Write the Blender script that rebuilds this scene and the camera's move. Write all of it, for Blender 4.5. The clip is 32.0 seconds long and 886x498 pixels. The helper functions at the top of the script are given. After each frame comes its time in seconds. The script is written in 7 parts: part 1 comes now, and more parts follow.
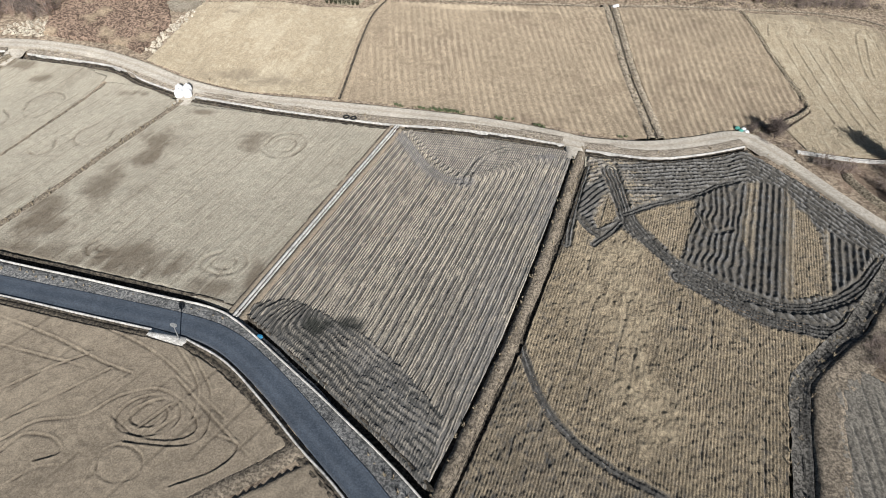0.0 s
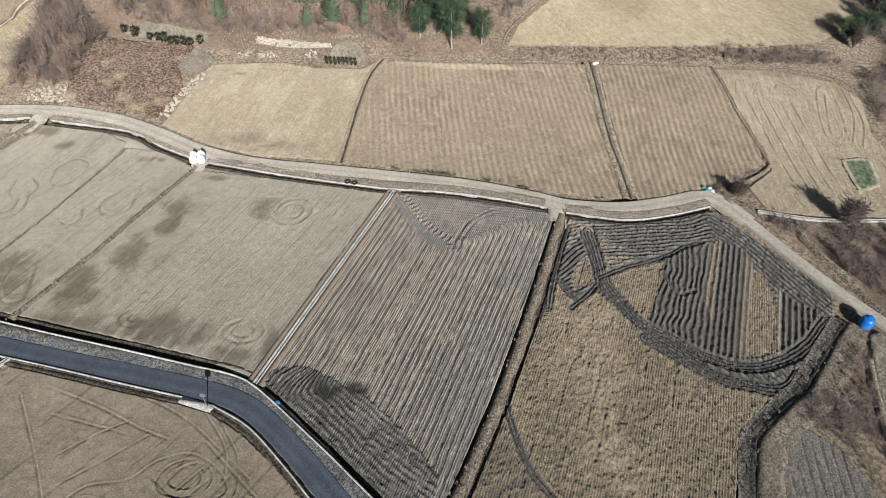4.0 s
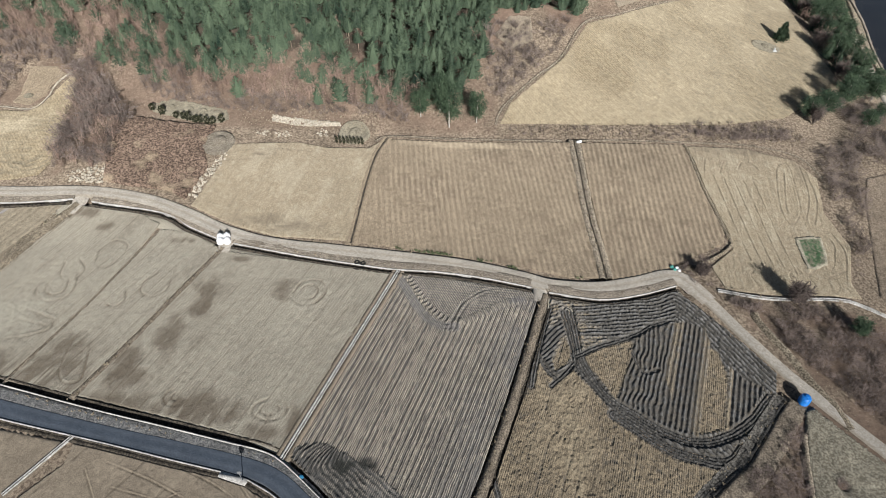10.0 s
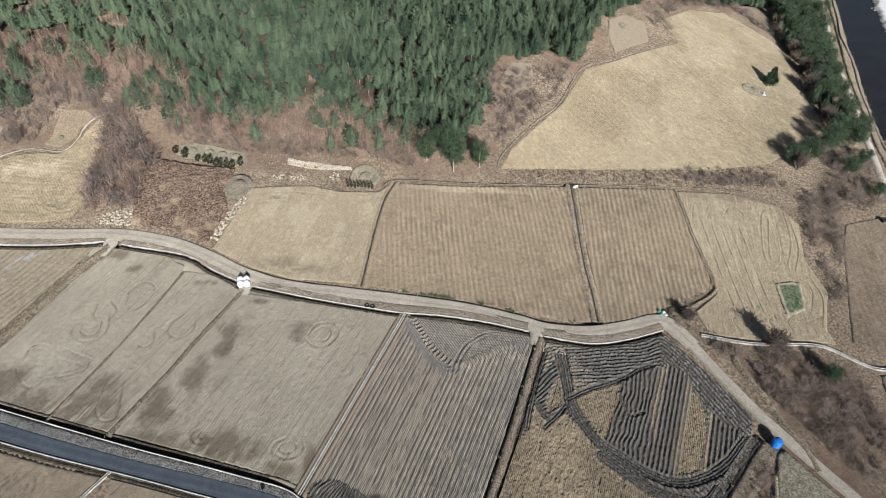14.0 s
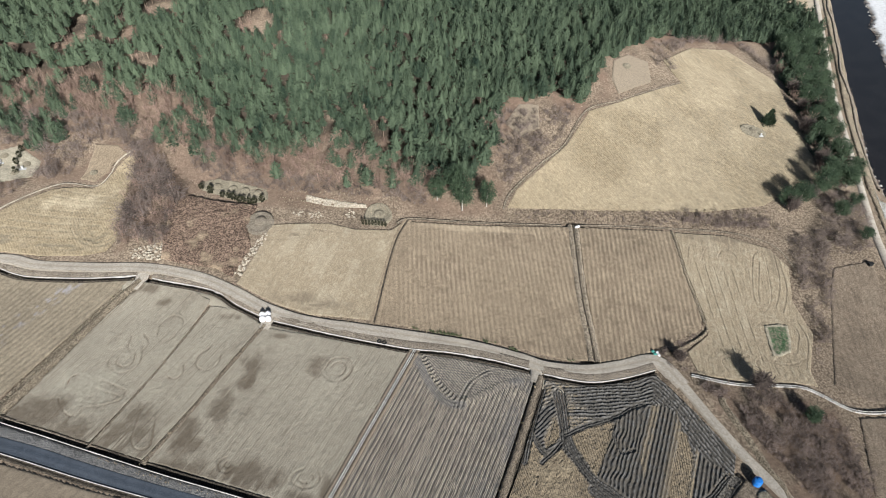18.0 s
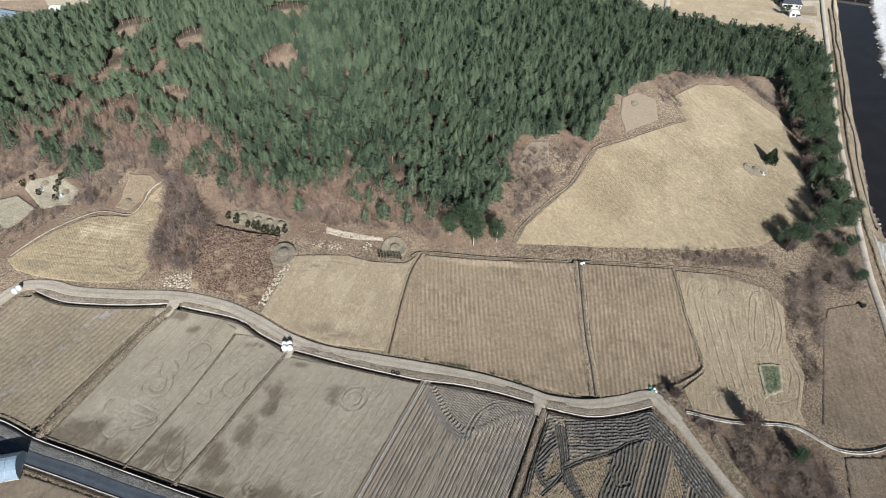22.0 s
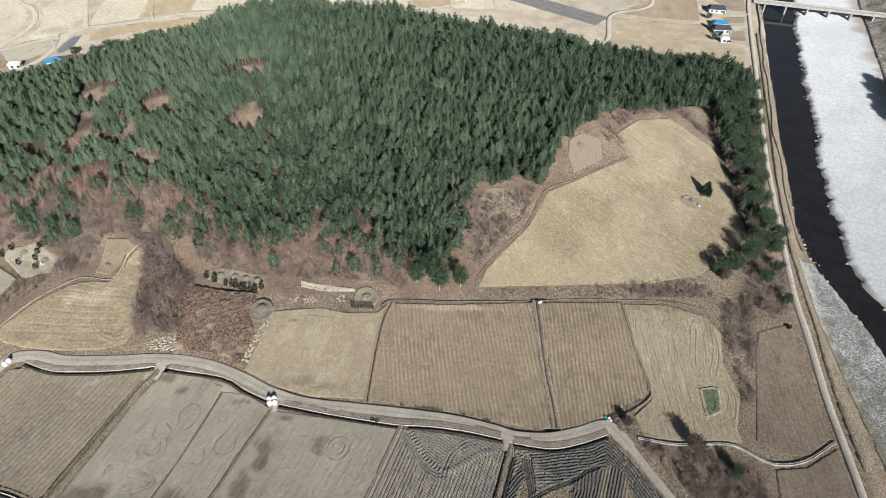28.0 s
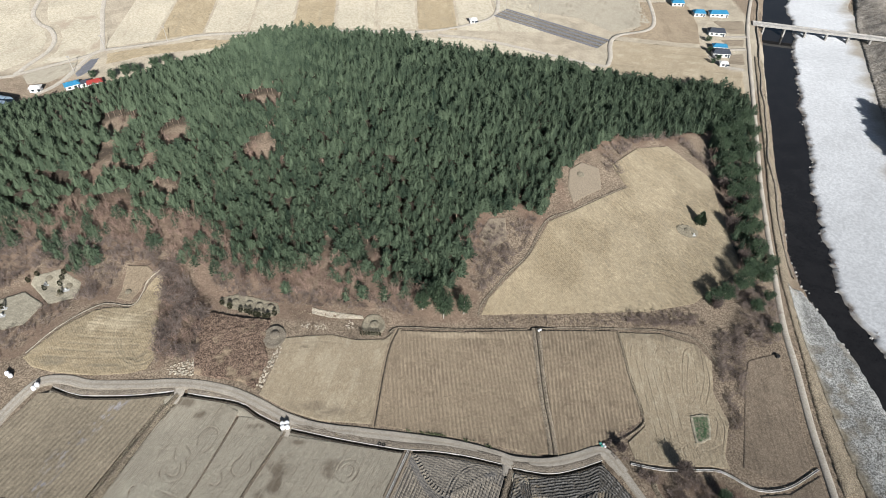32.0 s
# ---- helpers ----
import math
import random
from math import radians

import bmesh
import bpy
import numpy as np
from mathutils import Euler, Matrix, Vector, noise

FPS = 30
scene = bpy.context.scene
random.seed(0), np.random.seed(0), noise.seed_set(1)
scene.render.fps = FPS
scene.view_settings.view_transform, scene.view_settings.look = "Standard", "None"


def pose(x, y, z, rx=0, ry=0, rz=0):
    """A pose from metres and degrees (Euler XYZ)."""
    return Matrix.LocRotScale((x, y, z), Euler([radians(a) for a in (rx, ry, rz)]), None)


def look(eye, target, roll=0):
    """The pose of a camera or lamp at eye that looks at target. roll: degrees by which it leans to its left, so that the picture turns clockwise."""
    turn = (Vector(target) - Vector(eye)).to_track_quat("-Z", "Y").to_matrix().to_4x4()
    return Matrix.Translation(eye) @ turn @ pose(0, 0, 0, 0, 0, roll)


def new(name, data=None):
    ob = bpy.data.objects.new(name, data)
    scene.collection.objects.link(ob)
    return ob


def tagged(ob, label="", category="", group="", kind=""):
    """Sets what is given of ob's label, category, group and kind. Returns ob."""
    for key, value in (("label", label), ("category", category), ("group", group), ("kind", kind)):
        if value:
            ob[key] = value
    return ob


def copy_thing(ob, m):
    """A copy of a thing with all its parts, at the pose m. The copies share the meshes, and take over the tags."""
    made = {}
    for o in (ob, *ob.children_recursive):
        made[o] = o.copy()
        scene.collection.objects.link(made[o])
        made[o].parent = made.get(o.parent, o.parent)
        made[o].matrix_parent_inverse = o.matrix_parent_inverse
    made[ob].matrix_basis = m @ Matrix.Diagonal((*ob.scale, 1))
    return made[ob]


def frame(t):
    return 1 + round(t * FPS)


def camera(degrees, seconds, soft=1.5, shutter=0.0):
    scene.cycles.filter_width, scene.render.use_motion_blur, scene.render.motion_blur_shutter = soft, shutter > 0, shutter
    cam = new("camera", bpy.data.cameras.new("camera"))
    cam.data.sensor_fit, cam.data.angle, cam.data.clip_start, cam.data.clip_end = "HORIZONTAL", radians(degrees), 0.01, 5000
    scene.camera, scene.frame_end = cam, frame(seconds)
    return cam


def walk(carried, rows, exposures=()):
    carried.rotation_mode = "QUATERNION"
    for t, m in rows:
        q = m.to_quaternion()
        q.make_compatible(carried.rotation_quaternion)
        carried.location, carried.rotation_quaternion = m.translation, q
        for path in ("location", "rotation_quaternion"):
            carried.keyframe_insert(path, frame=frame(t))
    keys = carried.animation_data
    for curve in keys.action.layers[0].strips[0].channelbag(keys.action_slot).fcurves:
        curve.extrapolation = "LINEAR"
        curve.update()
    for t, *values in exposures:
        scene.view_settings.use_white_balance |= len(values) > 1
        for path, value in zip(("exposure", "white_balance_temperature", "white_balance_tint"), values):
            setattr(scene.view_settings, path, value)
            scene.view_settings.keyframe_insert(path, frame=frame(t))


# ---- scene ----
cam = camera(70.53, 32.0, soft=0.5)
# seconds, eye (m), turn (degrees)
ROWS = [
    (0, 0.00, 0.00, 63.60, 46.69, -0.06, 1.56),
    (1, 0.02, -0.14, 67.62, 46.64, -0.03, 1.28),
    (2, 0.04, -0.28, 71.60, 46.58, 0.04, 1.11),
    (3, 0.10, -0.41, 75.57, 46.50, 0.05, 0.92),
    (6, 0.25, -0.64, 87.57, 46.43, 0.05, 0.71),
    (8, 0.30, -0.78, 95.60, 46.41, 0.03, 0.68),
    (10, 0.40, -1.18, 103.71, 46.43, -0.06, 0.77),
    (12, 0.52, -1.60, 111.69, 46.45, -0.06, 0.97),
    (14, 0.66, -1.96, 119.71, 46.49, -0.06, 1.40),
    (17, 0.97, -2.52, 131.71, 46.50, -0.03, 2.26),
    (19, 1.17, -2.83, 139.58, 46.49, -0.05, 3.05),
    (21, 1.25, -3.17, 147.36, 46.49, -0.07, 3.87),
    (23, 1.25, -3.59, 155.21, 46.54, -0.06, 4.70),
    (24, 1.25, -3.80, 159.13, 46.56, -0.06, 5.21),
    (24.5, 1.24, -3.89, 161.09, 46.57, -0.06, 5.32),
    (25, 1.23, -3.96, 163.06, 46.60, -0.06, 4.91),
    (25.5, 1.20, -4.00, 165.06, 46.56, -0.01, 4.08),
    (27.5, 1.12, -3.96, 173.16, 46.50, 0.03, 0.15),
    (28, 1.09, -3.95, 175.19, 46.50, 0.05, -0.22),
    (28.5, 1.05, -3.95, 177.22, 46.54, 0.07, -0.37),
    (29, 1.03, -3.97, 179.27, 46.55, 0.03, -0.38),
    (30, 1.03, -4.01, 183.35, 46.52, 0.06, -0.30),
    (31, 1.07, -4.05, 187.42, 46.47, 0.08, -0.08),
    (32, 1.13, -4.15, 191.52, 46.44, 0.09, 0.32),
]
walk(cam, [(t, pose(*row)) for t, *row in ROWS], ((0, 0.17), (3, 0.05), (9, 0.03), (17, 0.15), (32, 0.11)))

# ---------------------------------------------------------------- light
world = bpy.data.worlds.new("sky")
scene.world = world
world.use_nodes = True
SUN_EL, SUN_TO = 25.0, (0.28, -0.96)  # degrees above the horizon; the way to the sun in plan
wt = world.node_tree
sky = wt.nodes.new("ShaderNodeTexSky")
sky.sky_type, sky.sun_disc = "NISHITA", False
sky.sun_elevation = radians(SUN_EL)
sky.sun_rotation = math.atan2(SUN_TO[0], SUN_TO[1])
wt.links.new(sky.outputs[0], wt.nodes["Background"].inputs[0])
wt.nodes["Background"].inputs[1].default_value = 0.044
sun = new("sun", bpy.data.lights.new("sun", "SUN"))
sun.data.energy, sun.data.angle, sun.data.color = 5.0, radians(0.55), (0.985, 0.985, 0.985)
k = math.cos(radians(SUN_EL)) / math.hypot(*SUN_TO)
sun.matrix_world = look((SUN_TO[0] * k * 300, SUN_TO[1] * k * 300, 300 * math.sin(radians(SUN_EL))), (0, 0, 0))
scene.view_settings.exposure = 0.0

# ---------------------------------------------------------------- the lie of the land


def smooth(u):
    u = np.clip(u, 0, 1)
    return u * u * (3 - 2 * u)


def river_road_x(y):
    return np.interp(y, [60, 86, 128, 152, 179, 212, 338, 390, 453, 700], [121, 125, 130, 133, 139.5, 149, 188, 204, 225, 330])


SHORE_Y = np.arange(40, 720, 0.8)
SHORE = [sum(a * np.sin(SHORE_Y * f + p + k * 2.1) * (0.55 + 0.45 * np.sin(SHORE_Y * f * 0.317 + p * 3 + k)) for a, f, p in ((1.6, 0.083, 0.4), (1.1, 0.171, 2.2), (0.8, 0.37, 4.1), (0.6, 0.83, 1.3), (0.5, 1.57, 5.2), (0.35, 2.9, 3.3))) for k in (0, 1)]


def shore(y, k):
    """The ragged run of a shore line."""
    return np.interp(y, SHORE_Y, SHORE[k > 2])


def water_left(y):
    return 0.5 * shore(y, 1.0) + np.interp(y, [60, 122, 150, 178, 206, 272, 364, 468, 700], [168, 163, 161, 157.5, 160, 178, 206, 241, 320])


def water_right(y):
    return shore(y, 2.3) + np.interp(y, [60, 145, 171, 214, 282, 364, 448, 700], [188, 175, 172, 178, 201, 227, 257, 338])


def height(x, y):
    """The lie of the land: terraces, the wooded hill, the river bed."""
    x, y = np.asarray(x, float), np.asarray(y, float)
    z = -0.028 * np.clip(x, -400, 160)
    z = z + 4.5 * smooth((y - 103) / 46) * smooth((330 - y) / 60) * smooth((165 - x) / 40)
    foot = np.interp(x, [-120, -60, -30], [165, 158, 150])
    top = np.interp(x, [-330, -200, -150, -80, -20, 20, 60, 85, 110, 140, 160], [6, 24, 30, 34, 34, 28, 20, 14, 8, 3, 0])
    u = (y - foot) / (265 - foot)
    brow = np.interp(x, [-240, -200, -150, -118, -100], [225, 240, 264, 300, 326])
    run = np.interp(x, [-200, -150, -118, -100], [100, 120, 75, 45])
    z = z + top * np.sin(np.pi / 2 * np.clip(u, 0, 1)) * smooth((brow + run - y) / run)
    s = x - river_road_x(y)
    z = z + (-9.6 - z) * smooth((s - 3.5) / 11)
    middle, half = (water_left(y) + water_right(y)) / 2, (water_right(y) - water_left(y)) / 2
    z = z - 2.2 * smooth((half + 3 - np.abs(x - middle)) / 6)
    z = z + 5.5 * smooth((x - water_right(y) - 48) / 22)
    return z


def h(x, y):
    return float(height(x, y))


# ---------------------------------------------------------------- plan helpers


def spline(points, step=2.0):
    """A smooth line through the points of a plan, at about even steps."""
    p = np.array(points, float)
    if len(p) < 3:
        n = max(2, int(np.hypot(*(p[1] - p[0])) / step) + 1)
        return p[0] + (p[1] - p[0]) * np.linspace(0, 1, n)[:, None]
    q = np.vstack([2 * p[0] - p[1], p, 2 * p[-1] - p[-2]])
    out = []
    for i in range(len(p) - 1):
        a, b, c, d = q[i : i + 4]
        n = max(2, int(np.hypot(*(c - b)) / step) + 1)
        t = np.linspace(0, 1, n, endpoint=False)[:, None]
        out.append(0.5 * (2 * b + (c - a) * t + (2 * a - 5 * b + 4 * c - d) * t**2 + (3 * b - a - 3 * c + d) * t**3))
    return np.vstack(out + [p[-1:]])


def inside(poly, pts):
    poly, hit = np.asarray(poly, float), np.zeros(len(pts), bool)
    x, y = pts[:, 0], pts[:, 1]
    for (ax, ay), (bx, by) in zip(poly, np.roll(poly, -1, 0)):
        if ay != by:
            hit ^= ((ay > y) != (by > y)) & (x < (bx - ax) * (y - ay) / (by - ay) + ax)
    return hit


def near_line(line, pts, closed=False):
    """For points of the plan: distance to a line, the nearest place on it, the length run along it and the side."""
    line = np.asarray(line, float)
    if closed:
        line = np.vstack([line, line[:1]])
    best, place = np.full(len(pts), 1e9), np.zeros((len(pts), 2))
    along, side, run = np.zeros(len(pts)), np.zeros(len(pts)), 0.0
    for a, b in zip(line[:-1], line[1:]):
        d = b - a
        size = np.hypot(*d) + 1e-9
        t = np.clip(((pts - a) @ d) / size**2, 0, 1)
        foot = a + t[:, None] * d
        far = np.hypot(*(pts - foot).T)
        less = far < best
        best[less], place[less], along[less] = far[less], foot[less], run + t[less] * size
        side[less] = np.sign(d[0] * (pts[less, 1] - a[1]) - d[1] * (pts[less, 0] - a[0]))
        run += size
    return best, place, along, side


def lattice(x, y, seed):
    rng = np.random.default_rng(seed)
    table = rng.random((256, 256))
    i, j = np.floor(x).astype(int), np.floor(y).astype(int)
    u, v = smooth(x - i), smooth(y - j)
    g = lambda a, b: table[a % 256, b % 256]
    return (g(i, j) * (1 - u) + g(i + 1, j) * u) * (1 - v) + (g(i, j + 1) * (1 - u) + g(i + 1, j + 1) * u) * v


def rough(x, y, size, seed=1, octaves=3):
    """Value noise of the plan, about 0 to 1."""
    out, total, amp = 0, 0, 1.0
    for o in range(octaves):
        out = out + amp * lattice(x / size * 2**o + 37.7 * o, y / size * 2**o + 11.3 * o, seed + o)
        total, amp = total + amp, amp / 2
    return out / total


# ---------------------------------------------------------------- mesh helpers


def mesh_of(name, verts, faces, material, values=None, flat=True):
    """A mesh from arrays of corners and of faces that all have as many corners."""
    verts, faces = np.asarray(verts, np.float32), np.asarray(faces, np.int32)
    me = bpy.data.meshes.new(name)
    n, k = faces.shape
    me.vertices.add(len(verts))
    me.vertices.foreach_set("co", verts.ravel())
    me.loops.add(n * k)
    me.loops.foreach_set("vertex_index", faces.ravel())
    me.polygons.add(n)
    me.polygons.foreach_set("loop_start", np.arange(0, n * k, k, dtype=np.int32))
    me.polygons.foreach_set("loop_total", np.full(n, k, np.int32))
    me.update(calc_edges=True)
    me.validate()
    if not flat:
        me.polygons.foreach_set("use_smooth", np.ones(len(me.polygons), bool))
    for key, v in (values or {}).items():
        me.attributes.new(key, "FLOAT", "POINT").data.foreach_set("value", np.asarray(v, np.float32))
    me.materials.append(material)
    return me


def part(name, bm, material, parent, label=""):
    """A bmesh or a ready mesh as one object under a thing or a part."""
    if isinstance(bm, bpy.types.Mesh):
        me = bm
    else:
        me = bpy.data.meshes.new(name)
        bm.to_mesh(me)
        bm.free()
        me.materials.append(material)
    ob = new(name, me)
    ob.parent = parent
    return tagged(ob, label)


def thing(name, place, label, category, group="", kind="", turn=0.0):
    ob = new(name)
    ob.matrix_world = pose(*place, 0, 0, turn)
    return tagged(ob, label, category, group, kind)


def box(size, at=(0, 0, 0), bevel=0.0, taper=1.0):
    """A bevelled box that stands on z = at[2]."""
    bm = bmesh.new()
    bmesh.ops.create_cube(bm, size=1)
    for v in bm.verts:
        f = taper if v.co.z > 0 else 1
        v.co = Vector((v.co.x * size[0] * f + at[0], v.co.y * size[1] * f + at[1], (v.co.z + 0.5) * size[2] + at[2]))
    if bevel:
        bmesh.ops.bevel(bm, geom=bm.edges[:], offset=bevel, segments=2, affect="EDGES", profile=0.5)
    return bm


def rod(r1, r2, a, b, sides=8):
    """A tapered rod from a to b."""
    bm = bmesh.new()
    a, b = Vector(a), Vector(b)
    bmesh.ops.create_cone(bm, cap_ends=True, segments=sides, radius1=r1, radius2=r2, depth=(b - a).length)
    bm.transform(Matrix.Translation((a + b) / 2) @ (b - a).to_track_quat("Z", "Y").to_matrix().to_4x4())
    return bm


def turned(profile, sides=20):
    """A lathe body from (radius, height) pairs."""
    a = np.linspace(0, 2 * np.pi, sides, endpoint=False)
    bm = bmesh.new()
    rings = [[bm.verts.new((r * math.cos(t), r * math.sin(t), z)) for t in a] for r, z in profile]
    for lo, hi in zip(rings[:-1], rings[1:]):
        for i in range(sides):
            bm.faces.new((lo[i], lo[(i + 1) % sides], hi[(i + 1) % sides], hi[i]))
    bm.faces.new(rings[-1])
    bm.faces.new(rings[0][::-1])
    return bm


def ribbon_mesh(name, line, profile, material, step=2.0, level=True, wobble=0.0, seed=3, values=None):
    """A cross-section, pairs of (metres to the left, metres above the land), drawn along a line of the plan.
    level: the section stays level across; else each of its points follows the land."""
    p = spline(line, step)
    d = np.gradient(p, axis=0)
    d /= np.hypot(*d.T)[:, None] + 1e-9
    left = np.stack([-d[:, 1], d[:, 0]], 1)
    rows = []
    for k, (o, dz) in enumerate(profile):
        shift = o + wobble * (rough(p[:, 0] + 60 * k, p[:, 1], 2.3, seed + k) - 0.5) * 2 if wobble else o
        xy = p + left * np.broadcast_to(shift, len(p))[:, None]
        z = height(*p.T) if level else height(*xy.T)
        if wobble:
            z = z + wobble * 0.4 * (rough(xy[:, 0], xy[:, 1], 1.1, seed + 20 + k) - 0.5) * (abs(dz) > 0)
        rows.append(np.column_stack([xy, z + dz]))
    n, m = len(p), len(profile)
    v = np.stack(rows, 1).reshape(-1, 3)
    i, j = np.meshgrid(np.arange(n - 1), np.arange(m - 1), indexing="ij")
    a = (i * m + j).ravel()
    return mesh_of(name, v, np.column_stack([a, a + 1, a + m + 1, a + m]), material, values and values(v))


def ribbon(name, line, profile, material, label, category, kind="structure", **more):
    return tagged(new(name, ribbon_mesh(name, line, profile, material, **more)), label, category, "", kind)


def field(name, poly, step, relief, material, label, along=(1, 0), kind="structure", lift=0.0, edge=0.3):
    """A tilled plot: a fine sheet over the land, cut to its outline, with a turned-down edge.
    step: the sheet's fineness, or a pair: along its rows and across them. relief(pts) gives metres above the land and a dict of values for the material."""
    poly = np.array(poly, float)
    ax = np.array(along, float) / np.hypot(*along)
    ay = np.array([-ax[1], ax[0]])
    local = np.column_stack([poly @ ax, poly @ ay])
    sx, sy = step if isinstance(step, tuple) else (step, step)
    lo, hi = local.min(0) - (sx, sy), local.max(0) + (sx, sy)
    gx, gy = np.arange(lo[0], hi[0], sx), np.arange(lo[1], hi[1], sy)
    u, v = np.meshgrid(gx, gy, indexing="ij")
    pts = u.ravel()[:, None] * ax + v.ravel()[:, None] * ay
    ins = inside(poly, pts)
    m = len(gy)
    i, j = np.meshgrid(np.arange(len(gx) - 1), np.arange(m - 1), indexing="ij")
    a = (i * m + j).ravel()
    quads = np.column_stack([a, a + m, a + m + 1, a + 1])
    quads = quads[ins[quads].any(1)]
    used = np.unique(quads)
    out = used[~ins[used]]
    gap, foot, *_ = near_line(poly, pts[out], True)
    ragged = 0.35 * (rough(foot[:, 0], foot[:, 1], 1.7, 5) - 0.5)
    pts[out] = foot + (pts[out] - foot) * np.clip(ragged / (gap + 1e-6), -0.2, 0.4)[:, None]
    keep = np.full(len(pts), -1)
    keep[used] = np.arange(len(used))
    pts, quads, rim = pts[used], keep[quads], ~ins[used]
    dz, values = relief(pts)
    z = height(*pts.T) + lift + dz
    z[rim] = height(*pts[rim].T) - edge
    return tagged(new(name, mesh_of(name, np.column_stack([pts, z]), quads, material, values)), label, "field", "", kind)


# ---------------------------------------------------------------- materials


def earth(name, low, high, size=0.5, blotch=14.0, bump=0.35, dist=0.06, mixes=(), gloss=0.96, contrast=0.35, grain=None, flecks=None, mid=0.22):
    """A mottled ground: two colours by noise, wide blotches, and further colours laid over by values of the mesh.
    mixes: (value's name, colour). grain: (kind, row direction, metres along, metres across, strength): clumps or furrows in rows.
    flecks: (colour, share from 0 to 1): straw or clods lying about."""
    m = bpy.data.materials.new(name)
    m.use_nodes = True
    t = m.node_tree
    n, l = t.nodes, t.links
    b = n["Principled BSDF"]
    geo = n.new("ShaderNodeNewGeometry")

    def noise_at(scale, detail, rough_):
        x = n.new("ShaderNodeTexNoise")
        x.inputs["Scale"].default_value, x.inputs["Detail"].default_value, x.inputs["Roughness"].default_value = scale, detail, rough_
        l.new(geo.outputs["Position"], x.inputs["Vector"])
        return x.outputs[0]

    def ranged(value, a, c, lo, hi):
        x = n.new("ShaderNodeMapRange")
        for k, v in enumerate((a, c, lo, hi)):
            x.inputs[1 + k].default_value = v
        l.new(value, x.inputs[0])
        return x.outputs[0]

    def mixed(factor, a, c, kind="MIX"):
        x = n.new("ShaderNodeMix")
        x.data_type, x.blend_type = "RGBA", kind
        l.new(factor, x.inputs[0]) if not isinstance(factor, float) else setattr(x.inputs[0], "default_value", factor)
        for k, v in ((6, a), (7, c)):
            if isinstance(v, tuple):
                x.inputs[k].default_value = (*v, 1)
            else:
                l.new(v, x.inputs[k])
        return x.outputs[2]

    fine = noise_at(1 / size, 6, 0.65)
    wide = noise_at(1 / blotch, 4, 0.55)
    grit = noise_at(6.0, 3, 0.75)
    tint = fine
    if grain:
        kind, way, along, across, strong = grain
        bend = n.new("ShaderNodeTexNoise")
        bend.inputs["Scale"].default_value, bend.inputs["Detail"].default_value = 0.22, 2
        l.new(geo.outputs["Position"], bend.inputs["Vector"])
        sway = n.new("ShaderNodeVectorMath")
        sway.operation = "MULTIPLY_ADD"
        l.new(bend.outputs["Color"], sway.inputs[0])
        sway.inputs[1].default_value = (0.5, 0.5, 0.0)
        l.new(geo.outputs["Position"], sway.inputs[2])
        turn = n.new("ShaderNodeMapping")
        turn.vector_type = "TEXTURE"
        turn.inputs["Rotation"].default_value = (0, 0, math.atan2(way[1], way[0]))
        turn.inputs["Scale"].default_value = (along, across, 1)
        l.new(sway.outputs[0], turn.inputs[0])
        flat = n.new("ShaderNodeVectorMath")
        flat.operation = "MULTIPLY"
        l.new(turn.outputs[0], flat.inputs[0])
        flat.inputs[1].default_value = (1, 1, 0)
        if kind == "clumps":
            cell = n.new("ShaderNodeTexVoronoi")
            cell.voronoi_dimensions = "2D"
            cell.inputs["Randomness"].default_value = 0.7
            l.new(flat.outputs[0], cell.inputs["Vector"])
            lump = ranged(cell.outputs["Distance"], 0.2, 0.66, 1.0, 0.0)
            part_ = n.new("ShaderNodeSeparateXYZ")
            l.new(flat.outputs[0], part_.inputs[0])
            sn = n.new("ShaderNodeMath")
            sn.operation = "PINGPONG"
            l.new(part_.outputs[1], sn.inputs[0])
            sn.inputs[1].default_value = 0.5
            ad = n.new("ShaderNodeMath")
            ad.operation = "MULTIPLY_ADD"
            l.new(sn.outputs[0], ad.inputs[0])
            ad.inputs[1].default_value = 1.0
            l.new(lump, ad.inputs[2])
            shape = ranged(ad.outputs[0], 0.35, 1.0, 0.0, 1.0)
        else:
            part_ = n.new("ShaderNodeSeparateXYZ")
            l.new(flat.outputs[0], part_.inputs[0])
            wob = n.new("ShaderNodeTexNoise")
            wob.inputs["Scale"].default_value, wob.inputs["Detail"].default_value, wob.inputs["Roughness"].default_value = 1.0, 4, 0.7
            l.new(flat.outputs[0], wob.inputs["Vector"])
            sine = n.new("ShaderNodeMath")
            sine.operation = "MULTIPLY"
            l.new(part_.outputs[1], sine.inputs[0])
            sine.inputs[1].default_value = 2 * math.pi
            sn = n.new("ShaderNodeMath")
            sn.operation = "SINE"
            l.new(sine.outputs[0], sn.inputs[0])
            ad = n.new("ShaderNodeMath")
            ad.operation = "MULTIPLY_ADD"
            l.new(wob.outputs[0], ad.inputs[0])
            ad.inputs[1].default_value = 5.0
            l.new(sn.outputs[0], ad.inputs[2])
            shape = ranged(ad.outputs[0], 1.3, 3.7, 0.0, 1.0)
        both = n.new("ShaderNodeMix")
        both.data_type = "FLOAT"
        both.inputs[0].default_value = strong
        l.new(ranged(fine, 0.38, 0.62, 0.0, 1.0), both.inputs[2])
        l.new(shape, both.inputs[3])
        tint = both.outputs[0]
        colour = mixed(ranged(tint, 0.3, 0.7, -0.1, 1.1), low, high)
    else:
        colour = mixed(ranged(fine, 0.4, 0.6, -0.25, 1.25), low, high)
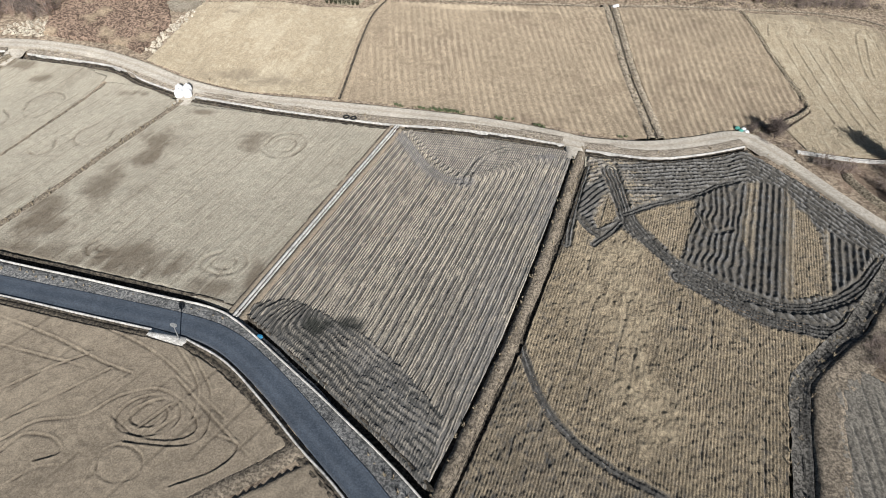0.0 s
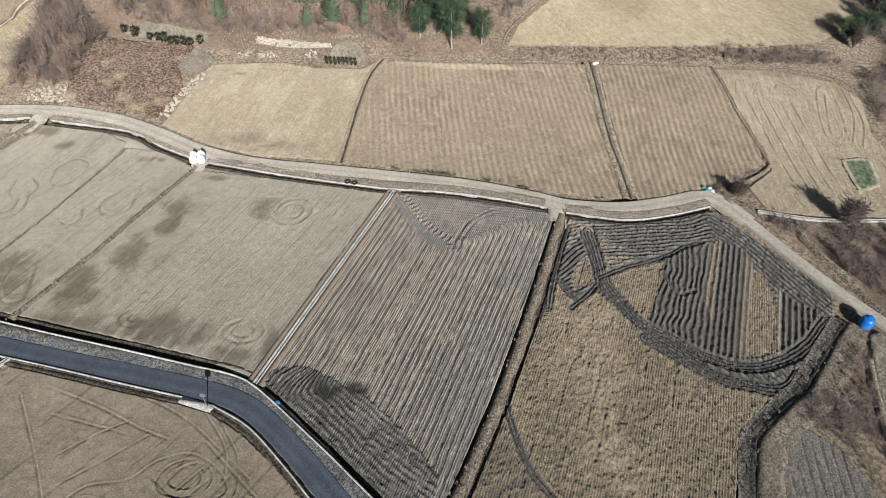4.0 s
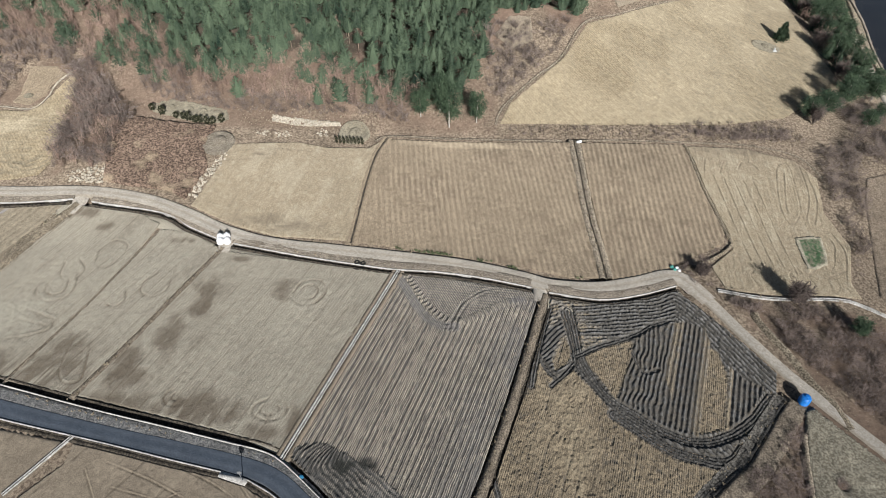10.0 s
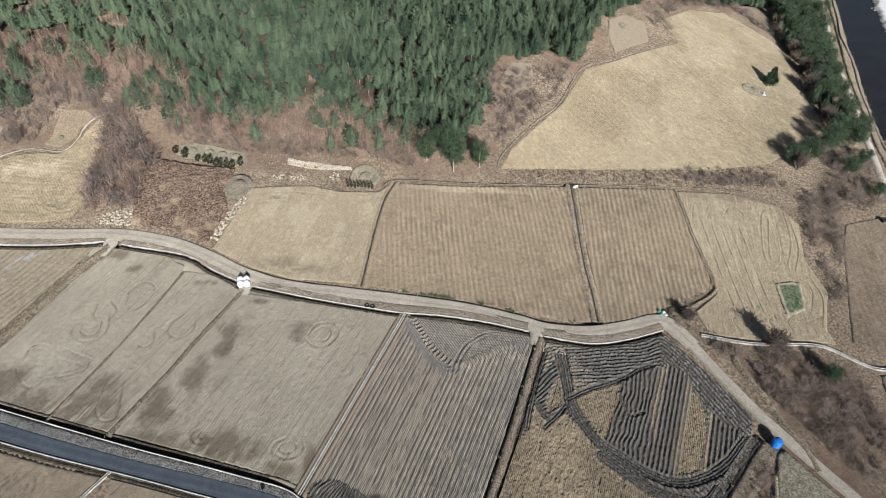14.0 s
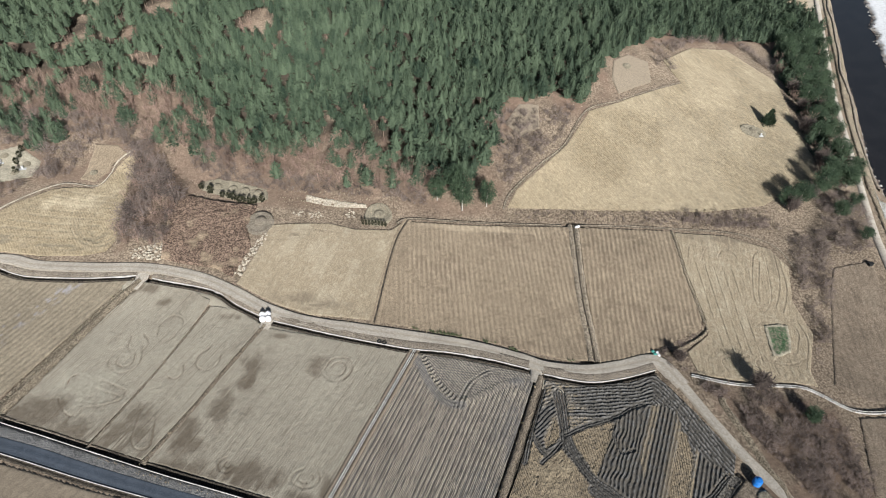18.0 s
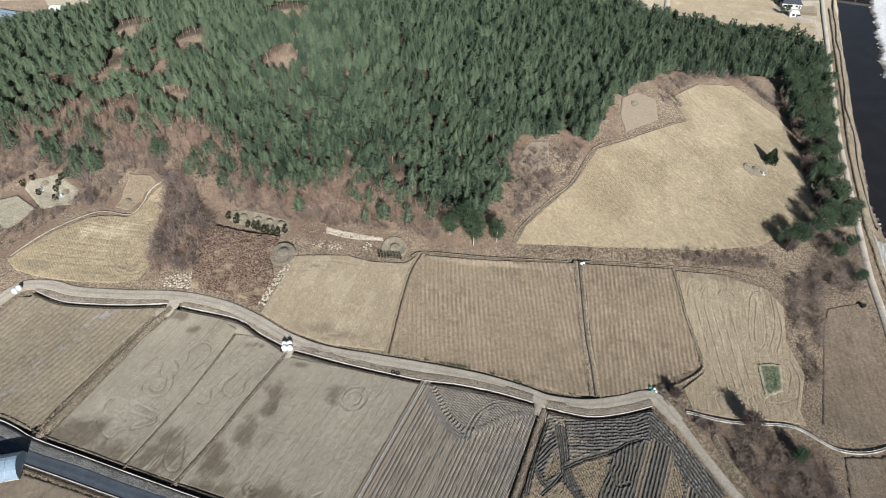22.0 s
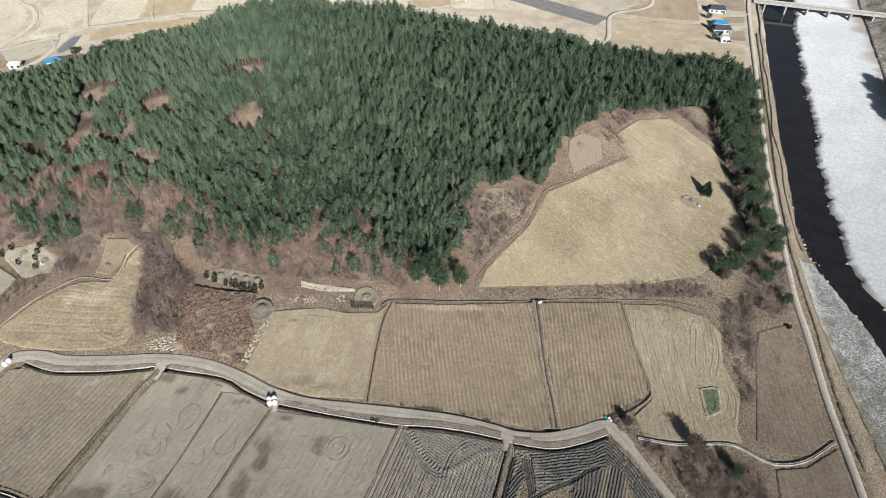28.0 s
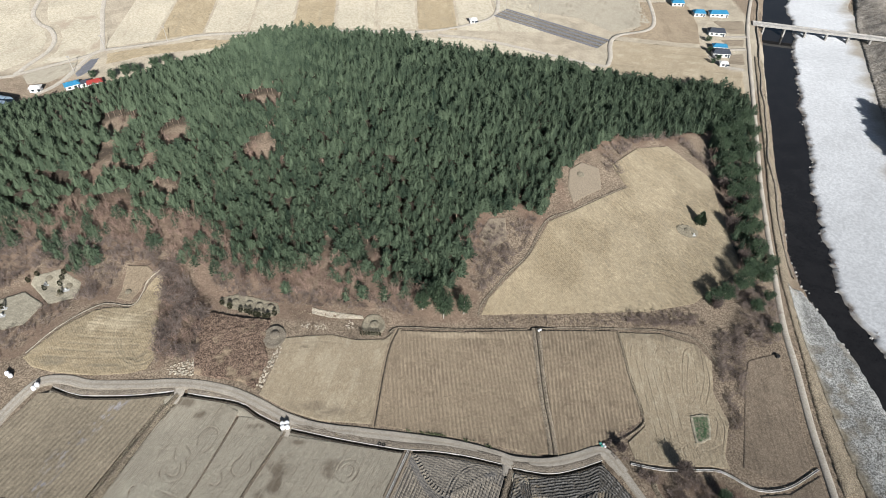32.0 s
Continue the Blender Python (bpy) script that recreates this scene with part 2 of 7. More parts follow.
    for value, c in mixes:
        a = n.new("ShaderNodeAttribute")
        a.attribute_name = value
        colour = mixed(a.outputs["Fac"], colour, c)
    # flecks go over the mixes: on mud they double as painted glints
    if flecks:
        litter = n.new("ShaderNodeTexNoise")
        litter.inputs["Scale"].default_value, litter.inputs["Detail"].default_value, litter.inputs["Roughness"].default_value = 1.0, 3, 0.75
        if grain:
            l.new(flat.outputs[0], litter.inputs["Vector"])
        else:
            litter.inputs["Scale"].default_value = 2.2
            l.new(geo.outputs["Position"], litter.inputs["Vector"])
        edge = 0.70 - 0.22 * flecks[1]
        colour = mixed(ranged(litter.outputs[0], edge, edge + 0.05, 0.0, 0.85), colour, flecks[0])
    shade = n.new("ShaderNodeCombineColor")
    tone = ranged(wide, 0.3, 0.7, 1 - contrast / 2, 1 + contrast / 2)
    for k in range(3):
        l.new(tone, shade.inputs[k])
    colour = mixed(1.0, colour, shade.outputs[0], "MULTIPLY")
    speck = n.new("ShaderNodeCombineColor")
    dots = ranged(grit, 0.3, 0.7, 0.72, 1.28)
    for k in range(3):
        l.new(dots, speck.inputs[k])
    colour = mixed(1.0, colour, speck.outputs[0], "MULTIPLY")
    mottle = n.new("ShaderNodeCombineColor")
    spots = ranged(noise_at(0.9, 4, 0.7), 0.3, 0.7, 1 - mid, 1 + mid)
    for k in range(3):
        l.new(spots, mottle.inputs[k])
    colour = mixed(1.0, colour, mottle.outputs[0], "MULTIPLY")
    l.new(colour, b.inputs["Base Color"])
    b.inputs["Roughness"].default_value = gloss
    b.inputs["Specular IOR Level"].default_value = 0.15
    b.inputs["Diffuse Roughness"].default_value = 1.0 if gloss > 0.9 else 0.4
    bp = n.new("ShaderNodeBump")
    bp.inputs["Strength"].default_value, bp.inputs["Distance"].default_value = bump, dist
    l.new(tint, bp.inputs["Height"])
    l.new(bp.outputs[0], b.inputs["Normal"])
    return m


def plain(name, colour, gloss=0.6, metal=0.0, spread=0.15, size=0.3):
    """A man-made surface with slight wear."""
    m = earth(name, tuple(c * (1 - spread) for c in colour), tuple(min(1, c * (1 + spread)) for c in colour), size, 3.0, 0.1, 0.01, (), gloss, 0.12, mid=0.1)
    b = m.node_tree.nodes["Principled BSDF"]
    b.inputs["Metallic"].default_value = metal
    b.inputs["Specular IOR Level"].default_value = 0.4
    return m


def foliage(name, low, high, patch=6.0, own=0.0):
    """Leaves or twigs: each piece its own shade, trees differing from place to place. own: how much a plant's own tone tells."""
    m = bpy.data.materials.new(name)
    m.use_nodes = True
    t = m.node_tree
    n, l = t.nodes, t.links
    geo = n.new("ShaderNodeNewGeometry")
    no = n.new("ShaderNodeTexNoise")
    no.inputs["Scale"].default_value, no.inputs["Detail"].default_value = 1 / patch, 3
    l.new(geo.outputs["Position"], no.inputs["Vector"])
    ad = n.new("ShaderNodeMath")
    ad.operation = "MULTIPLY_ADD"
    l.new(geo.outputs["Random Per Island"], ad.inputs[0])
    ad.inputs[1].default_value = 0.55 * (1 - 0.6 * own)
    tone = n.new("ShaderNodeAttribute")
    tone.attribute_name = "tone"
    ow = n.new("ShaderNodeMath")
    ow.operation = "MULTIPLY_ADD"
    l.new(tone.outputs["Fac"], ow.inputs[0])
    ow.inputs[1].default_value = 0.55 * own
    l.new(no.outputs[0], ow.inputs[2])
    l.new(ow.outputs[0], ad.inputs[2])
    rg = n.new("ShaderNodeMapRange")
    rg.inputs[1].default_value, rg.inputs[2].default_value = 0.35, 1.15
    l.new(ad.outputs[0], rg.inputs[0])
    mx = n.new("ShaderNodeMix")
    mx.data_type = "RGBA"
    mx.inputs[6].default_value, mx.inputs[7].default_value = (*low, 1), (*high, 1)
    l.new(rg.outputs[0], mx.inputs[0])
    b = n["Principled BSDF"]
    l.new(mx.outputs[2], b.inputs["Base Color"])
    b.inputs["Roughness"].default_value = 0.75
    b.inputs["Specular IOR Level"].default_value = 0.2
    b.inputs["Diffuse Roughness"].default_value = 1.0
    return m


MUD, WET = (0.108, 0.104, 0.097), (0.18, 0.149, 0.112)
# the last mix paints crown shade and leaf mould on the wood floor
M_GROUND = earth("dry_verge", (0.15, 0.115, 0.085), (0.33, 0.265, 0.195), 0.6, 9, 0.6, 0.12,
                 (("litter", (0.205, 0.145, 0.108)), ("gravel", (0.56, 0.56, 0.55)), ("pale", (0.43, 0.38, 0.295)), ("humus_shade", (0.075, 0.06, 0.046))), flecks=((0.46, 0.385, 0.285), 0.3))
M_FALLOW = earth("harrowed_soil", (0.315, 0.283, 0.223), (0.43, 0.389, 0.311), 0.22, 14, 0.9, 0.07, (("mud", WET), ("pale", (0.44, 0.405, 0.325))), contrast=0.12, grain=("furrows", (0.38, 0.925), 3.2, 0.6, 0.3), mid=0.1)
M_PLOUGH = earth("ploughed_soil", (0.13, 0.115, 0.102), (0.49, 0.432, 0.345), 0.25, 10, 0.9, 0.10, (("mud", MUD), ("pale", (0.47, 0.41, 0.32)), ("damp", (0.195, 0.187, 0.180)), ("wet", (0.045, 0.046, 0.040))), contrast=0.2, grain=("furrows", (0.344, 0.939), 3.6, 0.36, 0.75), flecks=((0.47, 0.42, 0.34), 0.28))
# damp paints glints on ridge crests, wet paints shade into the rim trenches
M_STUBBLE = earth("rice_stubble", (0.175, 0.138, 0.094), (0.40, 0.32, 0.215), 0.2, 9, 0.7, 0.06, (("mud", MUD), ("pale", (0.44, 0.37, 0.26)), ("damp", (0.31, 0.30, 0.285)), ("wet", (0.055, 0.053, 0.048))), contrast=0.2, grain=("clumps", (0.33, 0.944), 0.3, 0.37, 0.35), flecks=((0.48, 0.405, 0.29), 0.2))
M_BROWN = earth("brown_tilth", (0.235, 0.193, 0.143), (0.31, 0.258, 0.195), 0.25, 16, 0.9, 0.06, (("mud", (0.11, 0.088, 0.066)), ("pale", (0.40, 0.335, 0.25))), contrast=0.1, mid=0.1)
M_UPPER = earth("row_tilth", (0.232, 0.184, 0.130), (0.352, 0.284, 0.203), 0.3, 12, 0.8, 0.07, (("mud", (0.20, 0.155, 0.112)), ("pale", (0.43, 0.352, 0.252))), contrast=0.16, flecks=((0.50, 0.42, 0.31), 0.25))
M_GOLD = earth("cut_straw_field", (0.285, 0.226, 0.145), (0.405, 0.334, 0.224), 0.4, 16, 0.9, 0.09, (("mud", (0.25, 0.215, 0.155)), ("pale", (0.52, 0.44, 0.31))), contrast=0.15, grain=("furrows", (-0.62, 0.78), 2.4, 0.75, 0.35))
M_STRAWF = earth("tan_upland_soil", (0.315, 0.258, 0.178), (0.43, 0.360, 0.258), 0.3, 18, 0.9, 0.07, (("mud", (0.26, 0.215, 0.155)), ("pale", (0.55, 0.485, 0.365))), contrast=0.12, grain=("furrows", (0.2, 0.98), 3.0, 0.9, 0.15), mid=0.1)
M_OLDSTRAW = earth("old_straw_paddy", (0.25, 0.21, 0.152), (0.345, 0.295, 0.218), 0.3, 12, 0.8, 0.07, (("mud", (0.205, 0.172, 0.128)), ("pale", (0.40, 0.345, 0.255)), ("ice", (0.36, 0.352, 0.375))), contrast=0.2, flecks=((0.42, 0.35, 0.25), 0.2))
M_GLADE = earth("dull_rough_grass", (0.17, 0.15, 0.112), (0.335, 0.305, 0.235), 0.4, 4, 0.9, 0.12, (), contrast=0.4, flecks=((0.42, 0.38, 0.29), 0.2))
M_GREYF = earth("grey_tilth", (0.14, 0.127, 0.108), (0.27, 0.245, 0.205), 0.3, 10, 0.8, 0.08, (("mud", MUD), ("pale", (0.42, 0.37, 0.305))), contrast=0.2, flecks=((0.42, 0.37, 0.30), 0.25))
M_DARKTILTH = earth("dark_tilth", (0.155, 0.122, 0.09), (0.30, 0.24, 0.18), 0.3, 10, 0.8, 0.08, (("mud", (0.08, 0.065, 0.05)), ("pale", (0.32, 0.265, 0.20))), contrast=0.2, flecks=((0.36, 0.305, 0.245), 0.35))
M_GREEN = earth("green_shoots", (0.20, 0.19, 0.135), (0.065, 0.115, 0.058), 0.9, 3, 0.8, 0.12, (("pale", (0.38, 0.34, 0.26)),), contrast=0.4, flecks=((0.08, 0.13, 0.07), 0.45), mid=0.35)
M_GRASS = earth("dull_turf", (0.215, 0.19, 0.14), (0.31, 0.275, 0.205), 0.4, 4, 0.5, 0.06, (), contrast=0.3)
M_BANK = earth("dry_grass_bank", (0.12, 0.098, 0.072), (0.38, 0.32, 0.235), 0.35, 5, 1.0, 0.2, (), contrast=0.4, flecks=((0.50, 0.43, 0.32), 0.3))
M_MUDRUT = earth("churned_mud", (0.06, 0.056, 0.05), (0.20, 0.185, 0.162), 0.35, 4, 0.8, 0.12, (), contrast=0.4, flecks=((0.27, 0.25, 0.22), 0.2))
# wet ditch soil, with the shade inside the drains painted into its colour
M_DITCH = earth("wet_shaded_ditch", (0.032, 0.028, 0.024), (0.125, 0.105, 0.08), 0.4, 4, 0.6, 0.1, (), contrast=0.4)
M_BRAMBLE = earth("dead_bramble", (0.085, 0.06, 0.046), (0.30, 0.215, 0.16), 0.5, 6, 1.0, 0.3, (("pale", (0.40, 0.32, 0.22)),), contrast=0.4, flecks=((0.42, 0.35, 0.27), 0.2))
M_ASPHALT = earth("asphalt", (0.056, 0.069, 0.088), (0.082, 0.100, 0.126), 0.25, 5, 0.2, 0.01, (("mud", (0.13, 0.125, 0.12)), ("pale", (0.112, 0.130, 0.155))), 0.85, 0.25, mid=0.12)
M_TRACK = earth("dusty_track", (0.38, 0.342, 0.288), (0.48, 0.438, 0.375), 0.5, 6, 0.15, 0.02, (("mud", (0.30, 0.255, 0.195)),), contrast=0.2, mid=0.08)
M_CONC = earth("pale_concrete", (0.40, 0.38, 0.35), (0.56, 0.54, 0.505), 0.4, 3, 0.2, 0.02, (), 0.9, 0.3)
M_RUBBLE = earth("stony_verge", (0.16, 0.135, 0.105), (0.36, 0.31, 0.25), 0.3, 4, 0.8, 0.12, (), contrast=0.4, flecks=((0.52, 0.475, 0.40), 0.35))
M_VERGE = earth("grey_gravel_verge", (0.085, 0.087, 0.088), (0.24, 0.235, 0.225), 0.3, 3, 1.0, 0.15, (), contrast=0.5, flecks=((0.42, 0.40, 0.36), 0.35))
M_BUND = earth("worn_earth_bund", (0.13, 0.108, 0.084), (0.30, 0.25, 0.19), 0.35, 4, 1.0, 0.2, (), contrast=0.4, flecks=((0.40, 0.34, 0.26), 0.25))
M_CREAM = earth("cream_rock", (0.36, 0.315, 0.245), (0.58, 0.52, 0.425), 0.4, 5, 0.9, 0.15, (), contrast=0.4)
M_EDGE = earth("crumbled_field_edge", (0.17, 0.14, 0.105), (0.40, 0.34, 0.26), 0.4, 5, 0.9, 0.15, (), contrast=0.4)
M_GRAVEL = earth("river_gravel", (0.52, 0.53, 0.54), (0.62, 0.63, 0.64), 1.4, 22, 0.12, 0.05, (("mud", (0.33, 0.29, 0.235)),), contrast=0.15, mid=0.07)
M_ROUGHBAR = earth("weedy_shingle", (0.13, 0.11, 0.085), (0.42, 0.385, 0.34), 0.9, 6, 0.9, 0.3, (), contrast=0.5)
M_FARFIELD = earth("pale_dry_field", (0.40, 0.355, 0.270), (0.50, 0.45, 0.352), 1.5, 30, 0.3, 0.1, (("mud", (0.36, 0.30, 0.23)), ("pale", (0.52, 0.475, 0.385))), contrast=0.2, mid=0.12)
M_SHINGLE = earth("grey_shingle", (0.17, 0.17, 0.155), (0.52, 0.52, 0.50), 0.5, 7, 1.0, 0.25, (("mud", (0.23, 0.20, 0.15)),), contrast=0.45, mid=0.35)
M_CONIFER = foliage("pine_needles", (0.012, 0.027, 0.019), (0.127, 0.171, 0.106), 7, 0.7)
M_PINE = foliage("bright_pine_needles", (0.022, 0.040, 0.026), (0.105, 0.150, 0.085), 4)
M_TWIG = foliage("bare_twigs", (0.050, 0.038, 0.034), (0.30, 0.24, 0.205), 5, 0.9)
M_RUSTY = foliage("rusty_leaves", (0.08, 0.055, 0.044), (0.40, 0.285, 0.225), 5, 0.9)
M_DARKTWIG = foliage("dark_twigs", (0.055, 0.043, 0.038), (0.30, 0.235, 0.20), 5, 0.9)
M_PALETURF = earth("pale_grave_turf", (0.29, 0.262, 0.20), (0.40, 0.365, 0.285), 0.4, 4, 0.5, 0.06, (), contrast=0.25)
M_BARK = plain("bark", (0.16, 0.12, 0.09), 0.95)
M_STEM = plain("brown_pine_bark", (0.33, 0.25, 0.19), 0.95)
M_PALEBARK = plain("pale_bark", (0.46, 0.42, 0.37), 0.9)
M_WATER = plain("dark_river_water", (0.022, 0.021, 0.021), 0.06, 0, 0.1, 9)
M_WHITE = plain("white_woven_plastic", (0.86, 0.86, 0.86), 0.5, 0, 0.03)
M_BLUE = plain("blue_plastic", (0.02, 0.20, 0.62), 0.35, 0, 0.1)
M_RUBBER = plain("black_rubber", (0.02, 0.02, 0.02), 0.8)
M_TEAL = plain("teal_sacking", (0.10, 0.36, 0.30), 0.7)
M_STEEL = plain("galvanised_steel", (0.45, 0.46, 0.47), 0.45, 0.7)
M_ROOFBLUE = plain("blue_metal_roof", (0.05, 0.28, 0.48), 0.5)
M_ROOFGREY = plain("dark_grey_roof", (0.07, 0.08, 0.10), 0.7)
M_ROOFRED = plain("red_metal_roof", (0.42, 0.06, 0.05), 0.6)
M_PLASTER = plain("white_plaster", (0.78, 0.77, 0.74), 0.85)
M_FILM = plain("greenhouse_film", (0.30, 0.40, 0.50), 0.4, 0, 0.1)
M_STONE = plain("grave_stone", (0.55, 0.55, 0.53), 0.7)
M_BLACKFILM = plain("black_mulch_film", (0.21, 0.21, 0.225), 0.5, 0, 0.2)
M_GLASS = plain("dark_window", (0.03, 0.04, 0.05), 0.1)
M_HEDGE = foliage("clipped_hedge", (0.016, 0.018, 0.010), (0.05, 0.05, 0.026), 2)


# ---------------------------------------------------------------- outlines of the plan
TRACK = [(-152, 100), (-149.5, 109.5), (-146, 117.5), (-141.5, 123), (-133, 123.8), (-124, 122.2), (-107, 122.5), (-91.6, 123.3), (-77.1, 121.3), (-65.6, 117.1), (-54, 111.4), (-41.7, 107.8), (-26.9, 106.2),
         (-10.6, 104.4), (5.4, 102.1), (17.9, 98.8), (24, 96.8), (34.6, 96.5), (44.1, 98.6), (51.5, 101), (55, 100), (59, 93.4), (64.8, 82), (71.3, 71), (80.9, 57.4), (95, 38)]
ROAD = [(-190, 87), (-160, 80.5), (-128.8, 73.8), (-111.3, 68.3), (-95.6, 64.9), (-80.2, 61.1), (-61.7, 57), (-48.3, 54.4), (-34.9, 51.5), (-28.8, 49.2), (-23.5, 45.1), (-18.4, 40.2), (-12.2, 33.7), (-8, 29.3), (4, 15), (20, -8)]
FOOT = [(-260, 196), (-184, 190), (-153, 190), (-138, 195), (-123, 190), (-114, 193), (-96, 187), (-87, 174), (-64, 168), (-46, 173), (-32, 168), (-18.7, 162), (-5.4, 158.5), (8, 168), (14, 190), (27.5, 200), (42, 200), (54, 225),
        (82, 259), (103, 268), (122, 276), (138, 285), (150, 296), (168, 304), (179, 318), (181, 332), (168, 345), (145, 347), (115, 341), (100, 338), (70, 332), (40, 328), (0, 323), (-55, 334), (-85, 339), (-106, 337), (-118, 328), (-140, 329), (-153, 328), (-186, 322), (-212, 300), (-236, 280), (-265, 258)]
BIG = [(14.6, 154.3), (17.4, 160.6), (27.1, 171), (35.3, 180.1), (44.5, 196.8), (55.8, 203.5), (83.8, 224), (79.2, 237.8), (96, 256.9), (114.2, 265.2), (130.5, 242.5), (128, 220.7), (125.9, 182.6), (112.2, 171.8), (99.7, 162.3), (79.7, 157.7), (41.8, 155.4)]
PALE = [(-152, 132), (-149.5, 135.9), (-142.4, 146.6), (-134.3, 154), (-128, 156), (-121.6, 155.6), (-118, 166.5), (-114.5, 171), (-112.6, 170.6), (-110.4, 157.2), (-107, 142), (-105, 133), (-106.5, 128.6), (-112, 126.6), (-125.2, 125.6), (-139, 126.6), (-147, 128.4)]
BARE = [(-148, 219, 4.5), (-128, 217, 4.5), (-140, 198, 6.5), (-158, 199, 5), (-109, 187, 7), (-133, 226, 3), (-120, 207, 4)]
CLEARINGS = [(-149.7, 241.8, 8.5), (-120.5, 234.6, 8), (-80.1, 224.7, 7), (-85.4, 256.7, 9), (64, 221, 10), (20, 189, 7), (-161, 195, 5), (-150, 212, 4), (-27, 173, 4), (-47, 176, 3.5), (-115, 190, 6)] + BARE

NORTH_KERB = [(-190, 91.5), (-128, 78.6), (-111, 73), (-96, 69.2), (-80, 65.2), (-64, 61.3), (-50.8, 58.4), (-38.1, 55.5), (-32.4, 54.2), (-28.1, 52), (-19.2, 44.5), (-12.9, 38.9), (-3.3, 29.7), (9, 15), (26, -8)]
WALLS = ([(-89.2, 119.7), (-70.6, 116.7), (-62.6, 112.3), (-54.6, 108.6)], [(-51, 107.4), (-34.6, 104), (-19.8, 101.5), (-11.8, 100.4), (-2.4, 100), (8, 98.6), (19.4, 96)], [(23.1, 94.6), (34.3, 92.9), (43.5, 94.6), (52.6, 97.8)],
         [(-136.6, 121.2), (-129, 118.7), (-122.4, 118), (-107.2, 118.6), (-94.1, 120.4)])
BUND = [(22.2, 94), (13.4, 67.2), (7.6, 51), (2.7, 39.3), (-1.3, 29.7), (-8, 14)]
CHANNEL = [(-11.1, 100.3), (-21.4, 72.7), (-28.7, 52.8)]
RIGHT_DITCH = [(66, 69), (62, 64.5), (54, 55.5), (50.1, 52.4), (44.5, 47.8), (42, 44), (37.6, 31.3), (33, 18)]
UP_DITCH = [(35.6, 149.5), (35.6, 134), (35.9, 120), (36.8, 108), (37, 99.5)]
WEST_BUND = [(-92.7, 119), (-98.4, 107), (-110.5, 73)]
CUTS = [NORTH_KERB, *WALLS, BUND, CHANNEL, RIGHT_DITCH, UP_DITCH, WEST_BUND]

# ---------------------------------------------------------------- the ground


def wood_drop(pts):
    """How far the floor of the wood lies below the line of its skirts."""
    pts = np.asarray(pts, float)
    d = 3.6 * inside(FOOT, pts) * smooth((near_line(FOOT, pts, True)[0] - 1) / 9)
    for cx, cy, r in CLEARINGS[4:6]:
        d = d * smooth((np.hypot(pts[:, 0] - cx, pts[:, 1] - cy) - r - 3) / 5)
    return d


def ground_sheet():
    fine = np.arange(-300, 380.1, 2.5)
    out = np.cumsum(8 * 1.35 ** np.arange(17))
    gx = np.r_[-300 - out[::-1], fine, 380 + out]
    fy = np.arange(-20, 520.1, 2.5)
    gy = np.r_[-20 - out[::-1], fy, 520 + out]
    x, y = np.meshgrid(gx, gy, indexing="ij")
    x, y = x.ravel(), y.ravel()
    pts = np.column_stack([x, y])
    z = height(x, y) - 0.22 + 0.25 * (rough(x, y, 7, 2) - 0.5) * (x < water_right(y) - 20)
    for line in CUTS:
        z = z - 1.0 * smooth((3.4 - near_line(line, pts)[0]) / 1.0)
    wood = inside(FOOT, pts)
    edge = near_line(FOOT, pts, True)[0]
    litter = np.where(wood, 1.0, np.exp(-((edge / 8) ** 2))) * (0.2 + 0.9 * smooth((rough(x, y, 9, 8) - 0.4) / 0.25))
    scrub = inside([(-260, 150), (-154, 130), (-143, 150), (-132, 160), (-120, 160), (-112, 176), (-107, 150), (-103, 128), (-90, 150), (-60, 152), (-20, 150), (15, 152), (12, 200), (-260, 200)], pts)
    litter = np.maximum(litter, 0.75 * scrub * smooth((rough(x, y, 6, 13) - 0.25) / 0.3))
    scrub = inside([(62, 95), (97, 89), (96, 66), (82, 50), (72, 43), (54, 49), (66, 62), (75, 76)], pts)
    litter = np.maximum(litter, 0.9 * scrub * smooth((rough(x, y, 5, 17) - 0.25) / 0.3))
    litter *= ((x > -330) & (x < 190) & (y < 345))
    clear = np.ones(len(x))
    for cx, cy, r in CLEARINGS:
        clear = np.minimum(clear, smooth((np.hypot(x - cx, y - cy) - r) / 3))
    # shade under the crowns, painted as a dark floor along with leaf mould
    humus_shade = wood * clear * smooth((edge - 2) / 6) * smooth((rough(x, y, 9, 6) - 0.2) / 0.2)
    # a little of the same darkening below the scrub
    humus_shade = np.maximum(humus_shade, 0.2 * scrub * smooth((rough(x, y, 4, 18) - 0.3) / 0.2))
    z = z - wood_drop(pts) + 0.5 * litter * (rough(x, y, 4, 9) - 0.5)
    s = x - water_right(y)
    gravel = smooth((s + 4) / 3) * smooth((50 + 8 * (rough(x, y, 12, 5) - 0.5) - s) / 6)
    pale = smooth((y - 335) / 12) * (x < 225) * (0.6 + 0.4 * rough(x, y, 40, 4))
    m = len(gy)
    i, j = np.meshgrid(np.arange(len(gx) - 1), np.arange(m - 1), indexing="ij")
    a = (i * m + j).ravel()
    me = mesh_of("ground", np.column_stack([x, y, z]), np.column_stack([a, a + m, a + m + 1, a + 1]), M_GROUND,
                 {"litter": np.clip(litter, 0, 1), "gravel": gravel, "humus_shade": np.clip(humus_shade, 0, 1), "pale": np.clip(pale, 0, 1)}, flat=False)
    tagged(new("ground", me), "dry winter valley ground with brown leaf litter", "ground", "", "structure")


ground_sheet()

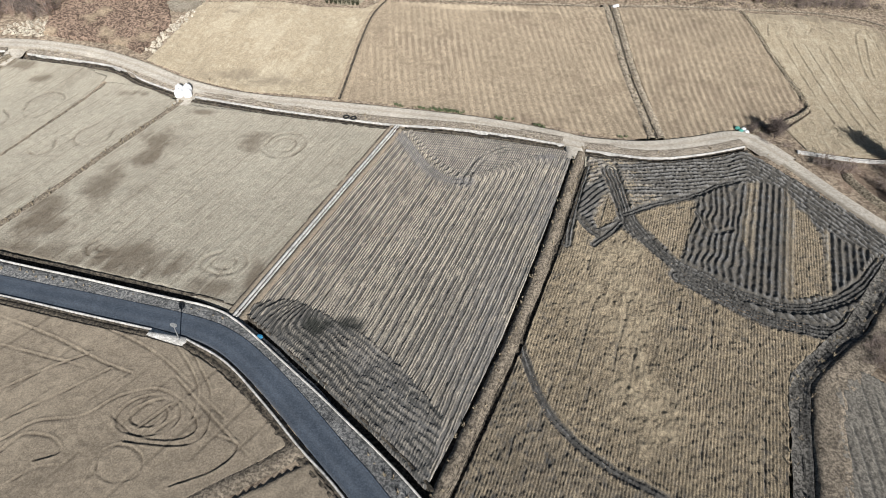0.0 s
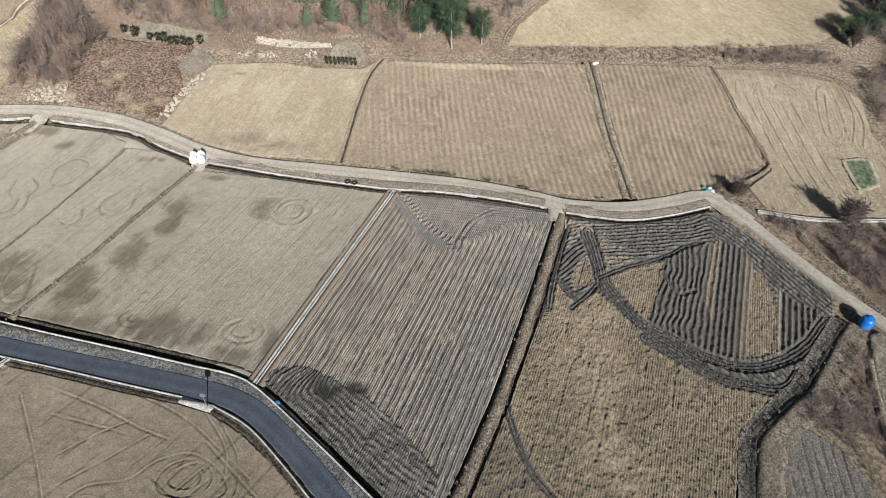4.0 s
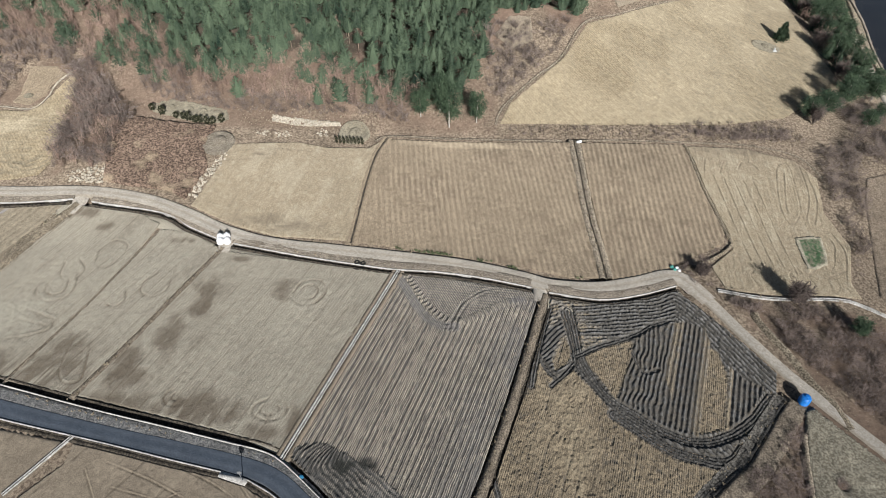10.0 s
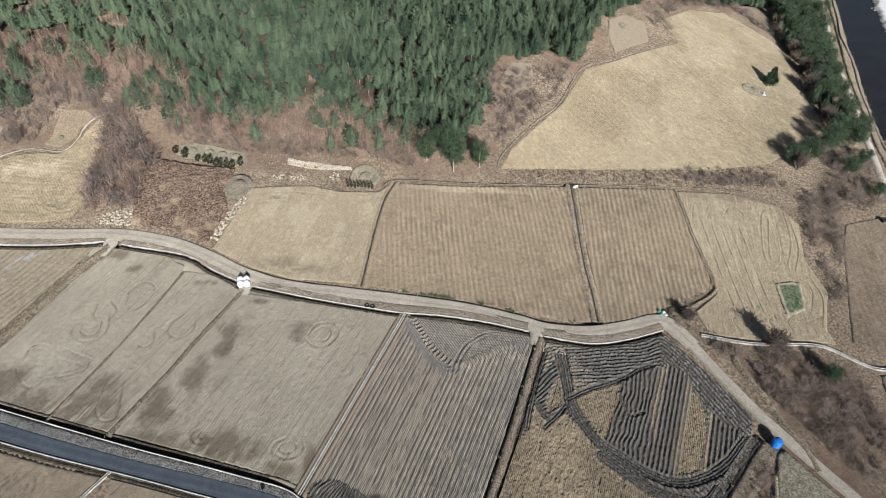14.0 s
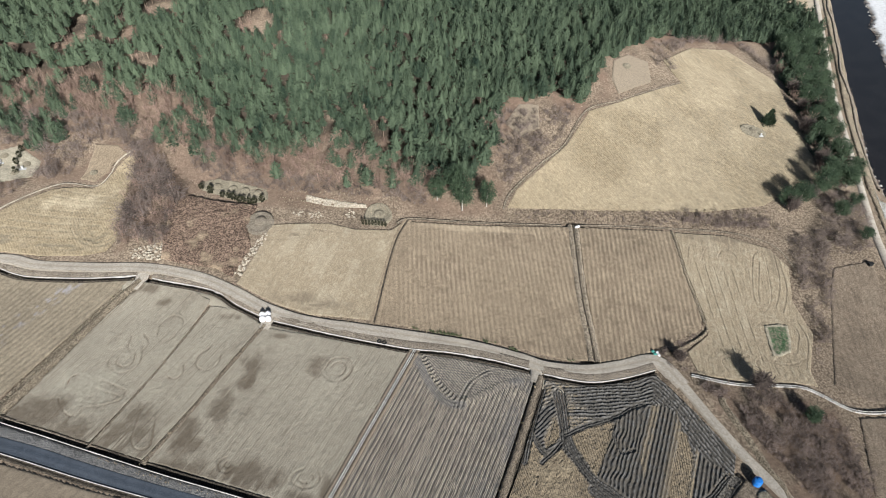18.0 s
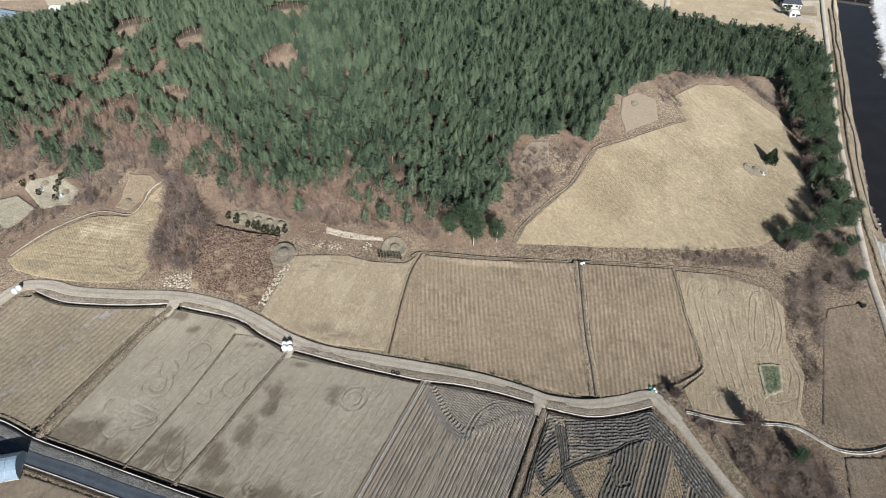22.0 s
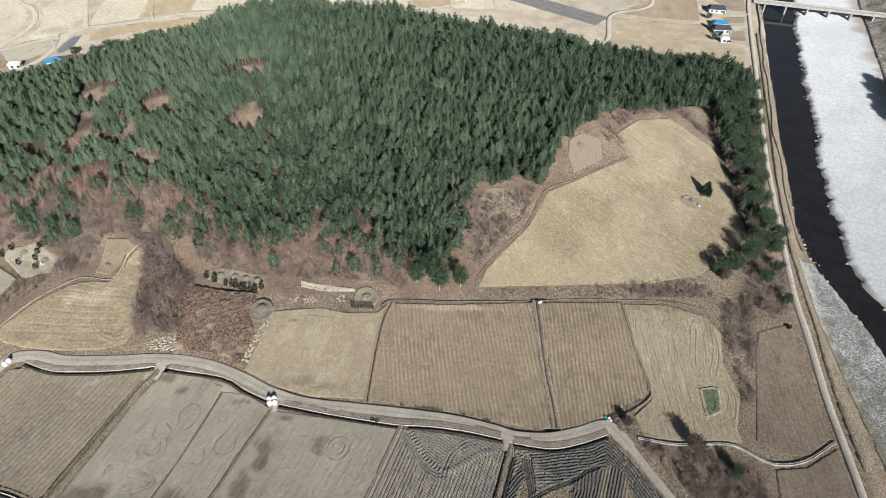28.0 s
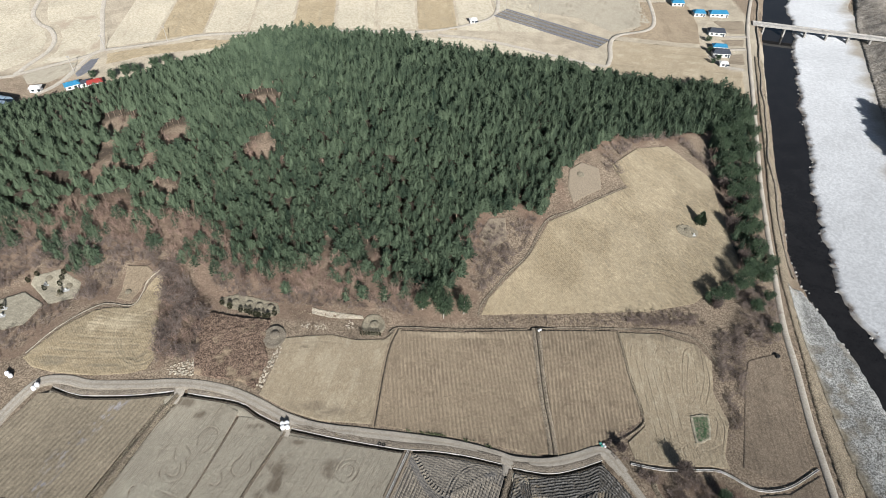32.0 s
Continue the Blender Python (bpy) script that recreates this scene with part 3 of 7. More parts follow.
# ---------------------------------------------------------------- roads, channels and banks


def road_wear(v):
    d, _, along, side = near_line(spline(ROAD, 3), v[:, :2])
    lane = np.exp(-(((d - 0.85) / 0.35) ** 2)) * 0.5
    return {"pale": lane + 0.3 * rough(v[:, 0], v[:, 1], 6, 3), "mud": smooth((d - 1.45) / 0.5) * 0.7 * rough(v[:, 0], v[:, 1], 3, 6)}


ribbon("asphalt_road", ROAD, [(1.5, -1.2), (1.42, 0.1)] + [(o, 0.08 + 0.03 * (1 - (o / 1.8) ** 2)) for o in np.linspace(1.35, -1.8, 13)] + [(-1.9, 0.06), (-2.0, -1.2)],
       M_ASPHALT, "narrow dark asphalt farm road curving between the fields", "road", values=road_wear)


def track_wear(v):
    d = near_line(spline(TRACK, 3), v[:, :2])[0]
    return {"mud": np.clip(np.exp(-((d / 0.4) ** 2)) * 0.5 + smooth((d - 1.2) / 0.7) * 0.8 * rough(v[:, 0], v[:, 1], 2, 6), 0, 1)}


ribbon("dirt_road", TRACK[:22], [(2.2, -0.5), (1.9, 0.16)] + [(o, 0.22 + 0.04 * abs(math.sin(o * 2.2))) for o in np.linspace(1.6, -1.6, 11)] + [(-1.9, 0.16), (-2.2, -0.5)],
       M_TRACK, "pale dusty unpaved farm track with wheel ruts", "road", wobble=0.12, values=track_wear)
ribbon("dirt_road", TRACK[20:], [(1.5, -0.5), (1.25, 0.14)] + [(o, 0.2 + 0.03 * abs(math.sin(o * 2.4))) for o in np.linspace(1.05, -1.05, 7)] + [(-1.25, 0.14), (-1.5, -0.5)],
       M_TRACK, "narrow pale farm lane leading down past the water tank", "road", wobble=0.1, values=lambda v: {"mud": 0.6 * smooth((near_line(spline(TRACK, 3), v[:, :2])[0] - 0.9) / 0.4)})

ribbon("roadside_drain_wall", NORTH_KERB, [(0.1, -1.0), (0.09, 0.4), (0.06, 0.43), (-0.06, 0.43), (-0.09, 0.4), (-0.1, -1.0)], M_CONC, "long pale concrete wall of the roadside drain", "drain wall")
# the wall's shade in the drain is deepened by the dark soil colour
ribbon("roadside_drain", NORTH_KERB, [(1.9, -1.0), (1.75, 0.03), (1.45, 0.05), (1.3, -0.45), (1.15, -0.9), (0.08, -0.92)], M_DITCH, "deep drain behind the road wall, its shade painted dark", "drain", wobble=0.08, step=1.0)
for line in ([(-128, 70.6), (-111, 66.2), (-95.6, 62.6), (-80.2, 59), (-60.7, 55), (-48, 52.2), (-38.5, 50.2)], [(-33.7, 48.9), (-27.8, 45.6), (-21.6, 39.8), (-16.7, 34.7), (-10.9, 29.1), (-2, 18), (15, -8)]):
    ribbon("road_kerb", line, [(0.13, -0.6), (0.11, 0.22), (-0.11, 0.22), (-0.13, -0.6)], M_CONC, "white concrete kerb along the asphalt road", "kerb")
    # shallow: the dark colour stands in for the shade of a deeper gap
    ribbon("kerb_gutter", line, [(-0.15, 0.0), (-0.2, -0.16), (-0.5, -0.18), (-0.75, 0.02), (-1.1, 0.0), (-1.2, -0.4)], M_DITCH, "narrow dark gutter between kerb and field", "gutter", wobble=0.06, step=1.0)
ribbon("road_verge", [(x + 0.35, y + 0.7) for x, y in [((a[0] + b[0]) / 2, (a[1] + b[1]) / 2) for a, b in zip(spline(ROAD, 6), [near_line(spline(NORTH_KERB, 3), spline(ROAD, 6)[i : i + 1])[1][0] for i in range(len(spline(ROAD, 6)))])]],
       [(1.3, -1.1), (1.15, 0.1), (0.3, 0.1), (-0.8, 0.08), (-1.9, 0.03), (-2.1, -1.1)], M_VERGE, "stony grey gravel verge beside the asphalt", "verge", wobble=0.2)

ribbon("irrigation_channel", CHANNEL, [(0.36, -1.0), (0.34, 0.2), (0.22, 0.2), (0.2, -0.5), (-0.04, -0.5), (-0.06, 0.22), (-0.4, 0.22), (-0.42, -1.0)], M_CONC, "straight open concrete irrigation channel between two fields", "channel")
for o in (0.95, -0.95):
    ribbon("channel_bank", [(x + o * 0.94, y - o * 0.34) for x, y in CHANNEL], [(0.6, -0.9), (0.45, 0.04), (0, 0.1), (-0.45, 0.04), (-0.6, -0.9)], M_BROWN, "narrow trodden earth strip beside the channel", "bank", wobble=0.12, step=0.9)
for line in WALLS:
    low = [(x, y - 0.1) for x, y in line]
    ribbon("track_drain_wall", low, [(0.1, -1.0), (0.08, 0.3), (0.05, 0.33), (-0.05, 0.33), (-0.07, 0.3), (-0.09, -1.0)], M_CONC, "pale concrete wall of the drain below the farm track", "drain wall")
    ribbon("track_drain", low, [(-0.08, -0.05), (-0.14, -0.75), (-0.55, -0.78), (-0.72, -0.1), (-0.95, 0.1), (-1.5, 0.03), (-1.7, -0.9)], M_DITCH, "dark drain at the foot of the concrete wall", "drain", wobble=0.07, step=1.0)
    ribbon("stony_bank", [(x, y + 1.7) for x, y in line], [(1.5, -0.2), (1.1, 0.2), (0, 0.3), (-1.0, 0.26), (-1.55, 0.2), (-1.6, -1.1)], M_RUBBLE, "stony grass bank between drain and track", "bank", wobble=0.15)

for line in WALLS:
    ribbon("field_headland", line, [(-0.98, -0.6), (-1.0, -0.08), (-2.2, -0.12), (-4.4, -0.16), (-4.6, -0.6)], M_FALLOW, "strip of bare soil along the foot of the drain", "headland", wobble=0.1, level=False)
for line in ([(-92.4, 122.4), (-92.6, 119.5), (-93.4, 115.6)], [(-53.2, 110.6), (-52.8, 107.6), (-53.2, 104.4)], [(21.0, 97.8), (21.2, 95), (20.6, 91.8)]):
    ribbon("field_entry", line, [(1.7, -0.7), (1.5, 0.02), (0.6, 0.09), (-0.6, 0.09), (-1.5, 0.02), (-1.7, -0.7)], M_TRACK, "pale trodden crossing from the track to the fields", "crossing", wobble=0.2, step=1.0)
ribbon("field_bund", BUND, [(1.2, -1.1), (0.95, 0.0), (0.75, -0.12), (0.5, 0.16), (0.2, 0.3), (-0.3, 0.28), (-0.8, 0.05), (-1.0, -0.9)], M_BUND, "low earth bund with dry grass between paddies", "bund", wobble=0.2, step=0.8)
ribbon("bund_ditch", [(x + 1.45, y) for x, y in BUND], [(1.0, -0.5), (0.5, -0.02), (0.2, -0.35), (-0.15, -0.4), (-0.5, -0.05), (-1.1, -0.3)], M_DITCH, "narrow dark ditch beside the earth bund", "ditch", wobble=0.15, step=0.8)
for line, wide in (([(-53, 106), (-59.7, 89.7), (-64.1, 78.2), (-70.5, 63.8)], 0.5), ([(-70, 110.5), (-73.8, 98.6), (-77.5, 86.2), (-84.8, 66.5)], 0.24), ([(-16.6, 34.7), (-19.9, 32.4), (-25.4, 28.8), (-40, 19)], 0.7),
                   ([(-120, 66), (-124, 58), (-130, 48)], 0.4)):
    ribbon("field_bund", line, [(wide * 1.7, -0.15), (wide, 0.04), (wide * 0.4, 0.17), (-wide * 0.4, 0.15), (-wide, 0.04), (-wide * 1.7, -0.15)], M_BUND, "low bare earth bund between fallow fields", "bund", wobble=0.12, step=0.9)
ribbon("field_bund", WEST_BUND, [(2.6, -1.1), (2.2, 0.0), (1.6, -0.5), (1.1, 0.05), (0.3, 0.35), (-0.4, 0.3), (-1.0, 0.0), (-1.5, -0.5), (-2.1, 0.05), (-2.5, -1.1)], M_BANK, "wide grassy bund with a ditch on each side", "bund", wobble=0.2, step=0.8)
ribbon("perimeter_ditch", RIGHT_DITCH, [(1.1, 0.0), (0.75, -0.05), (0.5, -0.3), (0.25, -0.12), (0.0, -0.3), (-0.3, -0.1), (-0.55, -0.25), (-0.85, 0.0), (-1.2, 0.06)], M_MUDRUT, "muddy dark ditch round the stubble field", "ditch", wobble=0.25, step=0.8)
ribbon("field_bund", [(x + 1.5, y - 0.9) for x, y in RIGHT_DITCH], [(3.6, -0.7), (3.4, -0.1), (2.2, -0.02), (1.2, 0.08), (0.4, 0.28), (-0.2, 0.25), (-0.6, -0.3)], M_BUND, "low brambly bund beside the muddy ditch", "bund", wobble=0.25, step=0.8)
ribbon("field_bund", [(-17, 148), (-19.6, 140), (-21.3, 128.7), (-23.2, 108.2)], [(1.6, -0.2), (0.9, 0.1), (0.25, 0.12), (0.1, -0.35), (-0.1, -0.35), (-0.25, 0.14), (-0.9, 0.12), (-1.6, -0.2)], M_UPPER, "dark grassy boundary strip between upland fields", "bund", wobble=0.15, step=0.9)
ribbon("boundary_furrow", [(-17, 147.6), (-19.6, 140), (-21.3, 128.7), (-23.2, 108.6)], [(0.24, 0.14), (0.1, 0.1), (-0.1, 0.1), (-0.24, 0.16)], M_DITCH, "thin dark furrow between two upland fields", "furrow", wobble=0.1, step=0.9)
ribbon("upland_ditch", UP_DITCH, [(-1.7, -0.9), (-1.6, 0.08), (-0.9, 0.2), (-0.3, 0.12), (-0.12, -0.2), (0.12, -0.2), (0.3, 0.12), (0.8, 0.12), (1.5, 0.1), (1.6, -0.9)], M_EDGE, "narrow dark ditch running down between two upland fields", "ditch", wobble=0.15, step=0.8)
# a thin dark strip laid over the ditch, above its bottom
ribbon("ditch_strip", UP_DITCH, [(0.2, 0.13), (0.1, 0.05), (-0.1, 0.05), (-0.2, 0.13)], M_DITCH, "thin dark strip laid along the upland ditch", "ditch", wobble=0.1, step=0.8)
ribbon("grassy_ridge", [(36.7, 147), (36.6, 134), (36.9, 120), (37.6, 108)], [(0.6, -0.2), (0.35, 0.32), (-0.4, 0.36), (-0.8, -0.2)], M_EDGE, "ragged pale grass ridge beside the ditch", "bank", wobble=0.35, step=0.6)
ribbon("field_bund", [(67, 149), (67.7, 131.4), (69.7, 116), (69.2, 111.4), (62, 106.2), (55.5, 103.4)], [(0.6, -0.3), (0.3, 0.2), (-0.2, 0.2), (-0.4, -0.25), (-0.6, -0.3)], M_BANK, "grassy step edge between upland fields", "bund", wobble=0.2, step=0.8)
ribbon("grassy_ridge", [(68.3, 90.3), (68.3, 87.9), (71.2, 79.9), (73.3, 73.0), (75.8, 66.4), (76.6, 61.7)], [(1.0, -0.3), (0.5, 0.3), (0, 0.45), (-0.5, 0.3), (-1.0, -0.3)], M_BANK, "ragged ridge of pale grass through dark scrub", "bank", wobble=0.35, step=0.7)
ribbon("irrigation_channel", [(-66.7, 56.2), (-68.5, 53.3), (-70.2, 50.4), (-73.5, 45.1)], [(0.3, -0.4), (0.28, 0.25), (0.16, 0.25), (0.14, -0.1), (-0.14, -0.1), (-0.16, 0.25), (-0.28, 0.25), (-0.3, -0.4)], M_CONC, "thin concrete channel between two tilled fields", "channel")
CHAN_R = [(62, 96.8), (73.7, 94.7), (88.8, 95), (94, 93), (101.1, 88.6), (111.2, 89.4), (124, 96)]
ribbon("irrigation_channel", CHAN_R, [(0.34, -0.5), (0.33, 0.24), (0.2, 0.24), (0.18, -0.15), (-0.18, -0.15), (-0.2, 0.24), (-0.33, 0.24), (-0.34, -0.5)], M_CONC, "winding concrete channel below the upland field", "channel")
RIVER_ROAD = [(float(river_road_x(y)), float(y)) for y in (60, 86, 128, 152, 179, 212, 260, 300, 338, 390, 453, 560)]
ribbon("riverside_road", RIVER_ROAD, [(1.3, -0.3), (1.2, 0.12), (0, 0.15), (-1.2, 0.12), (-1.3, -0.3)], M_TRACK, "pale concrete road along the river embankment", "road")
EDGE = [(0.3, -0.4), (0.2, 0.1), (0.05, 0.16), (-0.1, 0.14), (-0.22, -0.4)]
for line in ([(-151.6, 133.8), (-143.5, 146.8), (-132.7, 157), (-120.8, 157), (-118.7, 167.7), (-112.7, 173.5)], [(-23, 108.2), (-20.4, 146.1), (-16, 148.6), (4.5, 148.3), (32.2, 149)][1:], [(37.8, 149.5), (50.8, 150.3), (66.4, 150.2), (85.6, 149.6), (97.5, 145.1), (101.4, 136.2)],
             [(13.3, 153.9), (15.9, 160), (26.2, 171.6), (34.3, 179.9), (43.4, 196.8), (55.8, 204.2), (70.4, 214.6), (83.6, 224)]):
    ribbon("field_edge", line, EDGE, M_CREAM if line[0][0] < -150 else M_EDGE, "pale trodden earth edge of an upland field", "field edge", wobble=0.15, step=0.9)
    ribbon("field_edge_ditch", [(x + 0.35, y - 0.55) for x, y in line], [(0.16, 0.1), (0, 0.05), (-0.12, 0.1)], M_BUND, "thin dark furrow along a field edge", "furrow", wobble=0.1, step=0.9)
ribbon("river_revetment", [(float(water_left(y)) - 4.0, float(y)) for y in range(188, 560, 12)], [(0.9, -1.2), (0.5, 0.9), (-0.3, 1.0), (-0.9, -1.2)], M_RUBBLE, "pale stone revetment along the river edge", "river wall", wobble=0.35, step=1.2)
WL = [(float(water_left(y)) - 4, float(y)) for y in np.arange(60, 620, 3)]
WR = [(float(water_right(y)) + 4, float(y)) for y in np.arange(60, 620, 3)]
wv = [(x, y, -10.5) for x, y in WL] + [(x, y, -10.5) for x, y in WR]
tagged(new("river_water", mesh_of("river_water", wv, [(i, len(WL) + i, len(WL) + i + 1, i + 1) for i in range(len(WL) - 1)], M_WATER)), "dark smooth river water", "water", "", "structure")


# ---------------------------------------------------------------- the fields


def stripes(pts, way, gap, sharp=1.0, sway=0.25, seed=11):
    """A row pattern across a plot, -1 to 1: way is the direction of the rows, gap their spacing."""
    d = np.array(way, float) / np.hypot(*way)
    off = pts @ np.array([-d[1], d[0]]) + sway * (rough(pts[:, 0], pts[:, 1], 9, seed) - 0.5) * 2
    return np.sin(off / gap * 2 * np.pi), np.floor(off / gap)


def ring_marks(pts, rings, wide=0.14):
    """Wheel marks of turning machines: (x, y, radius across, radius along, turn)."""
    out = np.zeros(len(pts))
    for k, (x, y, a, b, turn) in enumerate(rings):
        c, s = math.cos(turn), math.sin(turn)
        u, v = (pts - (x, y)) @ np.array([c, s]), (pts - (x, y)) @ np.array([-s, c])
        u, v = u + 0.7 * (rough(pts[:, 0], pts[:, 1], 6, 200 + k, 1) - 0.5), v + 0.7 * (rough(pts[:, 0], pts[:, 1], 6, 220 + k, 1) - 0.5)
        r, ang = np.sqrt((u / a) ** 2 + (v / b) ** 2), np.arctan2(v, u)
        worn = smooth((lattice(ang * 1.1 + 9 + k, ang * 0 + k, 230) - 0.2) / 0.3)
        for f in (1.0, 1 - 1.5 / max(a, b, 2.2)):
            d = (r - f) * np.sqrt(a * b)
            out = out + (np.exp(-((d / wide) ** 2)) - 0.7 * np.exp(-(((d - 2.1 * wide) / wide) ** 2))) * worn
    return np.clip(out, -1, 1)


def wheel_lines(pts, lines, wide=0.13):
    """Crisp single wheel marks along lines: a groove with a pushed-up rim."""
    out = np.zeros(len(pts))
    for k, line in enumerate(lines):
        line = np.array(line, float)
        lo, hi = line.min(0) - 1.5, line.max(0) + 1.5
        m = ((pts > lo) & (pts < hi)).all(1)
        if m.any():
            d, _, along, side = near_line(spline(line, 0.8), pts[m])
            d = d * side
            worn = 0.45 + 0.55 * smooth((lattice(along / 2.5 + k, along * 0 + k, 240) - 0.25) / 0.3)
            out[m] += (np.exp(-((d / wide) ** 2)) - 0.7 * np.exp(-(((d - 2.1 * wide) / wide) ** 2))) * worn
    return np.clip(out, -1, 1)


def blot(pts, places, seed=21):
    """Ragged damp patches: (x, y, half width, half height)."""
    out = np.zeros(len(pts))
    for x, y, a, b in places:
        r = np.hypot((pts[:, 0] - x) / a, (pts[:, 1] - y) / b) + 1.3 * (rough(pts[:, 0], pts[:, 1], 3.0, seed, 4) - 0.5)
        out = np.maximum(out, smooth((1.2 - r) / 0.9))
    return out


def fallow(way, gap, depth, rings=(), damp=(), pale=(), clods=0.09, seed=31, wheels=(), wide=0.22):
    """Bare tilth: faint passes of the harrow, dashes of damp along them, clods, wheel rings."""
    d = np.array(way, float) / np.hypot(*way)

    def relief(pts):
        s, row = stripes(pts, way, gap, sway=0.3, seed=seed)
        u = pts @ d
        rg = np.clip(ring_marks(pts, rings, wide) + wheel_lines(pts, wheels, wide), -1, 1)
        n = rough(pts[:, 0], pts[:, 1], 0.7, seed, 2) - 0.5
        dash = rough(u / 7, row * 5.7, 1, seed + 3, 2)
        line = smooth((s - 0.9) / 0.08) * smooth((dash - 0.45) / 0.12)
        broad = rough(u * 0.25 + 50, (pts @ np.array((-d[1], d[0]))) * 0.7, 3, seed + 4)
        wet = blot(pts, damp, seed) * smooth((rough(u * 0.16 + 80, (pts @ np.array((-d[1], d[0]))) * 1.1, 1, seed + 7, 3) - 0.18) / 0.22)
        mud = np.clip(0.85 * wet + 0.75 * np.maximum(rg, 0) + 0.42 * line + 0.25 * smooth((broad - 0.6) / 0.25) + 0.12 * smooth((0.3 - n - 0.5) / 0.2), 0, 1)
        light = np.clip(0.8 * blot(pts, pale, seed + 9) + 0.18 * np.maximum(-rg, 0) + 0.25 * smooth((0.42 - broad) / 0.2) + 0.3 * smooth((n - 0.1) / 0.15), 0, 1) * (1 - 0.8 * wet)
        return depth * s + clods * n * 2 + 0.08 * (rough(pts[:, 0], pts[:, 1], 2.4, seed + 11, 2) - 0.5) - 0.15 * rg - 0.05 * line, {"mud": mud, "pale": light}
    return relief


def paddy_tracks(pts, lines, half):
    """Churned wheel tracks along lines: mud amount and height."""
    mud, z = np.zeros(len(pts)), np.zeros(len(pts))
    for line, wide in zip(lines, half):
        d, _, along, side = near_line(spline(line, 1.5), pts)
        d = d * side + 0.5 * (rough(pts[:, 0], pts[:, 1], 2.2, 41) - 0.5)
        m = smooth((wide - np.abs(d)) / 0.5)
        rut = np.sin(d / 0.62 * 2 * np.pi / 1.6) * 0.2 + 0.06 * np.sin(along / 0.45 * 2 * np.pi) * (np.abs(d) < wide)
        z = np.where(m > mud, rut * m, z)
        mud = np.maximum(mud, m * np.clip(0.85 - 0.35 * np.sin(d / 0.62 * 2 * np.pi / 1.6), 0.6, 1))
    return mud, z


GLADE, HOLLOW = [(69.4, 66), (71.4, 66.2), (79, 56.2), (86, 46.2), (80, 40), (66, 41), (63.6, 47.5), (65.4, 55), (67.2, 60)], (69.9, 50.8)

# the ploughed paddy in the middle
M_POLY = [(-11.0, 99.4), (4.2, 97.4), (19.3, 94.6), (20.3, 92.4), (12, 67.2), (6.2, 51), (1.3, 39.2), (-2.6, 30.6), (-11, 38.9), (-18.8, 45.8), (-27.3, 53.3), (-20.6, 72.5)]
HEAD = [(-28, 55), (-21.6, 56.3), (-11.8, 51), (-6.3, 45.9), (-0.9, 39.1), (-3, 28), (-30, 50)]


CHEVRON = [(-12.5, 47.8), (-7.4, 50.3), (-5.6, 46.8), (-5.0, 41.9), (-1.9, 37.6), (-1.1, 34.9), (-2.8, 30.8), (-6.1, 34.6), (-7.3, 40.7), (-10.8, 42.5)]


def furrow(phase, sharp=2.0):
    """Turned slices, 0 to 1: a rounded back and a narrow trench."""
    return 1 - np.abs(np.cos(phase * np.pi)) ** sharp


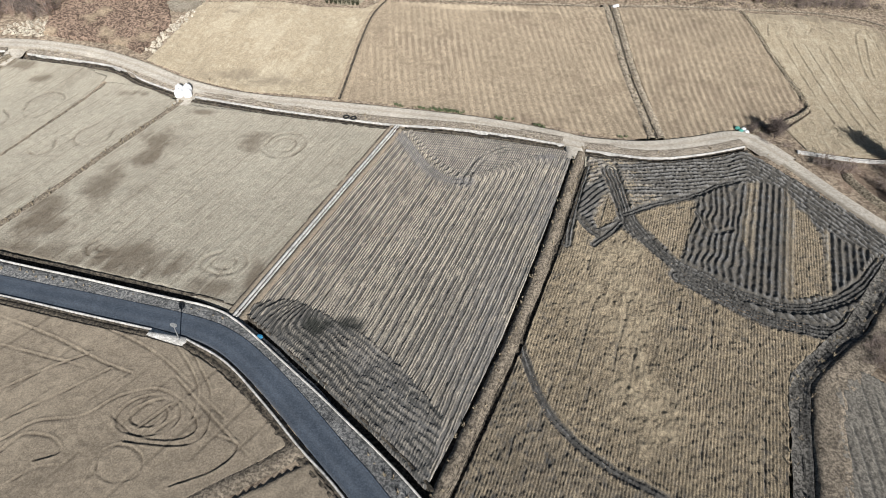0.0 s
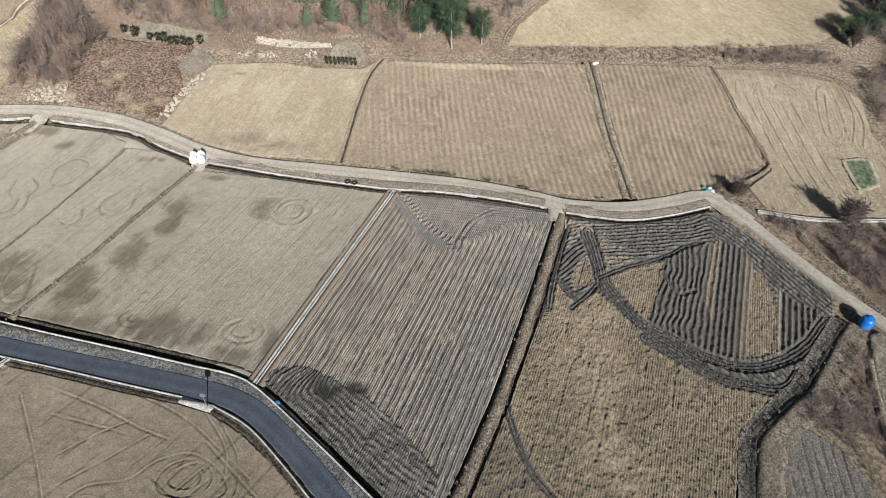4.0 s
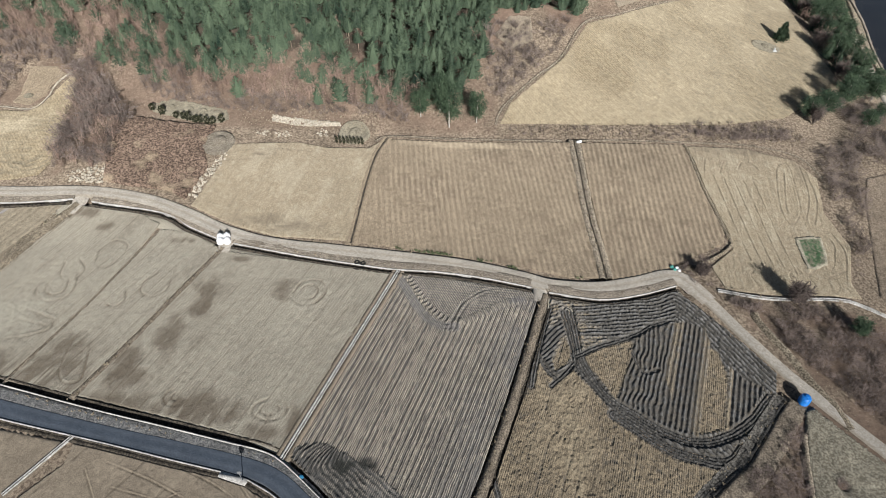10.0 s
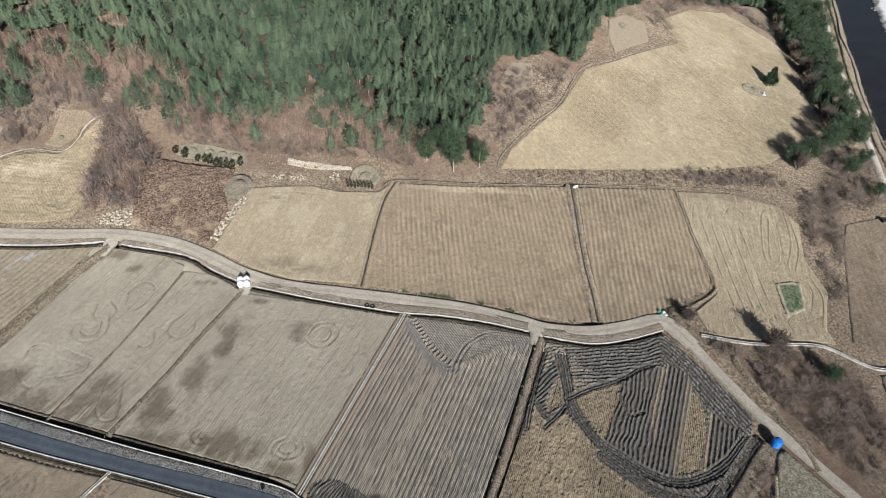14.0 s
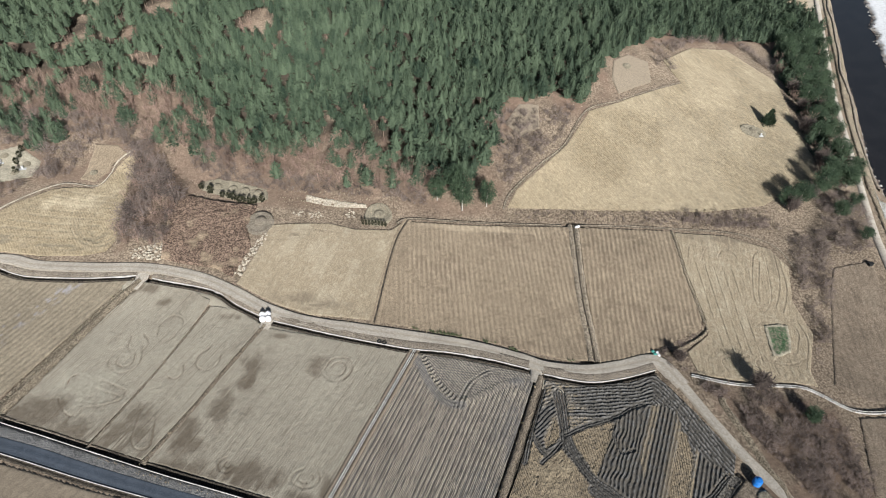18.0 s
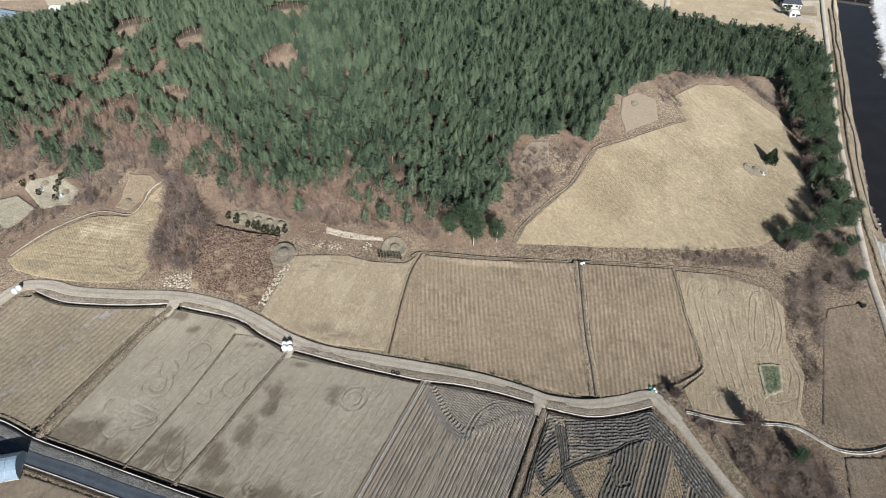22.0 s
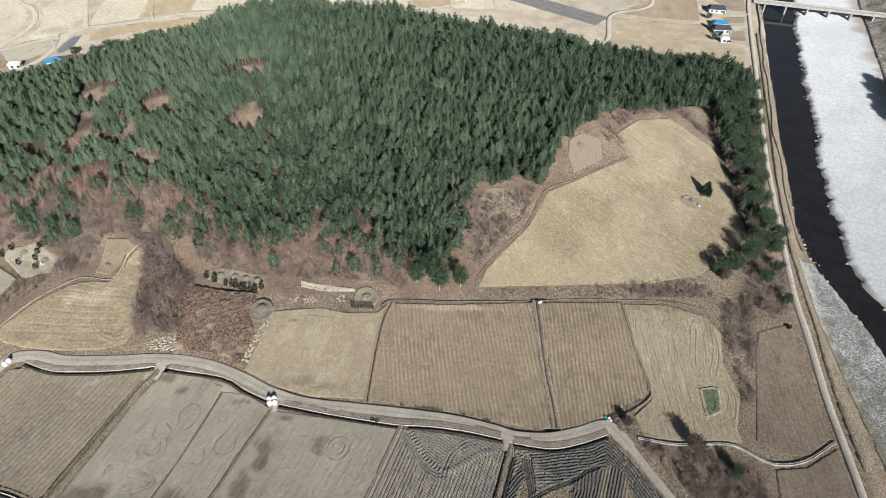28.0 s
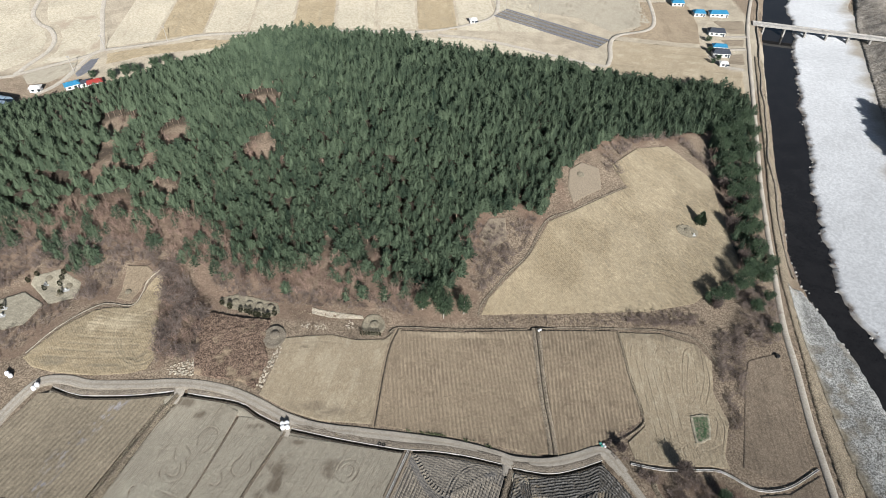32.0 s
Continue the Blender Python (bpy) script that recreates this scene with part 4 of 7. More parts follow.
def mid_relief(pts):
    x, y = pts.T
    n = rough(x, y, 0.5, 51, 2) - 0.5
    lump = rough(x, y, 1.1, 64, 3)
    way = np.array((0.344, 0.939))
    u, v = pts @ way, pts @ np.array((-0.939, 0.344))
    v = v + 0.3 * (rough(u, v, 14, 52) - 0.5)
    # fine straw rows in sets, with a narrow wheel furrow between the sets
    row, lane = np.floor(v / 0.36), np.floor(v / 1.08)
    s = np.sin(v / 0.36 * 2 * np.pi)
    tone, wide = lattice(row * 0.73, row * 0 + 0.5, 53), lattice(lane * 0.81, lane * 0 + 3.5, 55)
    dash = rough(u / 6, row * 7.7, 1, 54, 2)
    spot = rough(u / 1.0, row * 3.1, 1, 56, 2)
    groove = np.exp(-((((v / 1.08) % 1 - 0.5 + 0.2 * (spot - 0.5)) / 0.14) ** 2)) * smooth((0.8 * wide + 0.6 * dash + 0.5 * (spot - 0.5) - 0.46) / 0.15)
    damp_side = smooth((x * 0.939 - y * 0.344 + 24) / 14) * smooth((rough(x, y, 8, 57) - 0.22) / 0.25)
    z = 0.02 * s - 0.18 * groove + 0.11 * n + 0.06 * (spot - 0.5)
    mud = np.clip(0.95 * groove + 0.3 * (s < -0.3) * smooth((spot - 0.45) / 0.2) + 0.35 * smooth((spot - 0.62) / 0.1), 0, 0.85)
    pale = np.clip(0.6 * (s > 0.1) * smooth((0.5 * tone + 0.7 * dash + 0.8 * (spot - 0.5) - 0.5) / 0.3) * (1 - groove) * (1 - 0.4 * damp_side), 0, 0.95)
    damp = 0.55 * damp_side * smooth((spot + 0.4 * dash - 0.4) / 0.25)
    # the headland at the road, ploughed along the wall in broken slices that hook round at the end
    inn = inside(HEAD, pts)
    d, _, run, _ = near_line(spline([(-40, 62), (-27.7, 52.1), (-11.5, 38.3), (5, 22)], 3), pts)
    hook = np.hypot(x + 17.5, (y - 50.5) * 1.25)
    mixd = smooth((run - 17) / 7)
    d = (6.4 - hook) * (1 - mixd) + d * mixd + 1.1 * (rough(x, y, 6, 58) - 0.5) + 0.5 * (lump - 0.5)
    f2 = furrow(d / 0.95)
    tall = 0.3 + 0.9 * rough(x, y, 3.5, 63)
    crown_ = smooth((lattice(run / 1.6 + np.floor(d / 0.95) * 3.7, d * 0 + 0.5, 65) - 0.25) / 0.2)
    # stacked slices thrown across the ends of the rows
    chev = smooth((1.2 - near_line(CHEVRON, pts, True)[0] * np.where(inside(CHEVRON, pts), -1, 1)) / 1.2) * inn
    c3 = furrow((x * 0.52 + y * 0.85 + 1.6 * (rough(x, y, 4, 66) - 0.5)) / 0.9, 1.4) * smooth((lump - 0.3) / 0.2)
    hz = 0.32 * f2 * tall * (0.5 + 0.5 * crown_) + 0.24 * n
    z = np.where(inn, hz * (1 - chev) + (0.24 * c3 + 0.2 * n) * chev, z)
    mud = np.where(inn, np.clip(0.65 + 0.5 * (f2 < 0.45) + 0.9 * (rough(x, y, 2.5, 59) - 0.5) - 0.35 * chev * c3, 0, 1), mud)
    pale = np.where(inn, np.clip(0.3 * (f2 > 0.8) * smooth((lump - 0.5) / 0.2) + 0.35 * chev * (c3 > 0.6) * smooth((lump - 0.5) / 0.2), 0, 1), pale)
    damp = np.where(inn, 0.3 * chev + 0.3 * smooth((lump - 0.6) / 0.1), damp)
    # the turned strip at the far end: cross rows between two lines of thrown clods
    up = inside([(-11, 101), (-0.7, 84.5), (2.1, 84.3), (20, 93), (20, 101)], pts)
    s3 = np.sin((y + 0.12 * x + 0.5 * (rough(x, y, 7, 60) - 0.5)) / 0.8 * 2 * np.pi)
    part_ = smooth((rough(x / 4, y, 1.2, 67, 2) - 0.35) / 0.2)
    z = np.where(up, 0.035 * s3 + 0.08 * n, z)
    mud = np.where(up, np.clip(0.12 + 0.55 * (s3 < -0.2) * part_, 0, 0.8), mud)
    pale = np.where(up, 0.35 * (s3 > 0.3) * part_, pale)
    damp = np.where(up, 0.2, damp)
    tm, tz = paddy_tracks(pts, ([(-10.8, 97.6), (-5.6, 88), (-1.4, 84.2), (2.1, 84)],), (1.3,))
    mud, z, pale, damp = mud * (1 - 0.6 * tm), np.where(tm > 0.2, 0.5 * tz + 0.15 * n, z), pale * (1 - 0.7 * tm), np.maximum(damp, 0.75 * tm)
    for line in ([(-9.2, 98.8), (-4.0, 89.6), (0.3, 85.6), (2.6, 85.3)], [(2.1, 84.6), (8, 87.9), (13.1, 91.0), (16, 91.8)]):
        dd, _, run, _ = near_line(spline(line, 1.5), pts)
        clod = smooth((1.0 - dd) / 0.3) * furrow(run / 1.15 + 0.25 * dd, 1.2)
        z, pale, mud = z + 0.3 * clod, np.maximum(pale, 0.5 * clod * (clod > 0.5)), np.where(dd < 1.0, 0.5 * (1 - clod), mud)
    arc = wheel_lines(pts, ([(0.6, 83), (2.2, 88), (4.2, 91.6), (8.2, 94.6), (12, 95.4)], [(1.6, 82.8), (3.2, 87.6), (5.2, 91), (8.8, 93.8), (12, 94.5)]), 0.26)
    z, mud = z - 0.16 * arc, np.maximum(mud, 0.9 * np.maximum(arc, 0))
    wet = blot(pts, [(15.5, 92.2, 3, 1.4)], 68)
    damp = np.maximum(damp, 0.8 * wet)
    pool = blot(pts, [(-17.6, 51.8, 2.4, 1.7), (-13.2, 52, 2.2, 1.6)], 61) * (0.6 + 0.4 * smooth((lump - 0.35) / 0.2))
    return z * (1 - 0.75 * pool), {"mud": np.maximum(mud, pool), "pale": pale * (1 - pool), "damp": np.clip(damp, 0, 1) * (1 - pool), "wet": np.clip(pool + 0.55 * inn * (f2 < 0.4) * smooth((rough(x, y, 4, 69) - 0.3) / 0.3), 0, 1)}


field("ploughed_paddy", M_POLY, (0.26, 0.11), mid_relief, M_PLOUGH, "ploughed paddy of straight muddy furrows with straw", (0.344, 0.939))

# the stubble paddy with deep wheel tracks
R_POLY = [(23.4, 92.6), (34, 91.6), (43.5, 93.2), (52.5, 96.2), (56.2, 91.6), (62.3, 82.2), (67, 74.1), (65.2, 69.6), (61, 65), (53, 56.2), (48.8, 52.9), (43.3, 48.3), (40.8, 44.1), (36, 31.3), (33, 25), (-1.4, 25), (0.3, 29.7), (4.5, 39.3), (9.3, 51), (15.2, 67.2)]
LOOP = [(16, 76.4), (12.6, 63.6), (9.9, 55), (8.6, 51.1), (9.4, 46.7), (10.4, 42.7), (12.9, 37.9), (17.3, 33.7), (22.7, 30.4), (30, 24)]
CHURN = ([(26.7, 89.5), (27.1, 83.6), (27.3, 78.2), (28.7, 72.8), (31.7, 67.0), (36.1, 63.6), (40.7, 60.2), (46.3, 58.3), (52.3, 59.5), (58.2, 63.0), (63.7, 68.5)], [(25.4, 89.1), (26.2, 81.3), (26.5, 75.0), (28.7, 70.8), (32.4, 65.0)], [(26.9, 77.1), (31.4, 79.6), (39.6, 82.8), (43.7, 85.5), (47.5, 87.0)],
         [(18.5, 77.7), (20.5, 73.4), (22.1, 71.4)], [(26.1, 75.4), (23.8, 72.6), (20.8, 69.8)], [(38.6, 78.5), (39.1, 75.5), (40.1, 73.3), (43.1, 74.2)], [(32.1, 63.8), (38.6, 58.5), (41.8, 56.4), (48.6, 54.4), (51.8, 54.8), (54.5, 57.3)], LOOP, [(22.4, 90), (18.6, 78), (16.6, 69.9)])
CHURN_WIDE = (1.3, 0.8, 0.9, 0.7, 0.8, 0.5, 1.5, 0.75, 1.1)
CHURNED = [(18.6, 78.2), (20.4, 72.9), (21.9, 71.1), (25.6, 73.6), (28.5, 69.6), (32.1, 63.6), (38.4, 58.0), (41.6, 55.9), (48.4, 53.9), (52.0, 54.2), (57, 60), (64, 67.6), (68, 73), (62.4, 84), (57.5, 92), (54.1, 98), (44.3, 96), (24.0, 95), (20, 90)]
ISLES = ([(25.0, 82.0), (26.1, 77.0), (23.7, 74.1), (22.0, 73.4), (21.7, 75.6), (23.0, 78.2)], [(27.9, 77.5), (31.3, 79.0), (37.9, 81.8), (39.3, 81.0), (37.1, 74.9), (33.1, 66.9), (30.0, 72.9), (27.9, 75.7)], [(55.2, 80.2), (56.6, 79.2), (56.7, 72.8), (52.2, 60.8), (47.0, 59.8)])
FAN = [(18.7, 78.7), (20.7, 82.8), (26.3, 88.6), (28.6, 89.3), (27.9, 81.4), (25.9, 82.0), (24.8, 83.0), (22.5, 78.2), (21.1, 74.6), (19.9, 75.2)]
ROWS_A = [(39.3, 81.0), (43.1, 84.7), (51.4, 87.2), (55.6, 85.5), (55.7, 81.4), (46.9, 59.5), (41.7, 60.8), (36.1, 63.6), (32.9, 65.9)]
ROWS_B = [(57.9, 75.5), (60.2, 72.1), (63.4, 70.7), (56.6, 62.1), (52.2, 60.8)]
RIM = [(16, 88), (23.8, 92), (34.0, 93.2), (44.3, 94.4), (52, 97), (57.5, 91), (62.4, 81.2), (67, 72)]


def soft_in(poly, pts, wide):
    """1 inside an outline, falling to 0 across its edge."""
    d = near_line(poly, pts, True)[0] * np.where(inside(poly, pts), -1, 1)
    return smooth((wide / 2 - d) / wide)


def stubble_relief(pts):
    x, y = pts.T
    n = rough(x, y, 0.4, 71, 2) - 0.5
    lump = rough(x, y, 0.9, 80, 3)
    way = np.array((0.33, 0.944))
    u, v = pts @ way, pts @ np.array((-0.944, 0.33)) + 0.3 * (rough(x, y, 8, 72) - 0.5)
    # stubble in fine rows of tufts, with lodged straw, missing tufts and a few harvester ruts
    row = np.floor(v / 0.37)
    s = np.sin(v / 0.37 * 2 * np.pi)
    tuft = rough(u / 0.36 + row * 5.3, row * 9.1, 1, 73, 1)
    lying = blot(pts, [(23, 46, 4, 15), (22, 58, 7, 9), (24, 68, 6, 6)], 74)
    gap = smooth((rough(x, y, 0.75, 79, 2) - 0.66) / 0.08) * smooth((rough(x, y, 5, 86) - 0.3) / 0.25)
    rut = np.exp(-(((v / 2.22) % 1 - 0.5) / 0.07) ** 2) * smooth((rough(u / 9, np.floor(v / 2.22) * 3.3, 1, 87, 2) - 0.6) / 0.1)
    z = 0.045 * s * (1 - 0.8 * lying) + 0.13 * (tuft - 0.5) + 0.24 * n + 0.16 * (rough(x, y, 1.3, 91, 2) - 0.5) + 0.35 * lying * (lump - 0.5) - 0.05 * gap - 0.1 * rut
    mud = np.clip(0.2 * (s < -0.3) + 0.3 * gap + 0.45 * rut + 0.3 * smooth((0.42 - tuft) / 0.2), 0, 1) * (1 - 0.6 * lying)
    pale = np.clip(0.55 * lying * rough(x, y, 1.6, 75) + 0.25 * smooth((tuft + n - 0.55) / 0.2), 0, 1) * (1 - gap)
    d, _, _, side = near_line(spline(LOOP, 2), pts)
    lower = smooth(-d * side / 2) * (y < 52)
    mud, pale = np.clip(mud + 0.22 * lower, 0, 1), pale * (1 - 0.6 * lower)
    # the churned upper end: slices turned along the rim, straw left between some of them
    up = soft_in(CHURNED, pts, 0.8)
    for isle in ISLES:
        up = up * (1 - soft_in(isle, pts, 0.7))
    rim = near_line(spline(RIM, 2), pts)[0] + 0.9 * (rough(x, y, 6, 82) - 0.5) + 0.35 * (lump - 0.5)
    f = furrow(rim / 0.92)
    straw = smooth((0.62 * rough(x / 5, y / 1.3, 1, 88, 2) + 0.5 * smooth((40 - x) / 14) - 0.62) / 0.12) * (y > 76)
    # furrow crests get a pale painted glint
    tz, tmud, tpale, tglint = 0.26 * f * (1 - 0.6 * straw) + 0.4 * n, 0.9 - 0.7 * straw * (f > 0.35), 0.3 * straw * (f > 0.4), 0.6 * smooth((0.6 * f + lump - 0.85) / 0.2)
    # straight rows in two plots, broken and bent in the western one
    bend = 0.9 * smooth((46 - x + 0.35 * (y - 70)) / 6)
    off = pts @ np.array((-0.932, 0.363)) + bend * (rough(x, y, 5, 76) - 0.5) * 2.2 + 0.25 * (rough(x, y, 9, 77) - 0.5)
    fr = furrow(off / 0.98, 1.6)
    tone = lattice(np.floor(off / 0.98) * 0.61, off * 0 + 0.5, 77)
    rows = np.maximum(soft_in(ROWS_A, pts, 0.6), soft_in(ROWS_B, pts, 0.6))
    left = smooth((tone - 0.55) / 0.1) * (x > 44)
    tz = tz * (1 - rows) + rows * ((0.27 - 0.12 * left) * fr + 0.18 * n)
    tmud = tmud * (1 - rows) + rows * np.clip(0.88 - 0.55 * left + 0.4 * (lump - 0.5), 0, 1)
    tpale, tglint = tpale * (1 - rows) + rows * 0.35 * left * (fr > 0.5), tglint * (1 - rows) + rows * 0.4 * smooth((lump - 0.5) / 0.2) * (fr > 0.5)
    fan = soft_in(FAN, pts, 0.8)
    ff = furrow((x * 0.72 - y * 0.69 + 1.2 * (rough(x, y, 5, 89) - 0.5)) / 0.85)
    tz, tmud, tpale, tglint = tz * (1 - fan) + fan * (0.26 * ff + 0.22 * n), tmud * (1 - fan) + 0.95 * fan, tpale * (1 - fan), tglint * (1 - fan) + 0.25 * fan * smooth((lump - 0.5) / 0.2)
    # shade painted into the rim trenches, where the sun runs along them
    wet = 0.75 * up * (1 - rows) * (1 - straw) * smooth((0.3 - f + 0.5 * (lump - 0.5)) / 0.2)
    z, mud, pale, damp = z * (1 - up) + tz * up, mud * (1 - up) + tmud * up, pale * (1 - up) + tpale * up, tglint * up
    # deep wheel tracks laid over all of it
    for k, (line, wide) in enumerate(zip(CHURN, CHURN_WIDE)):
        d, _, run, side = near_line(spline(line, 1.2), pts)
        d = d * side + 0.35 * (rough(x, y, 2.2, 41 + k) - 0.5)
        m = smooth((wide - np.abs(d)) / 0.35)
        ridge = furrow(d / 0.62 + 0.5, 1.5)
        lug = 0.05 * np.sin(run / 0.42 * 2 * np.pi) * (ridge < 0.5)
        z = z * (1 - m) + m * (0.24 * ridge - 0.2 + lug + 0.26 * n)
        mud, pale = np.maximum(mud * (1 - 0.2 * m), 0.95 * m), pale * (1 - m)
        # rut crests painted with the same glint; rut bottoms darker in patches
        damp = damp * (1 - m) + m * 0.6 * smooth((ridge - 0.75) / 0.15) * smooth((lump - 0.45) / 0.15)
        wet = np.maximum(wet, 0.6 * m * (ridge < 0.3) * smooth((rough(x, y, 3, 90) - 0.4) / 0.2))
        z = z + 0.1 * np.exp(-(((np.abs(d) - wide - 0.2) / 0.2) ** 2))
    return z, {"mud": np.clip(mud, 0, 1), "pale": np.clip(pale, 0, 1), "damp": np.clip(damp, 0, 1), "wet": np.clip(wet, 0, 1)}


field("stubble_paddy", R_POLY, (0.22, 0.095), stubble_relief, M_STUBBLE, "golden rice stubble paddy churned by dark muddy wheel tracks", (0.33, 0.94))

SWIRLS = [[(-97.2, 82.4), (-97.4, 85.5), (-95.4, 86.7), (-92.3, 85.5), (-92.0, 83.5)], [(-97.5, 79.5), (-93.8, 75.4), (-90.9, 74.8), (-90.4, 76.8)], [(-90.3, 77.3), (-85.7, 78.3), (-82.1, 80.2), (-82.2, 82.2)], [(-90.6, 86.0), (-86.9, 84.6), (-82.5, 82.9)], [(-92.0, 84.2), (-87.9, 82.4), (-83.2, 81.1)],
          [(-89.9, 93.3), (-89.7, 90.0), (-86.0, 87.8), (-83.1, 88.8), (-82.0, 92.1), (-83.1, 95.8)], [(-88.0, 92.5), (-87.8, 90.5), (-85.3, 89.7), (-83.8, 91.2), (-84.5, 94.7)], [(-87.5, 99.7), (-86.7, 95.5), (-83.6, 93.8), (-82.1, 97.4), (-84.7, 100.7)]]
SWIRLS += [[(-81.4, 103.8), (-79.3, 107.2), (-75.6, 105.9), (-75.6, 101.2), (-78.0, 98.1), (-80.5, 99.5), (-81.4, 103.8)]]
CURLS = [[(-65.5, 97.2), (-67.6, 94.2), (-67.1, 91.1), (-64.2, 89.9), (-61.9, 92.3), (-62.0, 95.6)], [(-73.4, 87.4), (-71.3, 86.9), (-69.9, 88.7), (-70.5, 91.2)], [(-76.0, 77.9), (-75.9, 73.1), (-75.2, 69.4), (-73.2, 67.3), (-70.7, 67.9), (-70.9, 71.2), (-72.0, 75.8)]]
RINGS = [[(-34.0, 92.3), (-32.4, 95.8), (-28.5, 96.1), (-26.8, 93.3), (-28.6, 89.6), (-32.1, 88.9), (-34.5, 90.9)], [(-32.6, 93.4), (-31.0, 94.8), (-28.7, 93.9), (-29.4, 90.9), (-32.1, 90.7)]]
field("fallow_field", [(-12, 99.2), (-22.2, 72.9), (-29.4, 53.8), (-38.5, 57.4), (-51.4, 60.4), (-64.7, 63.6), (-70.2, 64.6), (-63.9, 78.4), (-59.4, 90), (-52.8, 105.2), (-34.6, 102.6), (-19.8, 100.4)], (0.36, 0.22),
      fallow((0.38, 0.925), 2.3, 0.02, ((-33, 62.7, 3.2, 2.4, 0.3), (-51, 65, 2.6, 2.0, 0)), ((-36.4, 93.2, 3.6, 3.0), (-61, 63, 10, 5), (-48, 62.5, 12, 4), (-33, 58, 5, 2.5), (-63, 70, 5, 7), (-57, 79, 3, 9), (-48.5, 102.4, 3, 1), (-53, 90, 3, 9), (-28, 60, 2, 5)), seed=81, wheels=RINGS, wide=0.2),
      M_FALLOW, "bare harrowed grey-tan field with damp patches and tyre swirls", (0.38, 0.925))
field("fallow_field", [(-53.6, 106), (-60.1, 90.2), (-64.6, 78.6), (-70.9, 64.7), (-84.3, 67.5), (-77.3, 86.4), (-73.5, 98.6), (-69.7, 111.6), (-62.3, 111)], (0.36, 0.24),
      fallow((0.4, 0.9), 2.1, 0.02, (), ((-77, 70, 8, 6), (-75, 76, 6, 5), (-62, 108, 4, 1.2)), seed=83, wheels=CURLS, wide=0.22), M_FALLOW, "narrow bare harrowed field with a dark damp end", (0.4, 0.9))
field("fallow_field", [(-70.2, 113.3), (-74.1, 98.8), (-77.8, 86.4), (-85.1, 67.8), (-108, 73.4), (-97, 107), (-91.2, 118.6), (-76, 116.6)], (0.36, 0.24),
      fallow((0.4, 0.9), 2.0, 0.02, (), ((-101, 74, 9, 6), (-90, 71, 10, 4.5), (-96, 78, 3.5, 4), (-83, 111.6, 3, 1.6), (-90, 116, 4, 2)), ((-92, 84, 8, 6),), seed=85, wheels=SWIRLS, wide=0.19),
      M_FALLOW, "bare grey field with looping tyre swirls", (0.4, 0.9))


def straw_rows(pts):
    """Old stubble in straight rows, with a broken band of bleached wet straw across it."""
    x, y = pts.T
    d = np.array((0.42, 0.9)) / math.hypot(0.42, 0.9)
    u, v = pts @ d, pts @ np.array((-d[1], d[0])) + 0.4 * (rough(x, y, 10, 87) - 0.5)
    n = rough(x, y, 0.8, 88, 2) - 0.5
    dash = rough(u / 8, np.floor(v / 1.6) * 5.3, 1, 89, 2)
    s = np.sin(v / 1.6 * 2 * np.pi)
    dark = smooth((s - 0.3) / 0.5) * smooth((dash - 0.3) / 0.2)
    band = np.maximum(soft_in([(-108, 116.5), (-113, 116), (-124, 100), (-128, 92), (-126, 90), (-120, 99)], pts, 3), soft_in([(-118, 100), (-121, 94), (-130, 82), (-125, 82)], pts, 3))
    ice = band * smooth((rough(u * 0.8, v * 1.2, 1.2, 92, 3) - 0.5) / 0.1)
    return 0.05 * s + 0.2 * n, {"mud": np.clip(0.5 * dark + 0.3 * smooth((rough(x, y, 6, 93) - 0.5) / 0.2), 0, 1), "pale": 0.35 * smooth((-s - 0.2) / 0.4) * dash, "ice": np.clip(0.7 * ice * smooth((rough(u * 0.5, v * 3, 1, 94, 2) - 0.4) / 0.15), 0, 1)}


field("straw_paddy", [(-95.8, 118.8), (-101.4, 106), (-113.2, 75), (-128, 79.2), (-160, 87), (-152, 98), (-147.2, 107.5), (-141, 118.6), (-134, 119.4), (-122.4, 116.8), (-107.2, 117.4)], (0.36, 0.24), straw_rows, M_OLDSTRAW, "old straw paddy with wet pale streaks", (0.42, 0.9))
